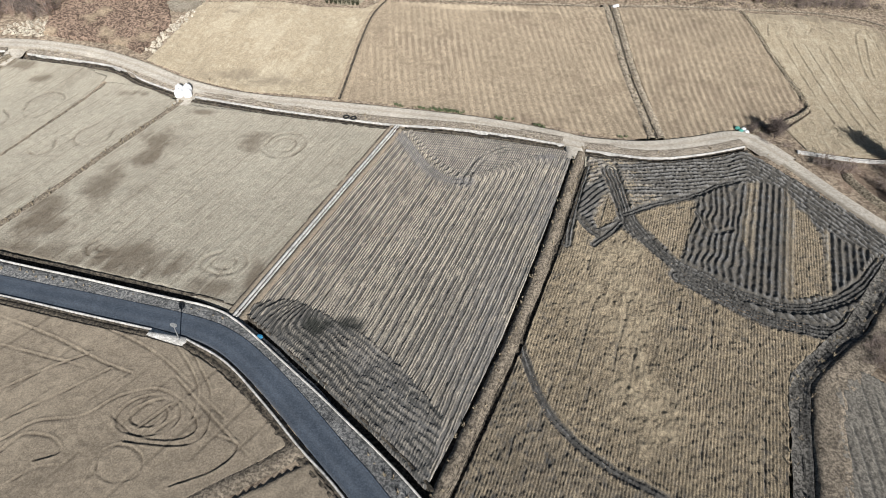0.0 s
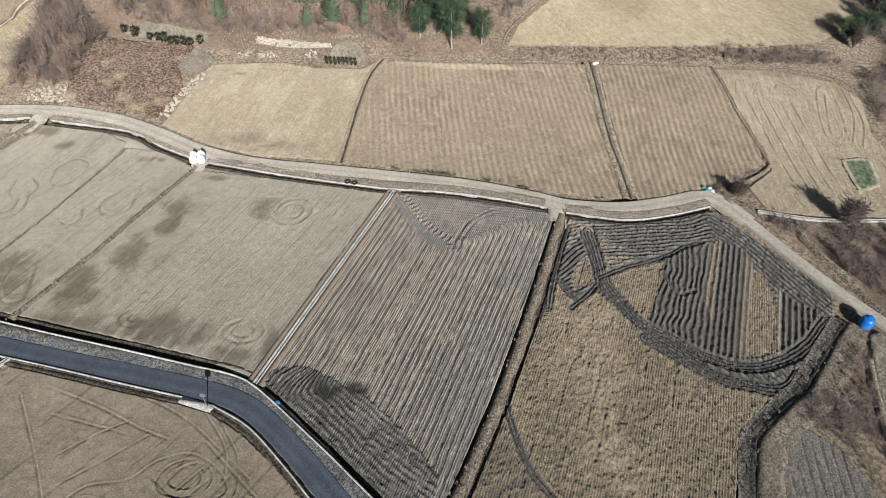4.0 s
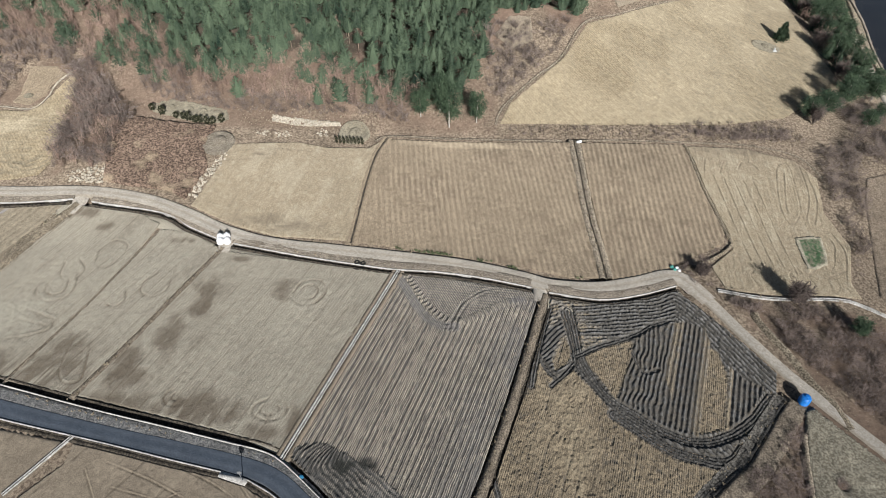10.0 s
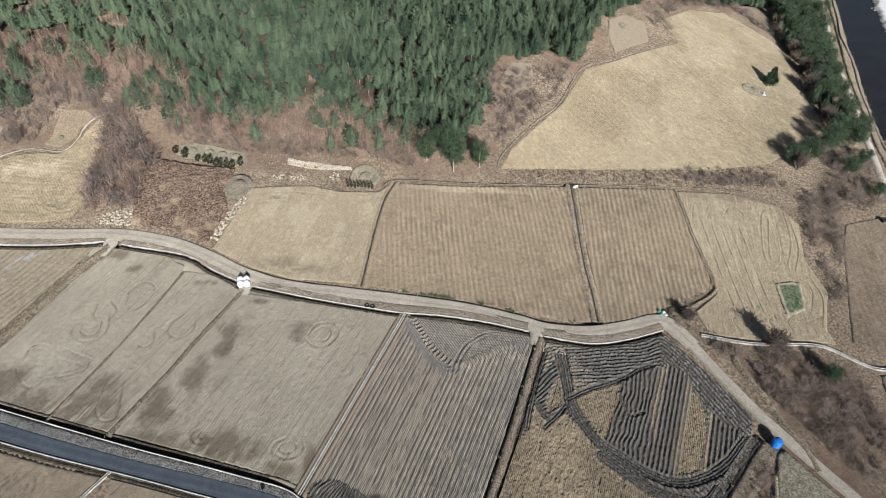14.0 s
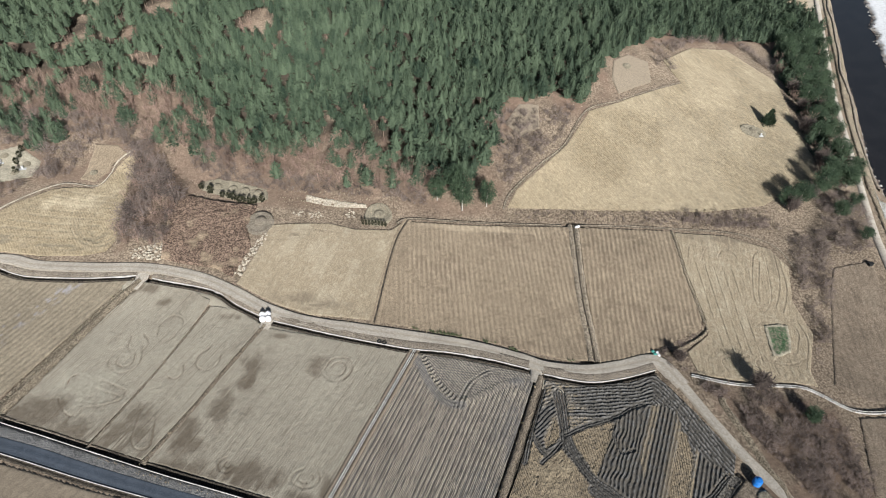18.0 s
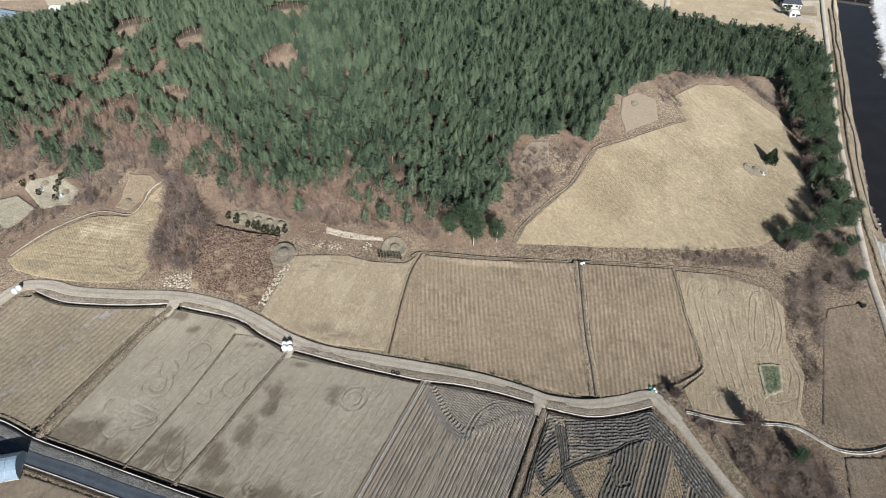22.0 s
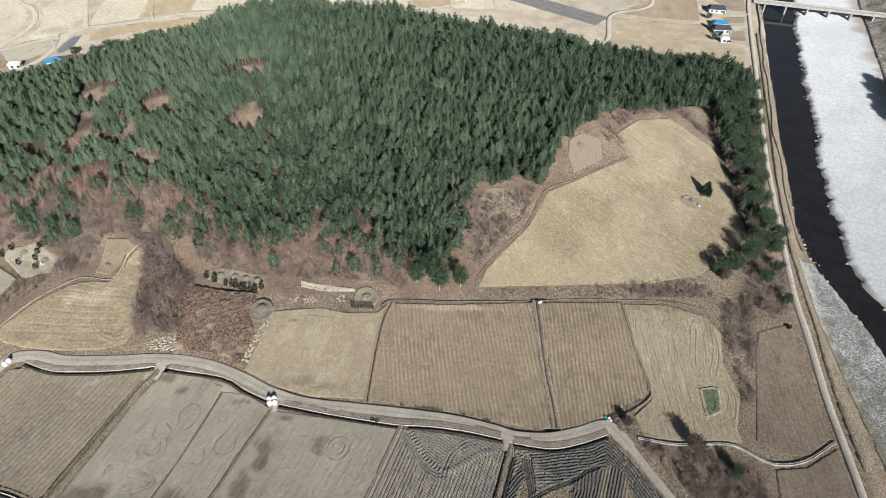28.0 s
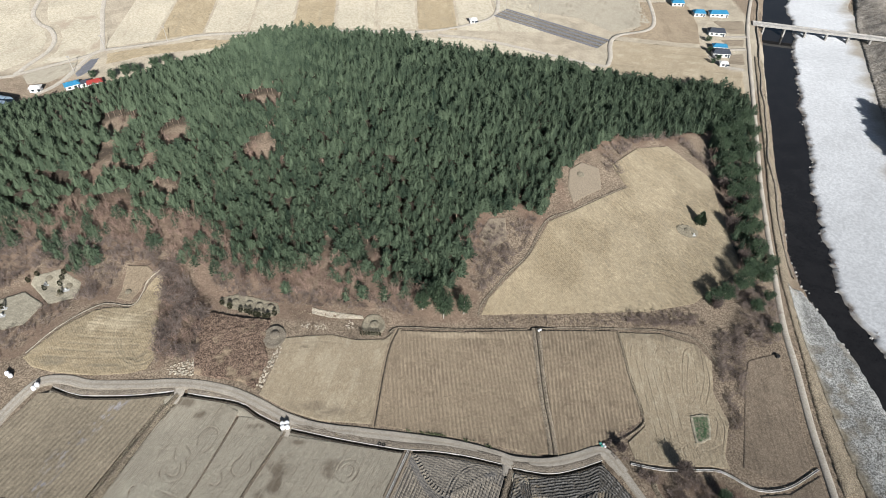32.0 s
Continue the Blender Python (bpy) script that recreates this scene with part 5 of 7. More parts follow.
LOOPS = ([(-52, 33.5), (-49.3, 34.1), (-46.7, 36.5), (-41.6, 37.6), (-38.8, 40.2), (-34.6, 41.4), (-30.6, 39.4), (-28.6, 36.6), (-30.5, 35.1), (-35, 35.4), (-38.7, 37.8)], [(-33.4, 48.1), (-30.8, 44.8), (-28.3, 40.9), (-27.5, 36.1), (-29.8, 34.4), (-36, 34.6)], [(-35.8, 48.9), (-32.6, 45.5), (-30, 41.6), (-29.5, 37.8)],
         [(-58.6, 51.4), (-49.8, 48.2), (-42.8, 45), (-38.6, 43.5)], [(-42.3, 39.3), (-38.9, 43.5)], [(-50.6, 36.5), (-45, 40.9), (-41.3, 44)], [(-36.9, 36.8), (-35.2, 39.4), (-33.5, 40.2)], [(-35, 36.3), (-32.5, 39.3)], [(-33, 35.9), (-31, 38.1)], [(-33.2, 43.2), (-23.2, 34.4), (-19.8, 32.1)], [(-56.2, 46.9), (-44.4, 44.1)],
         [(-52.7, 40.5), (-48.4, 43.9), (-44.7, 46.2)], [(-48.6, 32.8), (-47.2, 34.9), (-44, 34.7), (-42.3, 33.1), (-44.5, 32)], [(-45.7, 29.7), (-44, 31.1), (-41.8, 31.5)], [(-37.6, 31.3), (-37.8, 33.3), (-36, 34.2), (-33.5, 33.1), (-32.9, 30.9), (-35.2, 29.9), (-37.2, 30.7)], [(-26.3, 35.8), (-23.5, 34.6), (-25.1, 31.9), (-29.3, 29.8)], [(-32.7, 49), (-26.5, 45.8), (-21.2, 41.2), (-17.6, 36.2)],
         [(-62, 50), (-55, 40), (-50, 32)], [(-50, 52), (-44, 50), (-36, 46), (-26, 38)])
field("tilled_field", [(-18, 35.1), (-22.9, 39.9), (-28.7, 44.7), (-34, 47.8), (-38.7, 49.1), (-48.2, 51), (-60.8, 53.8), (-66, 54.8), (-66, 51), (-80, 33), (-76, 24), (-36, 22.5), (-26.2, 29.2), (-20.5, 32.9)], (0.16, 0.14),
      fallow((0.55, 0.83), 3.4, 0.015, ((-34.6, 37.9, 3.6, 2.6, 0.2),), (), clods=0.05, seed=89, wheels=LOOPS, wide=0.115), M_BROWN, "brown tilled field with curling tractor tracks", (0.55, 0.83))
field("tilled_field", [(-15.4, 33.2), (-18.8, 31), (-24.6, 27.6), (-38, 18), (-20, 0), (10, -8), (-2.4, 16), (-10, 27.6)], 0.4, fallow((0.55, 0.83), 1.6, 0.04, (), (), seed=91), M_BROWN, "small brown tilled field beside the asphalt road", (0.55, 0.83))
field("tilled_field", [(-67, 55), (-72.6, 45), (-81, 35), (-110, 40), (-128, 68.4), (-111, 64), (-95.6, 60.8), (-80.2, 57.4)], 0.5, fallow((0.55, 0.83), 1.9, 0.04, ((-84, 52, 4, 3, 0.3),), (), seed=93), M_BROWN, "brown tilled field below the road", (0.55, 0.83))
def seed_rows(way, gap, seed):
    """Tilth drawn into beds, parted by thin dark drills."""
    d = np.array(way, float) / np.hypot(*way)

    def relief(pts):
        x, y = pts.T
        off = (pts @ np.array((-d[1], d[0])) + 0.12 * (rough(x, y, 6, seed) - 0.5)) / gap
        n = rough(x, y, 0.45, seed + 1, 2) - 0.5
        drill = np.exp(-((((off % 1) - 0.5) / 0.09) ** 2)) * smooth((rough(pts @ d / 3, np.floor(off) * 4.1, 1, seed + 2, 2) - 0.25) / 0.2)
        return 0.18 * n - 0.14 * drill, {"mud": 0.65 * drill, "pale": 0.4 * smooth((n - 0.2) / 0.1)}
    return relief


ribbon("grassy_ridge", [(67.2, 60.5), (65.4, 55), (63.6, 47.5), (62.4, 40)], [(0.8, -0.3), (0.4, 0.25), (0, 0.38), (-0.4, 0.25), (-0.8, -0.3)], M_EDGE, "ragged pale grass ridge between scrub and glade", "bank", wobble=0.3, step=0.7)
field("rough_grass", GLADE, 0.45, lambda p: (0.35 * rough(p[:, 0], p[:, 1], 1.4, 136, 3) - 0.7 * np.exp(-((np.hypot(p[:, 0] - HOLLOW[0], p[:, 1] - HOLLOW[1]) / 1.1) ** 2)), {}), M_GLADE, "patch of rough dull grass with a small hollow beside the lane", lift=0.05)
field("grey_field", [(44.6, 44), (47, 46), (51.5, 48.5), (56, 44), (57.5, 37), (57, 12), (36, 18), (40.5, 31.3)], (0.3, 0.14), seed_rows((0.16, 0.98), 1.3, 95), M_GREYF, "grey tilled field with straight seed rows", (0.16, 0.98))

# the upland fields above the track
field("upland_field", [(-59.5, 142.7), (-50, 144), (-41.6, 144.6), (-33, 142.6), (-22, 143), (-18.4, 147), (-22, 128.7), (-23.9, 109.4), (-42, 110.4), (-52.6, 113.6), (-64.6, 119.6), (-61.4, 131)], 0.36,
      fallow((0.3, 0.95), 1.6, 0.03, ((-50, 139, 3, 1.2, 0.1),), ((-46, 115.5, 7, 2), (-36, 114, 6, 1.8), (-51, 139, 3, 1)), (), seed=101, wheels=([(-44.3, 116.3), (-44.3, 113.7), (-41.0, 112.2), (-36.8, 113.3), (-35.6, 115.8), (-37.9, 117.6)], [(-43.6, 117.2), (-42.1, 113.9), (-38.0, 114.2)], [(-58, 140), (-46, 141.5), (-33, 140)], [(-60, 136), (-48, 138)], [(-31, 113), (-28, 111.6), (-25.5, 113.4)])), M_STRAWF, "pale tan upland field with faint tyre arcs", (0.3, 0.95))


def row_field(way, gap, seed, dark=()):
    def relief(pts):
        s, row = stripes(pts, way, gap, sway=0.18, seed=seed)
        n = rough(pts[:, 0], pts[:, 1], 0.8, seed, 2) - 0.5
        patch = rough(pts[:, 0], pts[:, 1], 3.5, seed + 2)
        broad = rough(pts[:, 0], pts[:, 1], 16, seed + 3)
        return 0.07 * s + 0.16 * n, {"pale": np.clip((s > 0.1) * smooth((patch - 0.3) / 0.4) * (0.1 + 0.5 * broad) + 0.8 * blot(pts, ((4, 145.5, 22, 1.6),), 5) * (way[0] < 0), 0, 1), "mud": np.clip((s < -0.2) * 0.35 * patch + 0.5 * blot(pts, dark, seed) + 0.5 * smooth((0.55 * broad + 0.6 * rough(pts[:, 0], pts[:, 1], 2.2, seed + 4) - 0.6) / 0.2), 0, 1)}
    return relief


field("upland_field", [(-16.2, 147.2), (4.5, 147), (34.4, 148.6), (34.5, 134), (34.8, 120.8), (35.8, 99.8), (28.7, 99.6), (18, 102.4), (-2.6, 106.3), (-21.6, 109), (-20.3, 128.8), (-18.6, 140)], (0.36, 0.2), row_field((-0.1, 0.99), 1.4, 111, ((10, 104, 20, 2),)), M_UPPER, "brown upland field with regular planted rows", (-0.1, 0.99))
field("upland_field", [(37.2, 148.6), (66.6, 149.2), (67.3, 131.4), (69.2, 116), (68.2, 112.2), (54.4, 105), (49.1, 101.6), (38.2, 99.4), (37.9, 113.2), (37.2, 130)], (0.36, 0.2), row_field((0.02, 0.99), 1.4, 115), M_UPPER, "brown upland field with faint rows", (0.02, 0.99))
ARCHES = [[(93.4, 142.2), (90.0, 139.6), (86.9, 128.7), (86.2, 120.8), (88.4, 120.0), (91.4, 125.1), (93.4, 137.7), (93.4, 142.2)], [(91.2, 137.5), (87.7, 124.8), (88.6, 121.9)], [(96.7, 141.3), (95.1, 129.4), (90.7, 119.2)], [(97.5, 138.4), (96.6, 127.6), (93.2, 119.4)], [(83.0, 114.8), (85.2, 116.9), (89.5, 117.6), (95.9, 117.3)], [(83.6, 113.9), (86.6, 115.9), (93.2, 116.4), (95.4, 113.0), (92.9, 106.2)], [(96.4, 116.9), (97.2, 110.3), (93.4, 100.8)]]
ARCHES += [[(69.5, 137.7), (71.2, 143.1), (73.0, 142.8)], [(73.6, 137.2), (76.5, 142.5), (78.6, 142.4)], [(78.9, 138.7), (81.0, 141.6), (83.4, 141.4), (84.6, 139.2)]]
ARCHES += [[(71.5 + 2.6 * k, 136 - 0.5 * k), (72.2 + 2.5 * k, 122), (73 + 2.4 * k, 107 - k)] for k in range(5)] + [[(72 + 4.5 * k, 99), (71.5 + 4.6 * k, 102.5), (74.5 + 4.4 * k, 104.5)] for k in range(4)] + [[(83.4, 105), (84.5, 102.6), (90, 102.2), (95, 104.6)]]
field("upland_field", [(67.6, 148.4), (83.5, 148.2), (95.8, 143.4), (99.8, 136.1), (97.2, 123.6), (99.6, 112.4), (94.3, 100), (94.7, 95.4), (88.8, 96.2), (73.7, 96), (64, 97.4), (62.8, 104.7), (69.6, 110.6), (70.3, 115.8), (68.2, 131.4)], (0.3, 0.17),
      fallow((0.1, 0.99), 2.1, 0.03, (), ((84, 146.5, 14, 2.2), (96, 139, 2.5, 6)), seed=121, wheels=ARCHES, wide=0.16), M_STRAWF, "tan upland field with looping harrow lines", (0.1, 0.99))
field("green_patch", [(86.3, 114.7), (90, 115.4), (93.2, 115.3), (92.6, 110), (91.3, 106.1), (88, 104.6), (85.7, 104.6), (86, 110)], 0.25, lambda p: (0.2 * rough(p[:, 0], p[:, 1], 0.6, 131, 2), {"pale": smooth((1.1 - near_line([(86.3, 114.7), (90, 115.4), (93.2, 115.3), (92.6, 110), (91.3, 106.1), (88, 104.6), (85.7, 104.6), (86, 110)], p, True)[0] + 0.8 * (rough(p[:, 0], p[:, 1], 1.2, 132) - 0.5)) / 0.5)}), M_GREEN, "small bright green crop patch in a bare field", lift=0.1)
field("dark_field", [(113.6, 137), (126.2, 140.5), (125.5, 118), (122.8, 97), (114, 91.6), (107, 91.2), (99, 96), (101.6, 103), (106.6, 118), (109.6, 128)], 0.45, fallow((0.1, 0.99), 1.5, 0.05, (), (), seed=133), M_DARKTILTH, "dark brown tilled field beside the river road", (0.1, 0.99))
field("dark_field", [(101.5, 86.8), (111.2, 87.6), (123.6, 94), (121.5, 60), (106, 52), (96, 66)], 0.5, fallow((0.1, 0.99), 1.4, 0.05, (), (), seed=135), M_DARKTILTH, "dark brown stubble field beside the river road", (0.1, 0.99))


def gold_relief(pts):
    x, y = pts.T
    u, v = -0.62 * x + 0.78 * y, 0.78 * x + 0.62 * y
    v = v + 1.2 * (rough(x, y, 18, 141) - 0.5)
    s = np.sin(v / 1.7 * 2 * np.pi)
    n = rough(x, y, 0.9, 142, 2) - 0.5
    broad = rough(x, y, 16, 143)
    east = smooth((x - 25) / 55)
    streak = rough(u * 0.3, v, 0.8, 144, 3)
    cross = rough(x * 1.2, y * 0.3 + x * 0.1, 2.0, 145, 2)
    mud = 0.3 * (0.3 + 0.7 * east) * smooth((streak - 0.47) / 0.22) + 0.22 * east + 0.15 * smooth((cross - 0.6) / 0.1)
    pale = 0.3 * smooth((broad - 0.35) / 0.3) + 0.25 * east * smooth((0.44 - streak) / 0.2)
    return 0.04 * s + 0.26 * n + 0.16 * (streak - 0.5), {"mud": np.clip(mud, 0, 1), "pale": np.clip(pale, 0, 1)}


field("straw_hill_field", BIG, 0.42, gold_relief, M_GOLD, "large pale gold straw field on the slope", (-0.62, 0.78))
PALE_LINES = [[(-145 + 2 * k, 133 + 3 * k), (-130 + k, 132.5 + 2.8 * k), (-112, 133 + 2.6 * k)] for k in range(8)]
field("straw_field", PALE, 0.4, fallow((0.99, -0.05), 1.7, 0.02, ((-112, 143, 4, 11, 0.1), (-114, 144, 7, 13, 0.2), (-113, 146, 10, 16, 0.2)), ((-122, 129, 12, 1.4), (-140, 131, 6, 2)), ((-124, 148, 12, 5),), seed=151, wheels=PALE_LINES, wide=0.3), M_GOLD, "pale yellow straw field below the wood", (0.97, 0.2))
field("bramble_patch", [(-94.2, 151), (-89, 154), (-76, 151.5), (-66, 151), (-66.5, 141), (-63.5, 133), (-66.5, 121.6), (-72, 124.6), (-80.7, 125.4), (-89, 127), (-90.5, 133), (-92, 142)], 0.4,
      lambda p: (1.0 * rough(p[:, 0], p[:, 1], 1.1, 161, 3), {"pale": np.clip(0.6 * smooth((rough(p[:, 0], p[:, 1], 4, 162, 4) - 0.55) / 0.2), 0, 1)}), M_BRAMBLE, "waste plot of dead rust-brown bramble")

field("shingle_bar", [(146, 180), (143.6, 155), (141.4, 128), (139.5, 100), (138, 70), (174, 70), (167, 119), (163.5, 144), (160, 165), (155, 182)], 0.7,
      lambda p: (0.5 * rough(p[:, 0], p[:, 1], 1.6, 163, 3), {"mud": np.clip(smooth((146 - p[:, 0] + 6 * (rough(p[:, 0], p[:, 1], 4, 164) - 0.5)) / 5) * 0.9 + 0.5 * smooth((rough(p[:, 0], p[:, 1], 6, 165) - 0.55) / 0.1), 0, 1)}), M_SHINGLE, "grey weedy shingle bar beside the river", lift=0.15, edge=1.5)
field("gravel_bank", [(float(water_right(y)) - 2.5, float(y)) for y in np.arange(70, 560, 1.7)] + [(float(water_right(y)) + 52 + 4 * math.sin(y * 0.05), float(y)) for y in range(556, 66, -8)], 1.0,
      lambda p: (0.18 + 0.3 * (rough(p[:, 0], p[:, 1], 1.5, 168, 3) - 0.5) - 0.35 * smooth((water_right(p[:, 1]) + 1 - p[:, 0]) / 3), {"mud": np.clip(0.9 * smooth((p[:, 0] - water_right(p[:, 1]) - 36 + 16 * (rough(p[:, 0], p[:, 1], 14, 169) - 0.5)) / 13) + 0.75 * smooth((water_right(p[:, 1]) + 2.0 + 3 * (rough(p[:, 0], p[:, 1], 3, 170) - 0.5) - p[:, 0]) / 1.5), 0, 1)}), M_GRAVEL, "wide pale gravel bank of the river", (0.35, 0.94), edge=1.5)
field("weedy_bank", [(245, 60), (228, 140), (226, 200), (250, 290), (277, 370), (305, 450), (345, 540), (420, 540), (340, 300), (330, 60)], 1.5,
      lambda p: (1.2 * rough(p[:, 0], p[:, 1], 4, 166, 4), {}), M_ROUGHBAR, "rough weedy bank beyond the gravel", edge=1.0)
field("embankment_slope", [(133, 128), (142, 179), (152, 212), (168, 262), (191, 338), (207, 390), (214, 388), (198, 338), (176, 262), (159, 212), (149, 181), (144, 160), (143, 128), (140, 90), (128, 86)], 0.7,
      lambda p: (0.5 * rough(p[:, 0], p[:, 1], 1.5, 167, 3), {}), M_BANK, "river embankment slope of brown grass and stones", edge=0.8)

# ---------------------------------------------------------------- trees
rng = np.random.default_rng(7)


def blade(base, tip, wide, lift=0.0):
    """A leaf-shaped piece: four corners from base to tip."""
    base, tip = np.array(base, float), np.array(tip, float)
    d = tip - base
    side = np.cross(d, (0, 0, 1.0))
    side /= np.linalg.norm(side) + 1e-9
    mid = base + d * 0.55 + np.array([0, 0, lift])
    return [base, mid + side * wide / 2, tip, mid - side * wide / 2]


def spray(base, tip, wide):
    """A needle spray: three corners, from a broad base to the tip."""
    base, tip = np.array(base, float), np.array(tip, float)
    side = np.cross(tip - base, (0.3, 0.2, 1.0))
    side *= wide / 2 / (np.linalg.norm(side) + 1e-9)
    return [base + side, base - side, tip]


def conifer(seed, whorls, arms, half=0.27, twigs_=3):
    """A conifer crown of height 1: boughs in whorls that rise and then droop, each set with short needle sprays, round a dark inner cone."""
    r = np.random.default_rng(seed)
    q = []
    lean = r.normal(size=2) * 0.03
    for k in range(whorls):
        t = (k + r.random() * 0.6) / whorls
        z = 0.12 + 0.82 * t
        reach = half * (1 - t) ** 0.72 * (0.82 + 0.36 * r.random()) + 0.035
        count = max(3, int(arms * (1 - 0.55 * t)))
        for a in range(count):
            ang = (a + r.random() * 0.8) / count * 2 * np.pi + k * 1.3
            c = np.array([math.cos(ang), math.sin(ang), 0])
            rr = reach * (0.55 + 0.6 * r.random())
            axis = np.array((*(lean * t), z))
            for j in range(twigs_):
                f = 0.35 + 0.65 * (j + r.random() * 0.6) / twigs_
                o = axis + c * rr * f + (0, 0, 0.05 * f - 0.10 * rr / half * f * f + r.normal() * 0.015)
                a2 = ang + r.normal() * 0.7
                d = np.array([math.cos(a2), math.sin(a2), 0.35 + 0.5 * r.random()]) * (0.075 + 0.075 * r.random()) * (1.15 - 0.5 * t)
                q.append(spray(o - d * 0.4, o + d, 0.085 * (1.2 - 0.5 * t)))
    for a in range(5):
        c, e = [(math.cos(v), math.sin(v)) for v in (a * 2 * math.pi / 5, (a + 1) * 2 * math.pi / 5)]
        lo, hi = half * 0.5, half * 0.08
        low = [np.array((c[0] * lo, c[1] * lo, 0.06)), np.array((e[0] * lo, e[1] * lo, 0.06))]
        top = [np.array((e[0] * hi, e[1] * hi, 0.78)), np.array((c[0] * hi, c[1] * hi, 0.78))]
        q += [[low[0], low[1], top[0]], [low[0], top[0], top[1]]]
    for _ in range(5):
        q.append(spray((*lean, 0.84 + 0.06 * r.random()), (*(lean + r.normal(size=2) * 0.035), 0.98 + 0.06 * r.random()), 0.05))
    return np.array(q)


def twigs(seed, count, spread):
    """A leafless crown of height 1: forked thin sprays."""
    r = np.random.default_rng(seed)
    q = []
    for _ in range(count):
        ang, lean = r.random() * 2 * np.pi, spread * (0.15 + 0.85 * r.random())
        c = np.array([math.cos(ang), math.sin(ang), 0])
        tip = c * lean + (0, 0, 0.45 + 0.5 * r.random())
        base = c * lean * 0.12 * r.random()
        q.append(blade(base, tip, 0.016, 0.02))
        for _ in range(4):
            a2 = ang + (r.random() - 0.5) * 4.4
            f = 0.4 + 0.6 * r.random()
            p = base + (tip - base) * f
            q.append(blade(p, p + np.array([math.cos(a2) * 0.17, math.sin(a2) * 0.17, 0.17 * (r.random() - 0.25)]) * (0.5 + r.random()), 0.028))
    return np.array(q)


def scatter(name, places, templates, material, label, category, sizes, sink=0.25, squat=1.0, tones=None):
    """Many plants as one mesh: a template, turned and scaled, at each place."""
    verts, tone = [], []
    for (x, y), size, low in zip(places, sizes, np.broadcast_to(sink, len(places))):
        t = templates[rng.integers(len(templates))]
        a = rng.random() * 2 * np.pi
        c, s = math.cos(a) * size * squat, math.sin(a) * size * squat
        p = t.reshape(-1, 3)
        tone.append(np.full(len(p), rng.random() if tones is None else tones[len(tone)]))
        verts.append(np.column_stack([p[:, 0] * c - p[:, 1] * s + x, p[:, 0] * s + p[:, 1] * c + y, p[:, 2] * size + h(x, y) - low]))
    v = np.vstack(verts)
    ob = new(name, mesh_of(name, v, np.arange(len(v)).reshape(-1, templates[0].shape[1]), material, {"tone": np.concatenate(tone)}))
    return tagged(ob, label, category, "", "stuff")


def spread_in(poly, gap, jitter=0.42, seed=1):
    poly = np.array(poly)
    r = np.random.default_rng(seed)
    lo, hi = poly.min(0), poly.max(0)
    x, y = np.meshgrid(np.arange(lo[0], hi[0], gap), np.arange(lo[1], hi[1], gap * 0.87), indexing="ij")
    x = x + (np.arange(x.shape[1]) % 2) * gap / 2
    p = np.column_stack([x.ravel(), y.ravel()]) + (r.random((x.size, 2)) - 0.5) * 2 * jitter * gap
    return p[inside(poly, p)]


def clear_of(p, spots, extra=0.0):
    ok = np.ones(len(p), bool)
    for x, y, r in spots:
        ok &= np.hypot(p[:, 0] - x, p[:, 1] - y) + 3 * (rough(p[:, 0], p[:, 1], 3, 4) - 0.5) > r + extra
    return ok


SPRUCE = [conifer(100 + i, 9, 9, 0.40 + 0.02 * (i % 4)) for i in range(8)]
THIN = [twigs(200 + i, 15, 0.52) for i in range(6)]
p = spread_in(FOOT, 3.4, seed=2)
p = p[clear_of(p, CLEARINGS)]
west = smooth((-95 - p[:, 0]) / 40) * smooth((245 - p[:, 1]) / 30)  # thinner, mixed wood at the western foot
p = p[(rng.random(len(p)) > 0.3 * west) & ~((rough(p[:, 0], p[:, 1], 9, 6) > 0.74) & (p[:, 1] < 215) & (p[:, 0] < -60))]
crest = smooth((p[:, 1] - 280) / 30) * smooth((p[:, 0] + 125) / 15)  # taller trees along the brow
tall = (3.9 + 3.4 * rng.random(len(p)) ** 1.2) * (0.75 + 0.55 * rough(p[:, 0], p[:, 1], 9, 12)) * (1 + 0.35 * crest) * (1 - 0.35 * smooth((-140 - p[:, 0]) / 30) * smooth((p[:, 1] - 235) / 20))
scatter("pine_forest", p, SPRUCE, M_CONIFER, "dense dark green conifer wood covering the hill", "forest", tall, squat=1.05, tones=0.8 * rng.random(len(p)) + 0.5 * smooth((-70 - p[:, 0]) / 70))

# bare trunks below the crowns, seen round the clearings
near = ~clear_of(p, CLEARINGS, 9) & (wood_drop(p) > 0.5)
stems = p[near]
POST = [np.array([blade((0, 0, -1.0), (0.02, 0.01, 0.6), 0.03), blade((0.01, 0, -1.0), (0, 0.02, 0.6), 0.03)])]
scatter("pine_trunks", stems, POST, M_STEM, "bare brown pine trunks round the clearings", "trees", np.full(len(stems), 4.5), 0.3, 1.6)

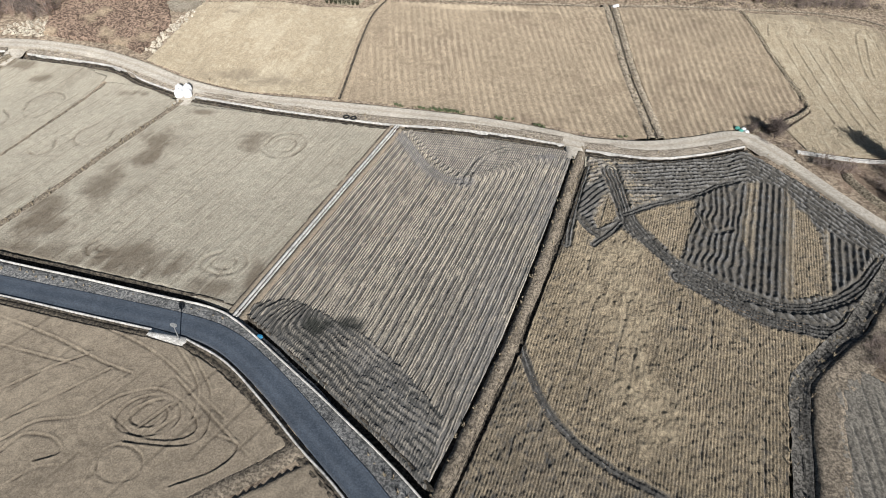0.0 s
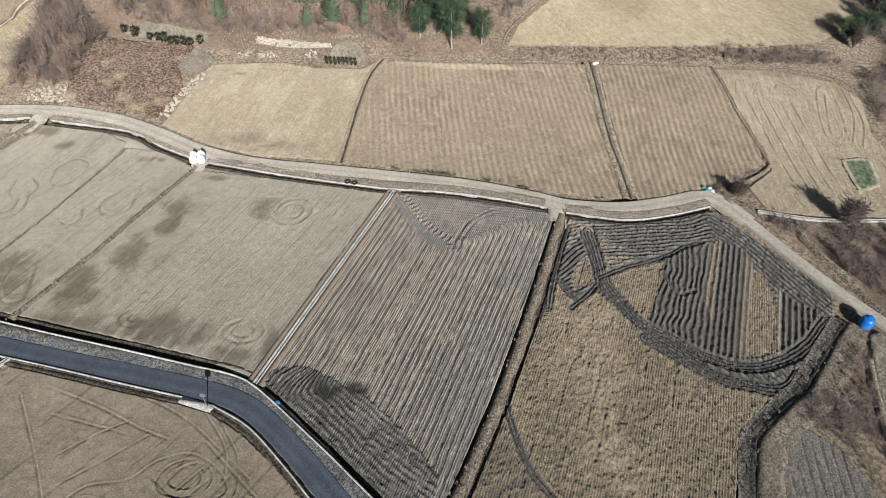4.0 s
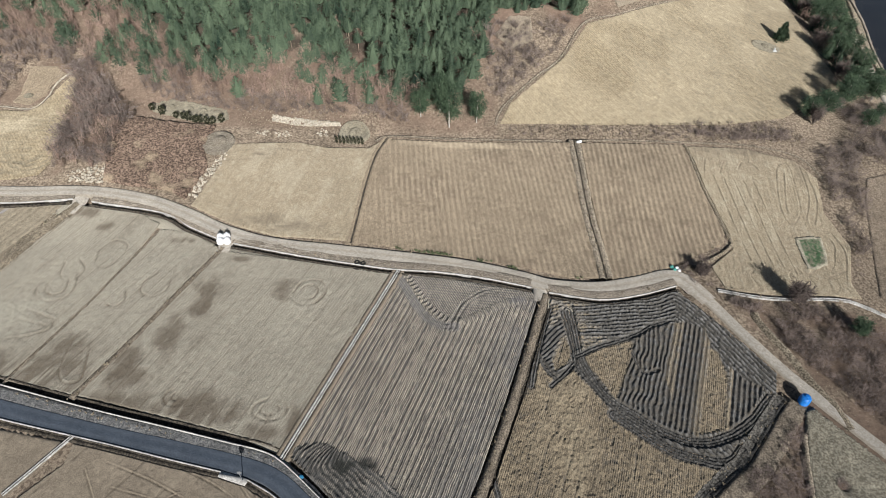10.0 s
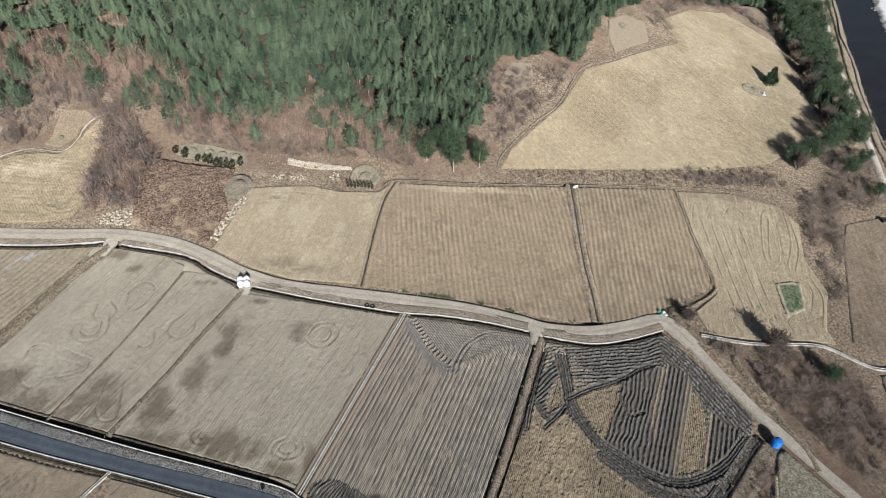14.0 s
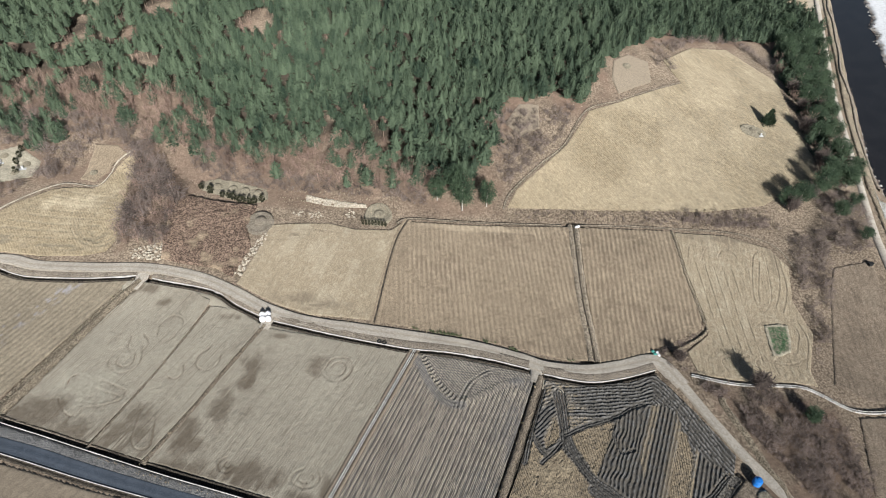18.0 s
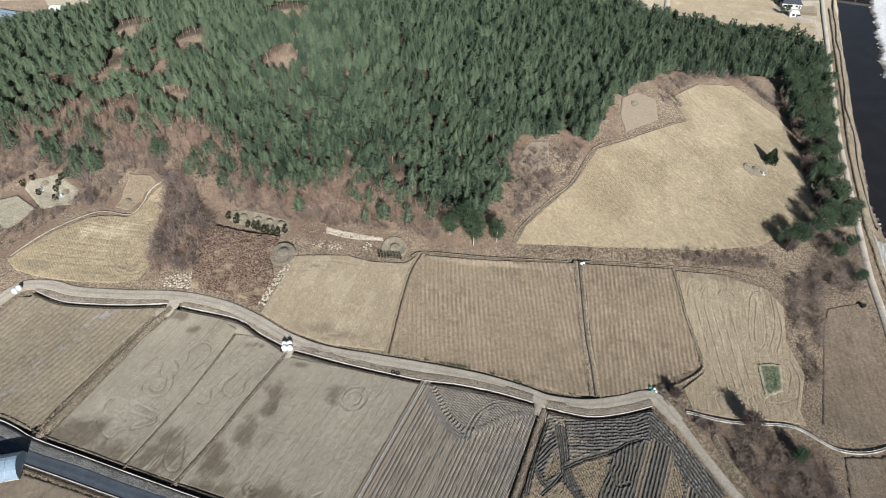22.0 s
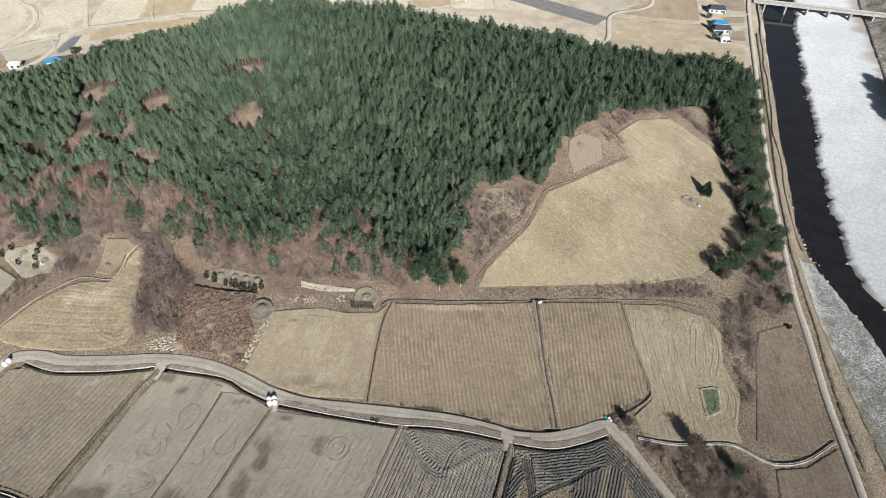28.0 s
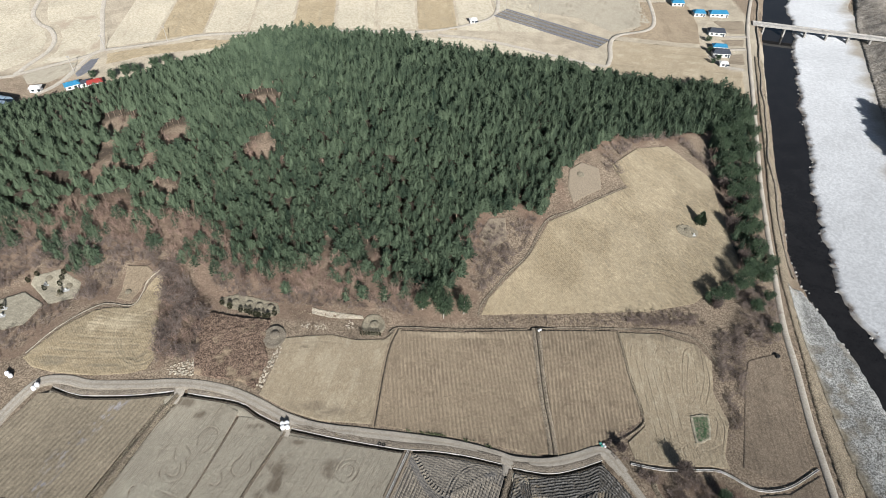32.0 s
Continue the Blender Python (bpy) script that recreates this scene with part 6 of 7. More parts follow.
BRUSH = (
    ([(-200, 182), (-168, 186), (-147, 184), (-124, 185), (-111, 178), (-112, 171), (-127, 174), (-133, 160), (-142, 158), (-146, 172), (-164, 172), (-176, 160)], 2.5, 4.2),
    ([(-111.8, 172), (-106, 175), (-99.7, 165), (-95, 157), (-89, 156), (-92, 148), (-89, 133), (-93, 130), (-98, 131.5), (-103.5, 129.5), (-105, 140), (-108.5, 151)], 2.1, 6.0),
    ([(-96, 180), (-64, 165), (-36, 160), (-10, 158), (-8, 153), (-30, 155), (-60, 158), (-92, 164)], 1.9, 2.6),
    ([(12, 190), (40, 197), (33, 181), (25, 173), (15, 162), (11, 166)], 2.3, 3.2),
    ([(103, 153), (117, 153), (113.5, 138), (108.5, 124), (99, 100), (97, 104), (101, 114), (99.5, 124), (102.4, 136)], 1.9, 3.0),
    ([(16, 153), (40, 154), (100, 160), (104, 152), (84, 150.5), (60, 151), (17, 150.5)], 1.9, 1.5),
    ([(62, 94.5), (68, 92.5), (85, 93), (97, 88), (96, 66), (87, 60), (82, 63.5), (75, 76), (68, 88)], 1.5, 2.4),
    ([(118, 165), (137, 185), (134, 160), (128, 143), (116, 142)], 2.6, 3.5),
    ([(-162, 128), (-152, 140), (-142, 155), (-146, 160), (-172, 150), (-175, 135)], 2.6, 2.6),
    ([(54.5, 104.6), (62, 105), (66, 110), (60, 106.4), (61.5, 97.5), (57, 98.5)], 1.7, 1.6),
    ([(69, 65), (66.5, 62.5), (56, 53.5), (52, 49.5), (57, 45), (58.5, 36), (62, 38), (63.6, 47.5), (65, 55), (66.6, 60)], 1.3, 1.8),
    ([(70, 152), (98, 151.5), (100, 156.5), (84, 156), (72, 154.5)], 1.5, 2.2),
    ([(84, 230), (81, 240), (98, 262), (120, 272), (132, 248), (136, 250), (124, 279), (100, 270), (78, 250), (74, 232)], 2.6, 3.0),
)
pts, big, dark_pts, dark_big = [], [], [], []
LAWN_SPOTS = ([(-165, 170), (-154, 173), (-144, 168), (-143.6, 159), (-153.2, 155.5), (-166, 166)], [(-175, 158.5), (-165.1, 163.6), (-154.3, 157), (-156.7, 145.3), (-164.4, 142.5), (-175, 145)], [(-128.6, 175), (-119, 175), (-114, 171), (-119, 167), (-122, 158), (-129, 159)], GLADE)
for i, (poly, gap, tall) in enumerate(BRUSH):
    q = spread_in(poly, gap * 0.72, 0.6, 30 + i)
    q = q[rough(q[:, 0], q[:, 1], 5, 300 + i) > (0.44 if i in (1, 4, 6, 10) else 0.33)]
    for lawn in LAWN_SPOTS:
        q = q[~inside(np.array(lawn), q)]
    tall = tall * (0.35 + 0.9 * rng.random(len(q)) ** 1.5) * (0.7 + 0.6 * rough(q[:, 0], q[:, 1], 4, 320))
    (dark_pts if i in (6, 9, 10, 11) else pts).append(q)
    (dark_big if i in (6, 9, 10, 11) else big).append(tall)
ring_ = np.linspace(0, 2 * np.pi, 9)[:-1]
dark_pts.append(np.column_stack([HOLLOW[0] + 0.7 * np.cos(ring_), HOLLOW[1] + 0.6 * np.sin(ring_)]))
dark_big.append(np.full(8, 1.1))
scatter("bare_thicket", np.vstack(pts), THIN, M_TWIG, "tangled leafless grey-brown scrub along field edges", "thicket", np.concatenate(big), 0.15, 1.3)
scatter("dark_scrub", np.vstack(dark_pts), THIN, M_DARKTWIG, "dense dark brown scrub between the lane and the channel", "thicket", np.concatenate(dark_big), 0.1, 1.4)
shore_ = np.arange(150, 470, 0.9)
reeds = np.vstack([np.column_stack([water_right(shore_) + 1.0 + 3.0 * (rng.random(len(shore_)) - 0.5), shore_]), np.column_stack([water_left(shore_) - 1.2 + 2.4 * (rng.random(len(shore_)) - 0.5), shore_])])
reeds = reeds[(rough(reeds[:, 0], reeds[:, 1], 9, 330) > 0.53)]
scatter("shore_reeds", reeds, THIN[:2], M_DARKTWIG, "dark dead reeds and brush along the water edge", "reeds", 0.6 + 1.1 * rng.random(len(reeds)), 0.1, 1.3)
q = spread_in(FOOT, 4.6, 0.5, 77)
keep = (rough(q[:, 0], q[:, 1], 10, 6) > 0.62) & ((q[:, 1] < 222) | (rng.random(len(q)) < 0.2)) | ~clear_of(q, CLEARINGS, -1) & (rng.random(len(q)) < 0.3) | ~clear_of(q, BARE, 1)
q = q[keep & (rng.random(len(q)) < 0.8)]
belt = spread_in([(-215, 196), (-184, 193), (-150, 196), (-123, 194), (-100, 192), (-84, 178), (-62, 171), (-44, 176), (-20, 166), (-2, 161), (6, 160), (-8, 156), (-40, 159), (-66, 163), (-92, 168), (-112, 176), (-128, 182), (-160, 184), (-205, 182)], 2.6, 0.6, 78)
q = np.vstack([q, belt, spread_in(BRUSH[1][0], 3.6, 0.6, 79), spread_in([(118, 168), (137, 185), (141, 200), (150, 230), (158, 256), (170, 290), (142, 284), (135, 256), (131, 225), (128, 196)], 4.2, 0.6, 80)])
scatter("bare_wood", q, THIN, M_RUSTY, "leafless grey-brown young trees along the foot of the wood", "trees", 3.2 + 4.2 * rng.random(len(q)), 0.2 + wood_drop(q), 0.9)
few = np.vstack([belt[rng.random(len(belt)) < 0.16], spread_in([(-196.2, 196.9), (-179.0, 196.3), (-174.1, 187.1), (-174.6, 179.6), (-188.1, 178.8)], 3.4, 0.5, 81), spread_in([(-166.3, 184.3), (-140.6, 185.7), (-136.0, 176.0), (-144.1, 170.0), (-156.0, 172.4)], 3.4, 0.5, 82)])
STRIP = [(126, 172), (137, 183), (141, 200), (150, 230), (158, 256), (170, 290), (176, 312), (160, 306), (142, 284), (135, 256), (131, 225), (128, 196)]
few = np.vstack([few, spread_in(STRIP, 4.6, 0.6, 83), spread_in([(147, 228), (158, 256), (172, 296), (182, 322), (166, 318), (148, 288), (138, 262)], 3.6, 0.5, 84)])
scatter("young_conifers", few, SPRUCE, M_CONIFER, "scattered young conifers at the foot of the wood", "trees", 3.5 + 4.5 * rng.random(len(few)), 0.2 + wood_drop(few), 1.0)


def tree_parts(seed, kind):
    """A single tree of height 1: trunk and crown meshes."""
    r = np.random.default_rng(seed)
    if kind == "spruce":
        trunk = rod(0.018, 0.004, (0, 0, -0.03), (0, 0, 0.95), 7)
        crown = conifer(seed, 17, 20, 0.42, 6)
        return trunk, mesh_of("crown", crown.reshape(-1, 3), np.arange(len(crown) * 3).reshape(-1, 3), M_PINE), M_BARK
    if kind == "pine":
        trunk = rod(0.022, 0.008, (0, 0, -0.03), (0.02, 0, 0.8), 8)
        q = []
        for _ in range(78):
            ang, z = r.random() * 2 * np.pi, 0.22 + 0.74 * r.random()
            reach = 0.34 * math.sin(math.pi * min(1, (1.06 - z) * 0.75 + 0.2)) * (0.3 + 0.7 * r.random())
            o = np.array([math.cos(ang) * reach, math.sin(ang) * reach, z])
            for _ in range(44):
                d = r.normal(size=3) * (0.055, 0.055, 0.034)
                b = o + d * 0.5
                q.append(blade(b, b + d * 0.9 + r.normal(size=3) * 0.014 + (0, 0, 0.014), 0.02, 0.004))
        crown = np.array(q)
        return trunk, mesh_of("crown", crown.reshape(-1, 3), np.arange(len(crown) * 4).reshape(-1, 4), M_PINE), M_PALEBARK
    trunk = rod(0.016, 0.005, (0, 0, -0.03), (0, 0, 0.7), 7)
    crown = twigs(seed, 260, 0.26)
    return trunk, mesh_of("crown", crown.reshape(-1, 3), np.arange(len(crown) * 4).reshape(-1, 4), M_TWIG), M_BARK


def make_tree(name, seed, kind, label):
    ob = thing(name, (0, 0, 0), label, "tree")
    trunk, crown, bark = tree_parts(seed, kind)
    part("trunk", trunk, bark, ob)
    part("crown", crown, None, ob)
    return ob


def plant(first, spots, group=""):
    """The first tree and its copies, at (x, y, height, spread)."""
    for i, (x, y, tall, wide) in enumerate(spots):
        m = pose(x, y, h(x, y) - 0.1, 0, 0, (x * 37 + y * 91) % 360)
        ob = first if i == 0 else copy_thing(first, m)
        ob.scale = (1, 1, 1)
        ob.matrix_world = m @ Matrix.Diagonal((tall * wide, tall * wide, tall, 1))
        if group:
            ob["group"] = group


plant(make_tree("spruce_tree", 301, "spruce", "lone dark green spruce beside a grave mound in the straw field"), [(114.6, 207.8, 6.6, 0.9)])
plant(make_tree("pine_tree", 302, "pine", "tall pine with a pale forked trunk at the wood edge"), [(0.2, 152.8, 13, 0.8)])
plant(make_tree("pine_tree", 303, "pine", "rounded dark green pine at the wood edge"), [(8, 154.6, 9, 0.85), (-8, 155.6, 8.5, 0.9), (-2.5, 158, 10.5, 0.9)])
plant(make_tree("pine_tree", 304, "pine", "dark green pine on the river embankment"),
      [(107.2, 163.2, 7, 1.2), (112.4, 165, 8, 1.2), (121.1, 171, 9, 1.2), (127, 178, 9, 1.2), (133, 176, 8, 1.2), (134.2, 190, 9.5, 1.1), (131, 201, 8.5, 1.1), (138, 205, 9, 1.1), (135, 214, 8, 1.1), (142, 219, 9.5, 1.0), (137, 229, 9, 1.1), (145, 233, 10, 1.0), (140, 243, 9.5, 1.1),
       (149, 247, 9, 1.1), (143, 256, 10, 1.1), (153, 263, 10, 1.1), (145, 270, 10, 1.1), (157, 277, 10, 1.1), (149, 286, 10, 1.1), (161, 293, 10, 1.1), (168, 305, 10, 1.1), (159, 310, 10, 1.1), (124, 160, 6, 1.2), (131, 166, 5, 1.2), (139, 185, 7, 1.1), (146, 224, 7, 1.1), (152, 240, 7, 1.1), (158, 256, 8, 1.1), (165, 276, 8, 1.1), (171, 292, 8, 1.1)], "riverside pines")
plant(make_tree("pine_tree", 305, "pine", "green young pine standing in brown scrub"), [(88.8, 85.2, 4.2, 1.35), (128, 150, 4.5, 1.3)])
plant(make_tree("bare_tree", 306, "bare", "slender leafless tree beside the concrete channel"), [(78.4, 93.6, 6.4, 1.25), (59.5, 101.5, 4, 1.3), (108, 160.5, 7, 1.0), (128, 206, 7, 1.2), (127, 187, 6, 1.3), (137, 196, 7, 1.2), (133, 222, 6, 1.3), (143, 226, 6, 1.3), (134, 236, 6, 1.3), (148, 256, 6, 1.3), (117, 168, 5, 1.4)])
plant(make_tree("pine_tree", 308, "pine", "dark evergreen tree beside the farm buildings"), [(-199, 338, 7, 1.1), (-193, 343, 8, 1.1), (-187, 345, 7, 1.2), (-178, 352, 8, 1.1), (-172, 356, 8, 1.2), (-212, 340, 5, 1.2), (183, 412, 4, 1.4), (179, 396, 4, 1.4), (181, 384, 4, 1.3), (176, 380, 3.5, 1.3)], "evergreens by the buildings")
plant(make_tree("spruce_tree", 307, "spruce", "tall conifer on the far gravel bank"), [(262, 272, 19, 1.2), (268, 281, 21, 1.2), (258, 262, 18, 1.2), (272, 292, 20, 1.2)], "far bank conifers")

# dry grass along the banks and verges
TUFT = []
for k in range(4):
    r_ = np.random.default_rng(500 + k)
    TUFT.append(np.array([blade((0, 0, 0), (math.cos(a) * 0.5 * r_.random(), math.sin(a) * 0.5 * r_.random(), 0.6 + 0.4 * r_.random()), 0.09) for a in r_.random(13) * 2 * np.pi]))
M_STRAW = foliage("dry_grass", (0.20, 0.155, 0.105), (0.50, 0.42, 0.30), 3)
spots = []
LINES = [(BUND, 0.9, 3), (RIGHT_DITCH, 2.2, 4), (UP_DITCH, 1.5, 3), (WEST_BUND, 2.0, 4), (TRACK[4:24], 2.6, 2), (CHAN_R, 1.2, 2)] + [([(x, y + 1.7) for x, y in line], 1.2, 4) for line in WALLS] + [([(x - 0.6, y - 1.2) for x, y in NORTH_KERB[4:13]], 0.6, 3)]
LINES += [([(-53, 106), (-59.7, 89.7), (-64.1, 78.2), (-70.5, 63.8)], 0.7, 3), ([(67, 149), (67.7, 131.4), (69.7, 116), (69.2, 111.4), (62, 106.2), (55.5, 103.4)], 0.9, 3)]
for line, wide, many in LINES:
    q = spline(line, 1.0 / many * 2)
    q = q + (rng.random(q.shape) - 0.5) * 2 * wide
    d = near_line(spline(TRACK, 3), q)[0]
    spots.append(q[(d > 1.75) & (near_line(spline(ROAD, 3), q)[0] > 2.2) & (rng.random(len(q)) < 0.8)])
spots.append(spread_in([(16, 150.6), (100, 151), (104, 155), (98, 160), (60, 156.6), (16, 153.4)], 1.1, 0.5, 501))
spots.append(spread_in([(132, 128), (142, 179), (149, 181), (144, 150), (140, 90), (128, 86)], 1.3, 0.5, 502))
spots.append(spread_in([(-60, 152), (-20, 149.5), (-18, 156), (-60, 160)], 1.2, 0.5, 503))
spots.append(spread_in([(228, 140), (226, 200), (250, 290), (277, 370), (292, 366), (262, 285), (240, 200), (240, 140)], 1.5, 0.5, 504))
spots = np.vstack(spots)
scatter("dry_grass", spots, TUFT, M_STRAW, "tufts of dry straw-coloured grass on banks and verges", "grass", 0.35 + 0.5 * rng.random(len(spots)), 0.02, 1.1)

q = np.vstack([spline([(-12, 107.2), (-4, 106.3), (4, 104.9), (11, 103.3), (17, 101.6)], 0.12), spline([(21, 100.2), (26, 99.2), (31, 99.2)], 0.25)])
q = q + (rng.random(q.shape) - 0.5) * 0.9
q = q[rough(q[:, 0], q[:, 1], 3, 505) > 0.5]
M_WEED = foliage("green_weeds", (0.06, 0.08, 0.04), (0.20, 0.23, 0.12), 2)
scatter("green_weeds", q, TUFT, M_WEED, "low green winter weeds along the track edge", "weeds", 0.3 + 0.3 * rng.random(len(q)), 0.02, 1.9)

# ---------------------------------------------------------------- things in the fields


def bag(x, y, label, size=1.0, group=""):
    ob = thing("bulk_bag", (x, y, h(x, y) + 0.1), label, "bulk bag", group, turn=(x * 53) % 90)
    part("sack", turned([(0.45 * size, 0), (0.68 * size, 0.12 * size), (0.72 * size, 0.6 * size), (0.66 * size, 1.1 * size), (0.4 * size, 1.32 * size), (0.14 * size, 1.36 * size)], 14), M_WHITE, ob)
    part("neck", turned([(0.12 * size, 1.34 * size), (0.09 * size, 1.42 * size), (0.17 * size, 1.58 * size)], 10), M_WHITE, ob)
    for a in (0, 90, 180, 270):
        c, s = math.cos(radians(a)), math.sin(radians(a))
        part("lifting_loop", rod(0.03, 0.03, (c * 0.6 * size, s * 0.6 * size, 1.05 * size), (c * 0.3 * size, s * 0.3 * size, 1.55 * size), 6), M_WHITE, ob)
    return ob


for x, y in ((-54.2, 108.6), (-52.7, 108.9), (-53.9, 107.2), (-52.3, 107.4)):
    bag(x, y, "bulging white bulk bag standing beside the farm track", 1.15, "white bags by the track")
for x, y in ((-142.6, 119.9), (-141.9, 121.2)):
    bag(x, y, "white bulk bag standing at the track corner", 1.15, "white bags at the corner")
for x, y in ((-152.6, 124.4), (-154, 125.2)):
    bag(x, y, "white bulk bag beside the far field", 1.15, "white bags at the corner")

tank = thing("water_tank", (69.7, 67.6, h(69.7, 67.6) - 0.05), "round bright blue plastic water tank beside the track", "water tank")
part("body", turned([(0.85, 0), (1.02, 0.1), (1.05, 0.5), (1.0, 0.55), (1.05, 0.6), (1.05, 1.1), (1.0, 1.15), (1.05, 1.2), (1.03, 1.6), (0.8, 1.95), (0.35, 2.1)], 24), M_BLUE, tank)
part("lid", turned([(0.34, 2.08), (0.36, 2.2), (0.3, 2.24)], 16), M_BLUE, tank)

for x, y in ((-20.9, 102.1), (-19.5, 101.8)):
    tyre = thing("tyre", (x, y, h(x, y) + 0.2), "old black tractor tyre lying by the wall", "tyre", "two old tyres")
    bm = bmesh.new()
    ring = []
    for i in range(20):
        a = i / 20 * 2 * math.pi
        ring.append([bm.verts.new(((0.5 + 0.17 * math.cos(b)) * math.cos(a), (0.5 + 0.17 * math.cos(b)) * math.sin(a), 0.15 + 0.15 * math.sin(b))) for b in np.linspace(0, 2 * math.pi, 9)[:-1]])
    for i in range(20):
        for j in range(8):
            bm.faces.new((ring[i][j], ring[(i + 1) % 20][j], ring[(i + 1) % 20][(j + 1) % 8], ring[i][(j + 1) % 8]))
    part("tread", bm, M_RUBBER, tyre)

pole = thing("utility_pole", (-34.4, 48.6, h(-34.4, 48.6)), "short grey roadside pole with a round mirror", "pole")
part("post", rod(0.07, 0.06, (0, 0, -0.2), (0, 0, 3.3), 10), M_STEEL, pole)
part("mirror", rod(0.42, 0.42, (0, 0.04, 3.0), (0, 0.12, 3.0), 20), M_STEEL, pole)
part("footing", box((0.7, 0.7, 0.3), (0, 0, -0.1), 0.03), M_CONC, pole)
slab = new("entry_slab", mesh_of("entry_slab", [(-38.6, 50.4, h(-38, 50) + 0.17), (-33.6, 48.9, h(-38, 50) + 0.17), (-33.9, 47.8, h(-38, 50) + 0.12), (-38.9, 49.3, h(-38, 50) + 0.12), (-38.6, 50.4, h(-38, 50) - 0.4), (-33.6, 48.9, h(-38, 50) - 0.4), (-33.9, 47.8, h(-38, 50) - 0.4), (-38.9, 49.3, h(-38, 50) - 0.4)],
                                 [(0, 3, 2, 1), (0, 1, 5, 4), (1, 2, 6, 5), (2, 3, 7, 6), (3, 0, 4, 7)], M_CONC))
tagged(slab, "pale concrete slab where the field meets the road", "slab", "", "structure")
for i, (x, y) in enumerate(((53.6, 103), (54.3, 103.6), (53.2, 103.9), (54.6, 102.7))):
    sack = thing("sack", (x, y, h(x, y)), "crumpled teal and white sack at the track bend", "sack", "sacks at the bend", turn=i * 40)
    part("cloth", turned([(0.3, 0), (0.5, 0.1), (0.45, 0.35), (0.2, 0.5)], 9), M_TEAL if i % 2 == 0 else M_WHITE, sack)
for i, (x, y) in enumerate(((36.6, 148.2), (37.3, 148.6))):
    sack = thing("sack", (x, y, h(x, y) + 0.1), "white plastic sack lying at the head of the ditch", "sack", "sacks at the ditch", turn=i * 50)
    part("cloth", turned([(0.3, 0), (0.52, 0.12), (0.46, 0.4), (0.2, 0.55)], 9), M_WHITE, sack)
chest = thing("storage_box", (125.2, 138.6, h(125.2, 138.6)), "black plastic storage box at the field corner", "box", turn=20)
part("body", box((1.5, 0.9, 0.8), (0, 0, 0), 0.05, 0.95), M_RUBBER, chest)
part("lid", box((1.6, 1.0, 0.14), (0, 0, 0.8), 0.04), M_RUBBER, chest)
blue_pipe = thing("drain_sack", (-24.6, 49.6, h(-24.6, 49.6)), "pale blue plastic bundle in the roadside drain", "plastic bundle")
part("cloth", turned([(0.25, 0), (0.42, 0.12), (0.35, 0.35), (0.15, 0.42)], 9), M_ROOFBLUE, blue_pipe)


# ---------------------------------------------------------------- graves
def mound(x, y, r, tall, label, material=M_GRASS):
    ob = thing("grave_mound", (x, y, h(x, y) - 0.1), label, "grave mound")
    part("dome", turned([(r * 1.05, 0), (r, tall * 0.35), (r * 0.75, tall * 0.75), (r * 0.4, tall * 0.95), (r * 0.1, tall)], 20), material, ob)
    return ob


def turf(poly, label, material=M_GRASS):
    field("grave_lawn", poly, 0.5, lambda p: (0.12 * rough(p[:, 0], p[:, 1], 1.5, 171, 2), {}), material, label, lift=0.05)


def circle(x, y, a, b, n=14):
    return [(x + a * math.cos(2 * math.pi * i / n), y + b * math.sin(2 * math.pi * i / n)) for i in range(n)]


M_GREYTURF = earth("grey_grave_turf", (0.17, 0.145, 0.112), (0.27, 0.235, 0.185), 0.4, 4, 0.6, 0.08, (), contrast=0.3)
field("grave_lawn", circle(-63.2, 143, 4.4, 5.2), 0.4, lambda p: (0.35 * np.exp(-((np.hypot((p[:, 0] + 63.2) / 4.1, (p[:, 1] - 143) / 4.9) - 0.93) / 0.12) ** 2) + 0.1 * rough(p[:, 0], p[:, 1], 1.2, 171, 2), {}), M_GREYTURF, "round lawn of dull grey winter turf round a grave", lift=0.05)
mound(-63.0, 143.8, 1.9, 1.1, "low grey grassy grave mound on a round lawn", M_GREYTURF)
field("grave_lawn", circle(-26.6, 149, 4.6, 4.6), 0.4, lambda p: (0.3 * np.exp(-((np.hypot(p[:, 0] + 26.6, p[:, 1] - 149) / 4.3 - 0.93) / 0.12) ** 2) + 0.1 * rough(p[:, 0], p[:, 1], 1.2, 174, 2), {}), M_GRASS, "round lawn of green-brown turf round a grave", lift=0.05)
mound(-26.2, 149.6, 1.8, 1.4, "grassy grave mound behind a small hedge")
turf([(-88.5, 161.4), (-82, 162.8), (-75.8, 161.9), (-64.8, 159.2), (-63.4, 154.8), (-66.1, 152.6), (-71.9, 153), (-77.4, 154.4), (-86.2, 157.6)], "strip of turf with a row of graves")
for x, y in ((-81.5, 159.6), (-76, 158.9), (-71.8, 158), (-67.4, 157.2)):
    mound(x, y, 1.35, 1.1, "small grassy grave mound in a row")
turf([(-163.8, 169.5), (-154, 172.3), (-144.7, 167.4), (-144.4, 160), (-153.2, 156.5), (-164.6, 166.4)], "terraced grave lawn of pale turf", M_PALETURF)
for x, y in ((-157.6, 168.6), (-149, 166), (-151, 161.5)):
    mound(x, y, 1.4, 0.9, "small grassy grave mound on a terrace")
turf([(-174, 157.5), (-165.1, 162.6), (-155.3, 156.7), (-157.7, 146.3), (-164.4, 143.5), (-174, 146)], "pale lawn of a family grave", M_PALETURF)
field("grave_lawn", [(-127.6, 174), (-119.6, 174.1), (-115.4, 171.2), (-119.8, 167.8), (-122.6, 158.9), (-128.4, 160)], 0.5, lambda p: (0.15 * rough(p[:, 0], p[:, 1], 1.5, 175, 2), {}), M_UPPER, "reddish bare bank with a grave above the straw field", lift=0.05)
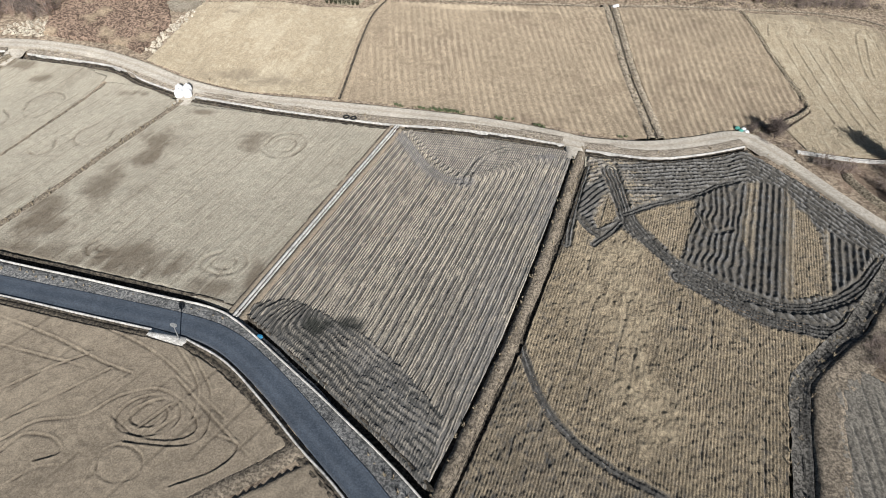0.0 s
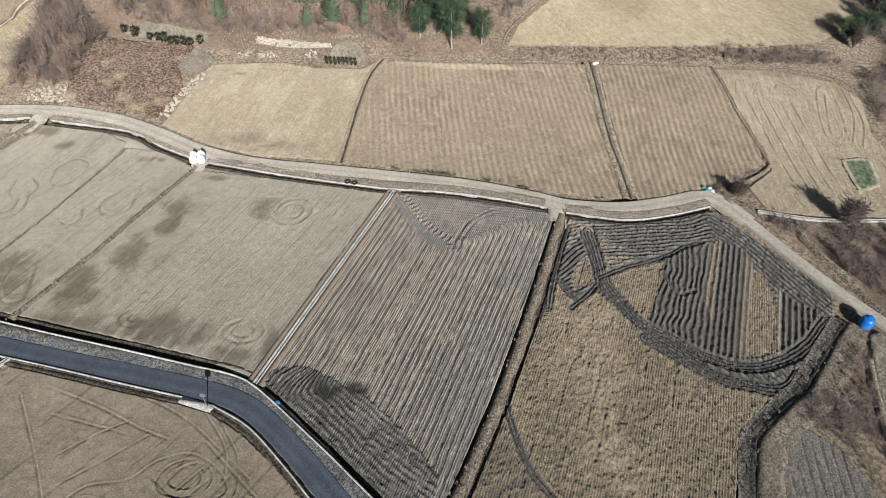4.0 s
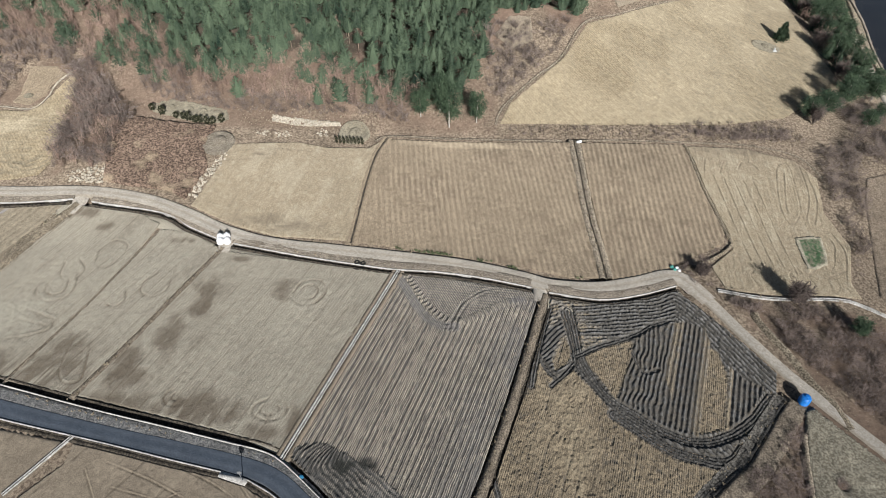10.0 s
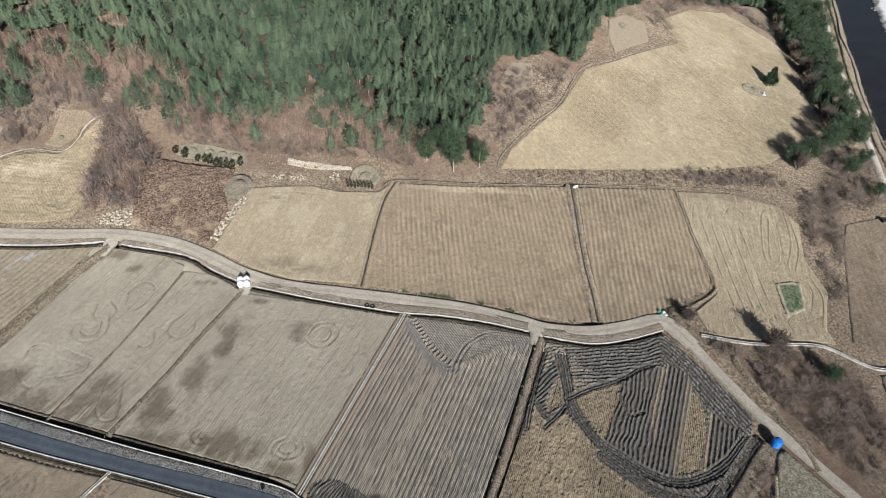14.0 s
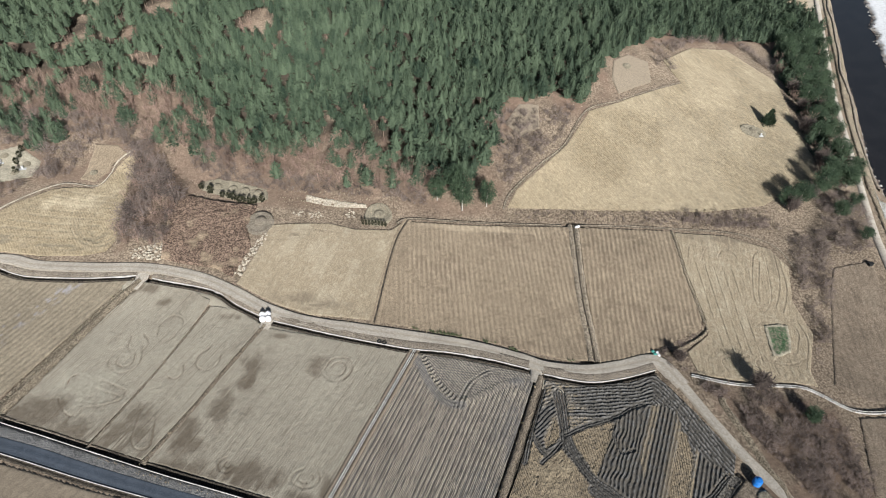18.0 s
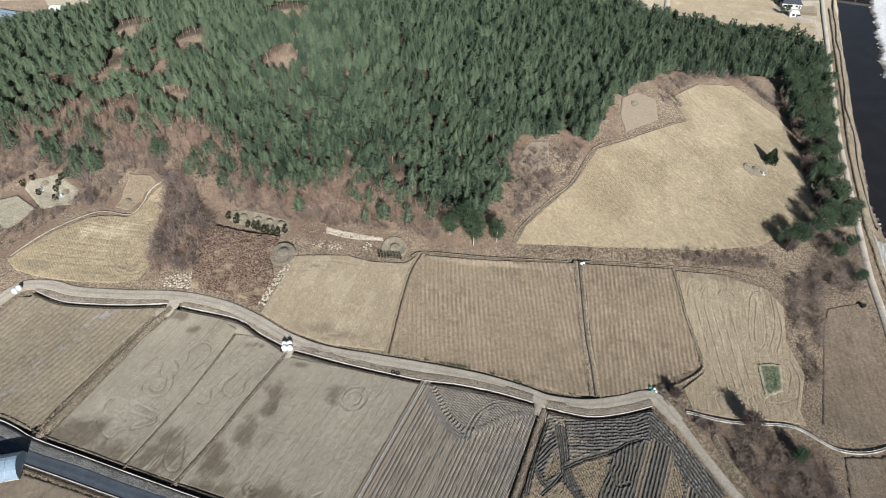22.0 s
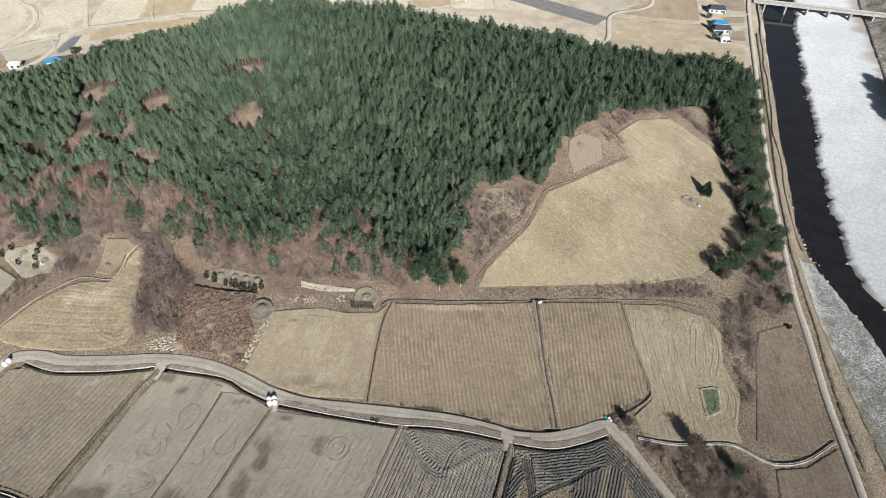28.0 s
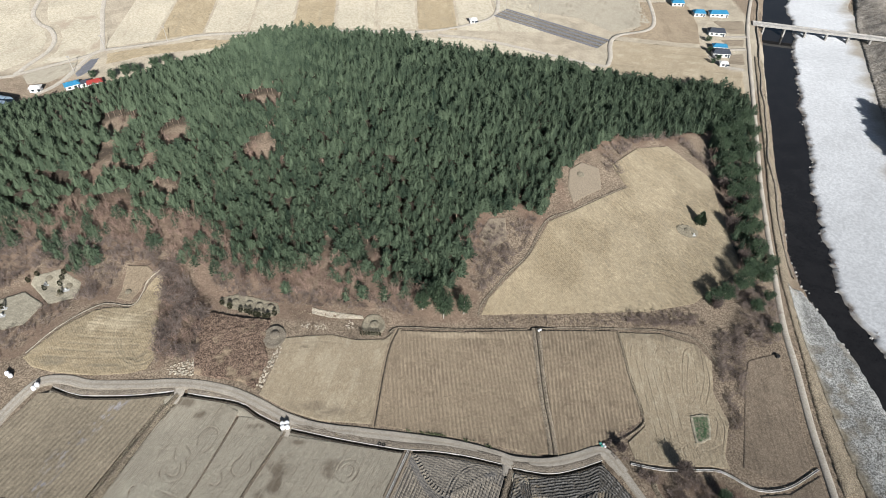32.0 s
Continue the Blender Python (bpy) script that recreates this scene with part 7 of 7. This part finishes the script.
mound(-125, 163.6, 1.3, 0.9, "small grave mound on a bare reddish bank")
turf(circle(107.2, 201.6, 5.2, 4), "brown turf round a grave in the straw field")
mound(107.2, 201.9, 1.6, 0.9, "low brown grave mound in the straw field")
field("grave_clearing", [(56.5, 208), (71, 219.6), (72, 233), (64, 235), (57, 228), (55, 216)], 0.6, lambda p: (0.15 * rough(p[:, 0], p[:, 1], 2, 172), {"pale": 0.2 + 0 * p[:, 0]}), M_BROWN, "bare brown clearing with a grave")
mound(62, 226, 1.8, 1.0, "low grave mound in a bare clearing")
field("grave_clearing", [(14, 186), (19, 195), (26, 196), (26, 186), (20, 181)], 0.6, lambda p: (0.15 * rough(p[:, 0], p[:, 1], 2, 173), {"pale": 0.1 + 0 * p[:, 0]}), M_BROWN, "bare reddish clearing at the wood edge")
for x, y, wide in ((-158.2, 166, 2.4), (-149.4, 163.6, 2.4), (-167.6, 149.8, 2.6), (-168.5, 153.5, 2.2), (109.5, 199.3, 1.6)):
    st = thing("grave_stone", (x, y, h(x, y)), "pale stone slab set before a grave mound", "grave stone", turn=10)
    part("plinth", box((wide, wide * 0.55, 0.3), (0, 0, -0.1), 0.03), M_STONE, st)
    part("tablet", box((wide * 0.3, wide * 0.18, 0.95), (0, wide * 0.12, 0.18), 0.03), M_STONE, st)


def shrub(x, y, tall, r_):
    ob = thing("clipped_shrub", (x, y, h(x, y) - 0.05), "small dark clipped evergreen shrub in a row", "shrub", "grave hedges", turn=(x * 71) % 360)
    ob.scale = (r_, r_, tall)
    ob_mesh = SHRUB
    c = new("crown", ob_mesh)
    c.parent = ob
    return ob


qs = []
for _ in range(150):
    d = rng.normal(size=3)
    d /= np.linalg.norm(d)
    o = d * (0.7, 0.7, 0.42) * (0.75 + 0.25 * rng.random()) + (0, 0, 0.5)
    qs.append(blade(o, o + d * 0.25 + rng.normal(size=3) * 0.12, 0.3))
SHRUB = mesh_of("crown", np.array(qs).reshape(-1, 3), np.arange(len(qs) * 4).reshape(-1, 4), M_HEDGE)
for i in range(8):
    shrub(-30.9 + i * 1.02, 144.9 - 0.05 * i, 1.7, 0.5)
for i, (x, y) in enumerate(((-86.4, 158.4), (-83, 156.5), (-78.5, 154.9), (-76.2, 154.3), (-74.5, 153.8), (-72.3, 153), (-70.8, 152.7), (-68.9, 152.1), (-67.4, 152.5), (-65.1, 153.5))):
    shrub(x, y, 1.9 + 0.4 * math.sin(i * 2.1), 1.05 + 0.2 * math.sin(i * 1.7))
for x, y in ((-165.4, 167.1), (-162.3, 169.5), (-157.8, 163.8), (-151.9, 170.5), (-152.1, 168.4), (-152.4, 166), (-169.3, 153.7), (-172, 152), (-150.6, 161.6)):
    shrub(x, y, 2.2, 1.0)


# ---------------------------------------------------------------- beyond the hill
def far_field(poly, way, material, label, gap=3.0):
    field("valley_field", poly, 1.6, fallow(way, gap, 0.05, (), (), (), 0.1, 181 + int(abs(poly[0][0]))), material, label, way)


M_FAR = (M_FARFIELD, M_FARFIELD, M_GOLD)
for k in range(10):
    x0, x1 = -222 + k * 29, -222 + k * 29 + 27.8
    lo = lambda x: float(np.interp(x, [-226, -202, -183, -159, -74, 40, 80], [378, 388, 397, 408, 419, 421, 421]))
    far_field([(x0, lo(x0)), (x1, lo(x1)), (x1 - 14 + k, 545), (x0 - 14 + k, 545)], (-0.1, 0.99), M_FAR[(k * 2) % 3], "pale dry valley field in a row of long plots")
far_field([(-330, 338), (-272, 342), (-263, 356), (-259, 373), (-263, 390), (-273, 406), (-286, 416), (-300, 443), (-330, 540), (-420, 540)], (0.3, 0.95), M_FARFIELD, "pale dry valley field")
field("valley_field", [(-252, 356), (-249, 373), (-253, 391), (-263, 408), (-276, 419), (-288, 445), (-290, 540), (-262, 540), (-251, 451), (-222, 379), (-227, 364)], 1.2,
      fallow((0.3, 0.95), 2.6, 0.05, (), ((-236, 372, 8, 6), (-228, 382, 4, 10), (-262, 412, 8, 9), (-250, 424, 10, 4)), ((-243, 362, 8, 3),), seed=191), M_FARFIELD, "dry valley field with dark damp patches", (0.3, 0.95))
far_field([(-256, 342), (-246, 352), (-229, 360), (-229, 345), (-236, 334), (-247, 330)], (0.5, 0.85), M_FALLOW, "small tan field by the lane")
far_field([(-222, 340), (-218, 348), (-219, 366), (-224, 364), (-226, 345)], (0.2, 0.98), M_BLACKFILM, "narrow plot covered with grey film beside the lane")
far_field([(-217, 372), (-201, 380), (-160, 396), (-140, 396), (-150, 384), (-190, 372), (-212, 358)], (0.9, 0.3), M_GOLD, "dry grass strip between wood and lane")
far_field([(-60, 408), (20, 408), (100, 372), (60, 350), (-20, 352), (-70, 370)], (0.9, -0.3), M_FARFIELD, "long pale gold field behind the wood")
far_field([(196, 446), (219, 446), (213, 424), (202, 424), (199, 436)], (0.9, -0.2), M_BROWN, "brown garden plot beside a cottage")
far_field([(192, 415), (209, 415), (205, 404), (194, 406)], (0.9, -0.2), M_BROWN, "brown garden plot beside a cottage")
far_field([(190, 392), (201, 394), (197, 378), (187, 380)], (0.9, -0.2), M_BROWN, "brown garden plot beside a cottage")
far_field([(104, 372), (116, 412), (178, 402), (176, 384), (184, 370), (192, 368), (184, 340), (150, 334), (118, 348)], (0.9, -0.2), M_STRAWF, "brown field behind the wood")
far_field([(48, 462), (100, 446), (118, 424), (150, 440), (150, 530), (60, 530)], (0.3, 0.9), M_FALLOW, "grey valley field by the lane")
far_field([(122, 418), (176, 408), (184, 440), (186, 480), (150, 480), (140, 435)], (0.1, 0.99), M_UPPER, "brown plot beside the houses")
LANES = ([(-236, 318), (-229, 335), (-227, 355), (-223.6, 373.7), (-202.4, 383), (-183, 391.6), (-159.1, 403), (-74.4, 414), (-19.1, 416), (20, 432), (38.3, 455), (40, 520)], [(-221, 376), (-250, 451), (-275, 540)], [(-5, 412), (30, 405), (96, 375), (108, 380), (118, 416), (150, 436), (160, 500)], [(-320, 330), (-266, 338), (-260, 342.5), (-258, 355), (-254.4, 373), (-258, 390), (-268, 405), (-281, 415), (-295, 443), (-310, 540)], [(-260, 341), (-244, 354), (-224, 371)])
LANES += ([(196, 419), (212, 419)], [(190, 399), (205, 400)], [(178, 390), (182, 376), (194, 371)])
for line in LANES:
    ribbon("farm_lane", line, [(1.6, -0.2), (1.4, 0.2), (0, 0.24), (-1.4, 0.2), (-1.6, -0.2)], M_TRACK, "pale farm lane across the valley fields", "lane", step=5)
for k in range(7):
    y0 = 448 - 0 * k
    a, b = np.array((36 + k * 1.6, 447 + k * 1.9)), np.array((104 + k * 1.6, 399 + k * 1.9))
    ribbon("film_tunnel", [tuple(a), tuple(b)], [(0.75, -0.2), (0.7, 0.35), (0.3, 0.6), (-0.3, 0.6), (-0.7, 0.35), (-0.75, -0.2)], M_BLACKFILM if k % 2 == 0 else M_GREYF, "long low tunnel of dark film over a crop", "film tunnel", "", step=6)


def house(x, y, wide, deep, tall, turn, roof, label):
    ob = thing("house", (x, y, h(x, y) - 0.1), label, "house", "riverside houses", turn=turn)
    part("wall", box((wide, deep, tall)), M_PLASTER, ob)
    bm = bmesh.new()
    e, r = 0.5, tall + deep * 0.28
    a = [bm.verts.new(p) for p in ((-wide / 2 - e, -deep / 2 - e, tall - 0.1), (wide / 2 + e, -deep / 2 - e, tall - 0.1), (wide / 2 + e, deep / 2 + e, tall - 0.1), (-wide / 2 - e, deep / 2 + e, tall - 0.1), (-wide / 2 + 1.4, 0, r), (wide / 2 - 1.4, 0, r))]
    for f in ((0, 1, 5, 4), (2, 3, 4, 5), (1, 2, 5), (3, 0, 4), (3, 2, 1, 0)):
        bm.faces.new([a[i] for i in f])
    part("roof", bm, roof, ob)
    for i in range(max(2, int(wide / 3.5))):
        w = part("window", box((1.5, 0.08, 1.1), (-wide / 2 + 2 + i * 3.2, -deep / 2 - 0.05, 0.9), 0.02), M_GLASS, ob)
        part("window_frame", box((1.7, 0.05, 0.1), (-wide / 2 + 2 + i * 3.2, -deep / 2 - 0.06, 0.8)), M_PLASTER, w)
    part("door", box((1.0, 0.08, 2.0), (wide / 2 - 1.0, -deep / 2 - 0.05, 0.05), 0.02), M_ROOFGREY, ob)
    return ob


house(185, 392, 11, 7, 2.8, -8, M_ROOFGREY, "white cottage with a dark grey hipped roof")
house(187, 401, 9, 5, 2.6, -8, M_ROOFBLUE, "long shed with a bright blue metal roof")
house(192, 424, 11, 7, 2.8, -10, M_ROOFGREY, "white cottage with a slate grey roof")
house(203, 455, 13, 6, 2.8, -4, M_ROOFBLUE, "long white house with a blue metal roof")
house(189, 456, 8, 6, 2.8, -4, M_ROOFBLUE, "low white outbuilding with a blue roof")
house(178, 475, 9, 6, 2.8, -4, M_ROOFBLUE, "small white farmhouse with a blue roof")
house(-207, 331, 8, 5, 2.8, 30, M_ROOFRED, "small farm building with a red metal roof")
house(-219, 328, 8, 5, 2.8, 35, M_ROOFBLUE, "farm shed with a pale blue roof")
house(-238, 323, 6, 4, 2.8, 10, M_PLASTER, "small white shed by the lane")
house(-213, 331, 6, 4, 2.6, 35, M_ROOFGREY, "low grey-roofed farm outbuilding")
house(182, 377, 5, 4, 2.4, -8, M_PLASTER, "small white garden shed")
house(20, 434, 5, 4, 2.6, 10, M_PLASTER, "small white hut beside a field")


def greenhouse(x, y, wide, length, turn, label):
    ob = thing("greenhouse", (x, y, h(x, y) - 0.1), label, "greenhouse", turn=turn)
    bm = bmesh.new()
    n = 12
    a = [[bm.verts.new((wide / 2 * math.cos(math.pi * i / n), s * length / 2, 0.4 + (wide * 0.5) * math.sin(math.pi * i / n))) for i in range(n + 1)] for s in (-1, 1)]
    for i in range(n):
        bm.faces.new((a[0][i], a[0][i + 1], a[1][i + 1], a[1][i]))
    for k in (0, 1):
        bm.faces.new(a[k] if k else a[k][::-1])
    part("film", bm, M_FILM, ob)
    for k in range(int(length / 2.5) + 1):
        yk = -length / 2 + k * 2.5
        bm = bmesh.new()
        ring = []
        for i in range(n + 1):
            c, s = math.cos(math.pi * i / n), math.sin(math.pi * i / n)
            ring.append([bm.verts.new(((wide / 2 + d) * c, yk + e, 0.4 + (wide * 0.5 + d) * s)) for d, e in ((0.0, -0.05), (0.06, -0.05), (0.06, 0.05), (0.0, 0.05))])
        for p_, q_ in zip(ring[:-1], ring[1:]):
            for j in range(4):
                bm.faces.new((p_[j], p_[(j + 1) % 4], q_[(j + 1) % 4], q_[j]))
        part("hoop", bm, M_STEEL, ob)
    part("sill", box((wide + 0.1, length + 0.1, 0.42)), M_CONC, ob)
    return ob


greenhouse(-119, 62.5, 7, 20, 106, "arched plastic-film greenhouse beside the asphalt road")
greenhouse(-250, 296, 8, 26, 75, "long arched greenhouse of pale blue film")
greenhouse(-254, 305, 8, 26, 75, "long arched greenhouse of pale blue film")

def utility_pole(x, y, turn):
    ob = thing("utility_pole", (x, y, h(x, y)), "tall grey concrete power pole beside a lane", "pole", "power poles", turn=turn)
    part("post", rod(0.17, 0.11, (0, 0, -0.4), (0, 0, 10.5), 10), M_CONC, ob)
    for z in (9.3, 10.1):
        arm = part("cross_arm", box((1.9, 0.1, 0.1), (0, 0.12, z), 0.01), M_STEEL, ob)
        for o in (-0.8, -0.3, 0.8):
            part("insulator", rod(0.07, 0.05, (o, 0.12, z + 0.1), (o, 0.12, z + 0.32), 8), M_PLASTER, arm)
    return ob


for k, (x, y) in enumerate(((-226.6, 346.6), (-219.0, 376.0), (-184.0, 391.0), (44.8, 455.2), (68.2, 444.8))):
    utility_pole(x, y, 20 + 15 * k)

bridge = thing("road_bridge", (0, 0, 0), "long low concrete road bridge over the river", "bridge")
A, B = np.array((224.0, 441.0)), np.array((345.0, 402.0))
d = (B - A) / np.hypot(*(B - A))
nrm = np.array([-d[1], d[0]])


def plank(o, wide, lo, hi, a=0.0, b=1.0):
    p, q = A + (B - A) * a + nrm * o, A + (B - A) * b + nrm * o
    bm = bmesh.new()
    c = [bm.verts.new((*(e + nrm * s * wide / 2), z)) for z in (lo, hi) for e, s in ((p, -1), (q, -1), (q, 1), (p, 1))]
    for f in ((0, 3, 2, 1), (4, 5, 6, 7), (0, 1, 5, 4), (1, 2, 6, 5), (2, 3, 7, 6), (3, 0, 4, 7)):
        bm.faces.new([c[i] for i in f])
    return bm


part("deck", plank(0, 5.4, -4.6, -3.9), M_CONC, bridge)
for s in (-2.6, 2.6):
    part("parapet", plank(s, 0.25, -3.9, -3.1), M_CONC, bridge)
for k in range(9):
    part("pier", plank(0, 4.4, -12, -4.6, 0.06 + k * 0.11, 0.068 + k * 0.11), M_CONC, bridge)

rocks = rng.random((260, 5))
qs = []
for a_, b_, c_, e_, f_ in rocks:
    y = 90 + 330 * a_
    side = e_ < 0.75
    x = water_left(y) - 2.5 + 3 * b_ if side else water_right(y) - 1 + 3 * b_
    s = 0.4 + 0.9 * c_
    o = np.array((x, y, -10.5))
    for _ in range(2):
        t = rng.random(3) * 6
        top = o + (rng.random(3) - 0.5) * s * 0.6 + (0, 0, s * 0.7)
        ring = [o + np.array((math.cos(t[0] + i * 1.57) * s, math.sin(t[0] + i * 1.57) * s * 0.8, -0.3)) for i in range(4)]
        for i in range(4):
            qs.append([ring[i], ring[(i + 1) % 4], (ring[(i + 1) % 4] + top * 2) / 3, (ring[i] + top * 2) / 3])
        qs.append([(r_ + top * 2) / 3 for r_ in ring])
tagged(new("river_stones", mesh_of("river_stones", np.array(qs).reshape(-1, 3), np.arange(len(qs) * 4).reshape(-1, 4), M_CONC)), "scattered pale boulders along the water edge", "stones", "", "stuff")


def rubble(name, poly, gap, size, material, label, seed):
    """Broken stones lying about, as one mesh."""
    r = np.random.default_rng(seed)
    quads = []
    for x, y in spread_in(poly, gap, 0.5, seed):
        s = size * (0.4 + r.random())
        o, t = np.array((x, y, h(x, y) - 0.25)), r.random() * 6
        top = o + np.array(((r.random() - 0.5) * s * 0.5, (r.random() - 0.5) * s * 0.5, 0.3 + s * (0.35 + 0.5 * r.random())))
        ring = [o + np.array((math.cos(t + i * 1.57) * s * (0.6 + 0.5 * r.random()), math.sin(t + i * 1.57) * s * (0.6 + 0.5 * r.random()), 0)) for i in range(4)]
        up = [(g + top * 1.4) / 2.4 for g in ring]
        for i in range(4):
            quads.append([ring[i], ring[(i + 1) % 4], up[(i + 1) % 4], up[i]])
        quads.append(up)
    tagged(new(name, mesh_of(name, np.array(quads).reshape(-1, 3), np.arange(len(quads) * 4).reshape(-1, 4), material)), label, "stones", "", "stuff")


ROCKS = ([(-51.3, 157.1), (-45.9, 155.6), (-37.3, 154.1), (-30.8, 153), (-30.7, 151.7), (-44.2, 152.7), (-50.9, 154.5)], circle(-52, 148.4, 2.2, 1.4, 8), circle(-46.3, 148, 2.8, 1.5, 8), circle(-35.4, 149.3, 1.6, 2.4, 8))
for k, spot in enumerate(ROCKS):
    if k == 0:
        field("cut_bank", spot, 0.35, lambda p: (0.7 * (rough(p[:, 0], p[:, 1], 1.2, 176, 3) - 0.3), {}), M_CREAM, "bare cream-coloured rock showing on a cut bank", lift=0.05)
    rubble("broken_rock", spot, 0.95, 0.45, M_CREAM, "pale cream broken rock on a cut bank", 410 + k)
rubble("dumped_stone", [(-100, 128.6), (-96, 131), (-90, 133.8), (-88, 127), (-91, 126.4), (-97, 126.4)], 0.9, 0.6, M_CREAM, "heap of pale dumped stone beside the track", 402)
rubble("dumped_stone", [(-60.5, 139), (-58.7, 138), (-62.5, 128), (-64, 122), (-66, 123), (-64.5, 131)], 0.9, 0.55, M_CREAM, "line of pale stones at the edge of the bramble plot", 403)
rubble("gravel_stone", [(147, 170), (146, 130), (146, 92), (160, 92), (163, 119), (160, 144), (154, 172)], 1.1, 0.45, M_CONC, "scattered pale stones on the shingle bar", 404)
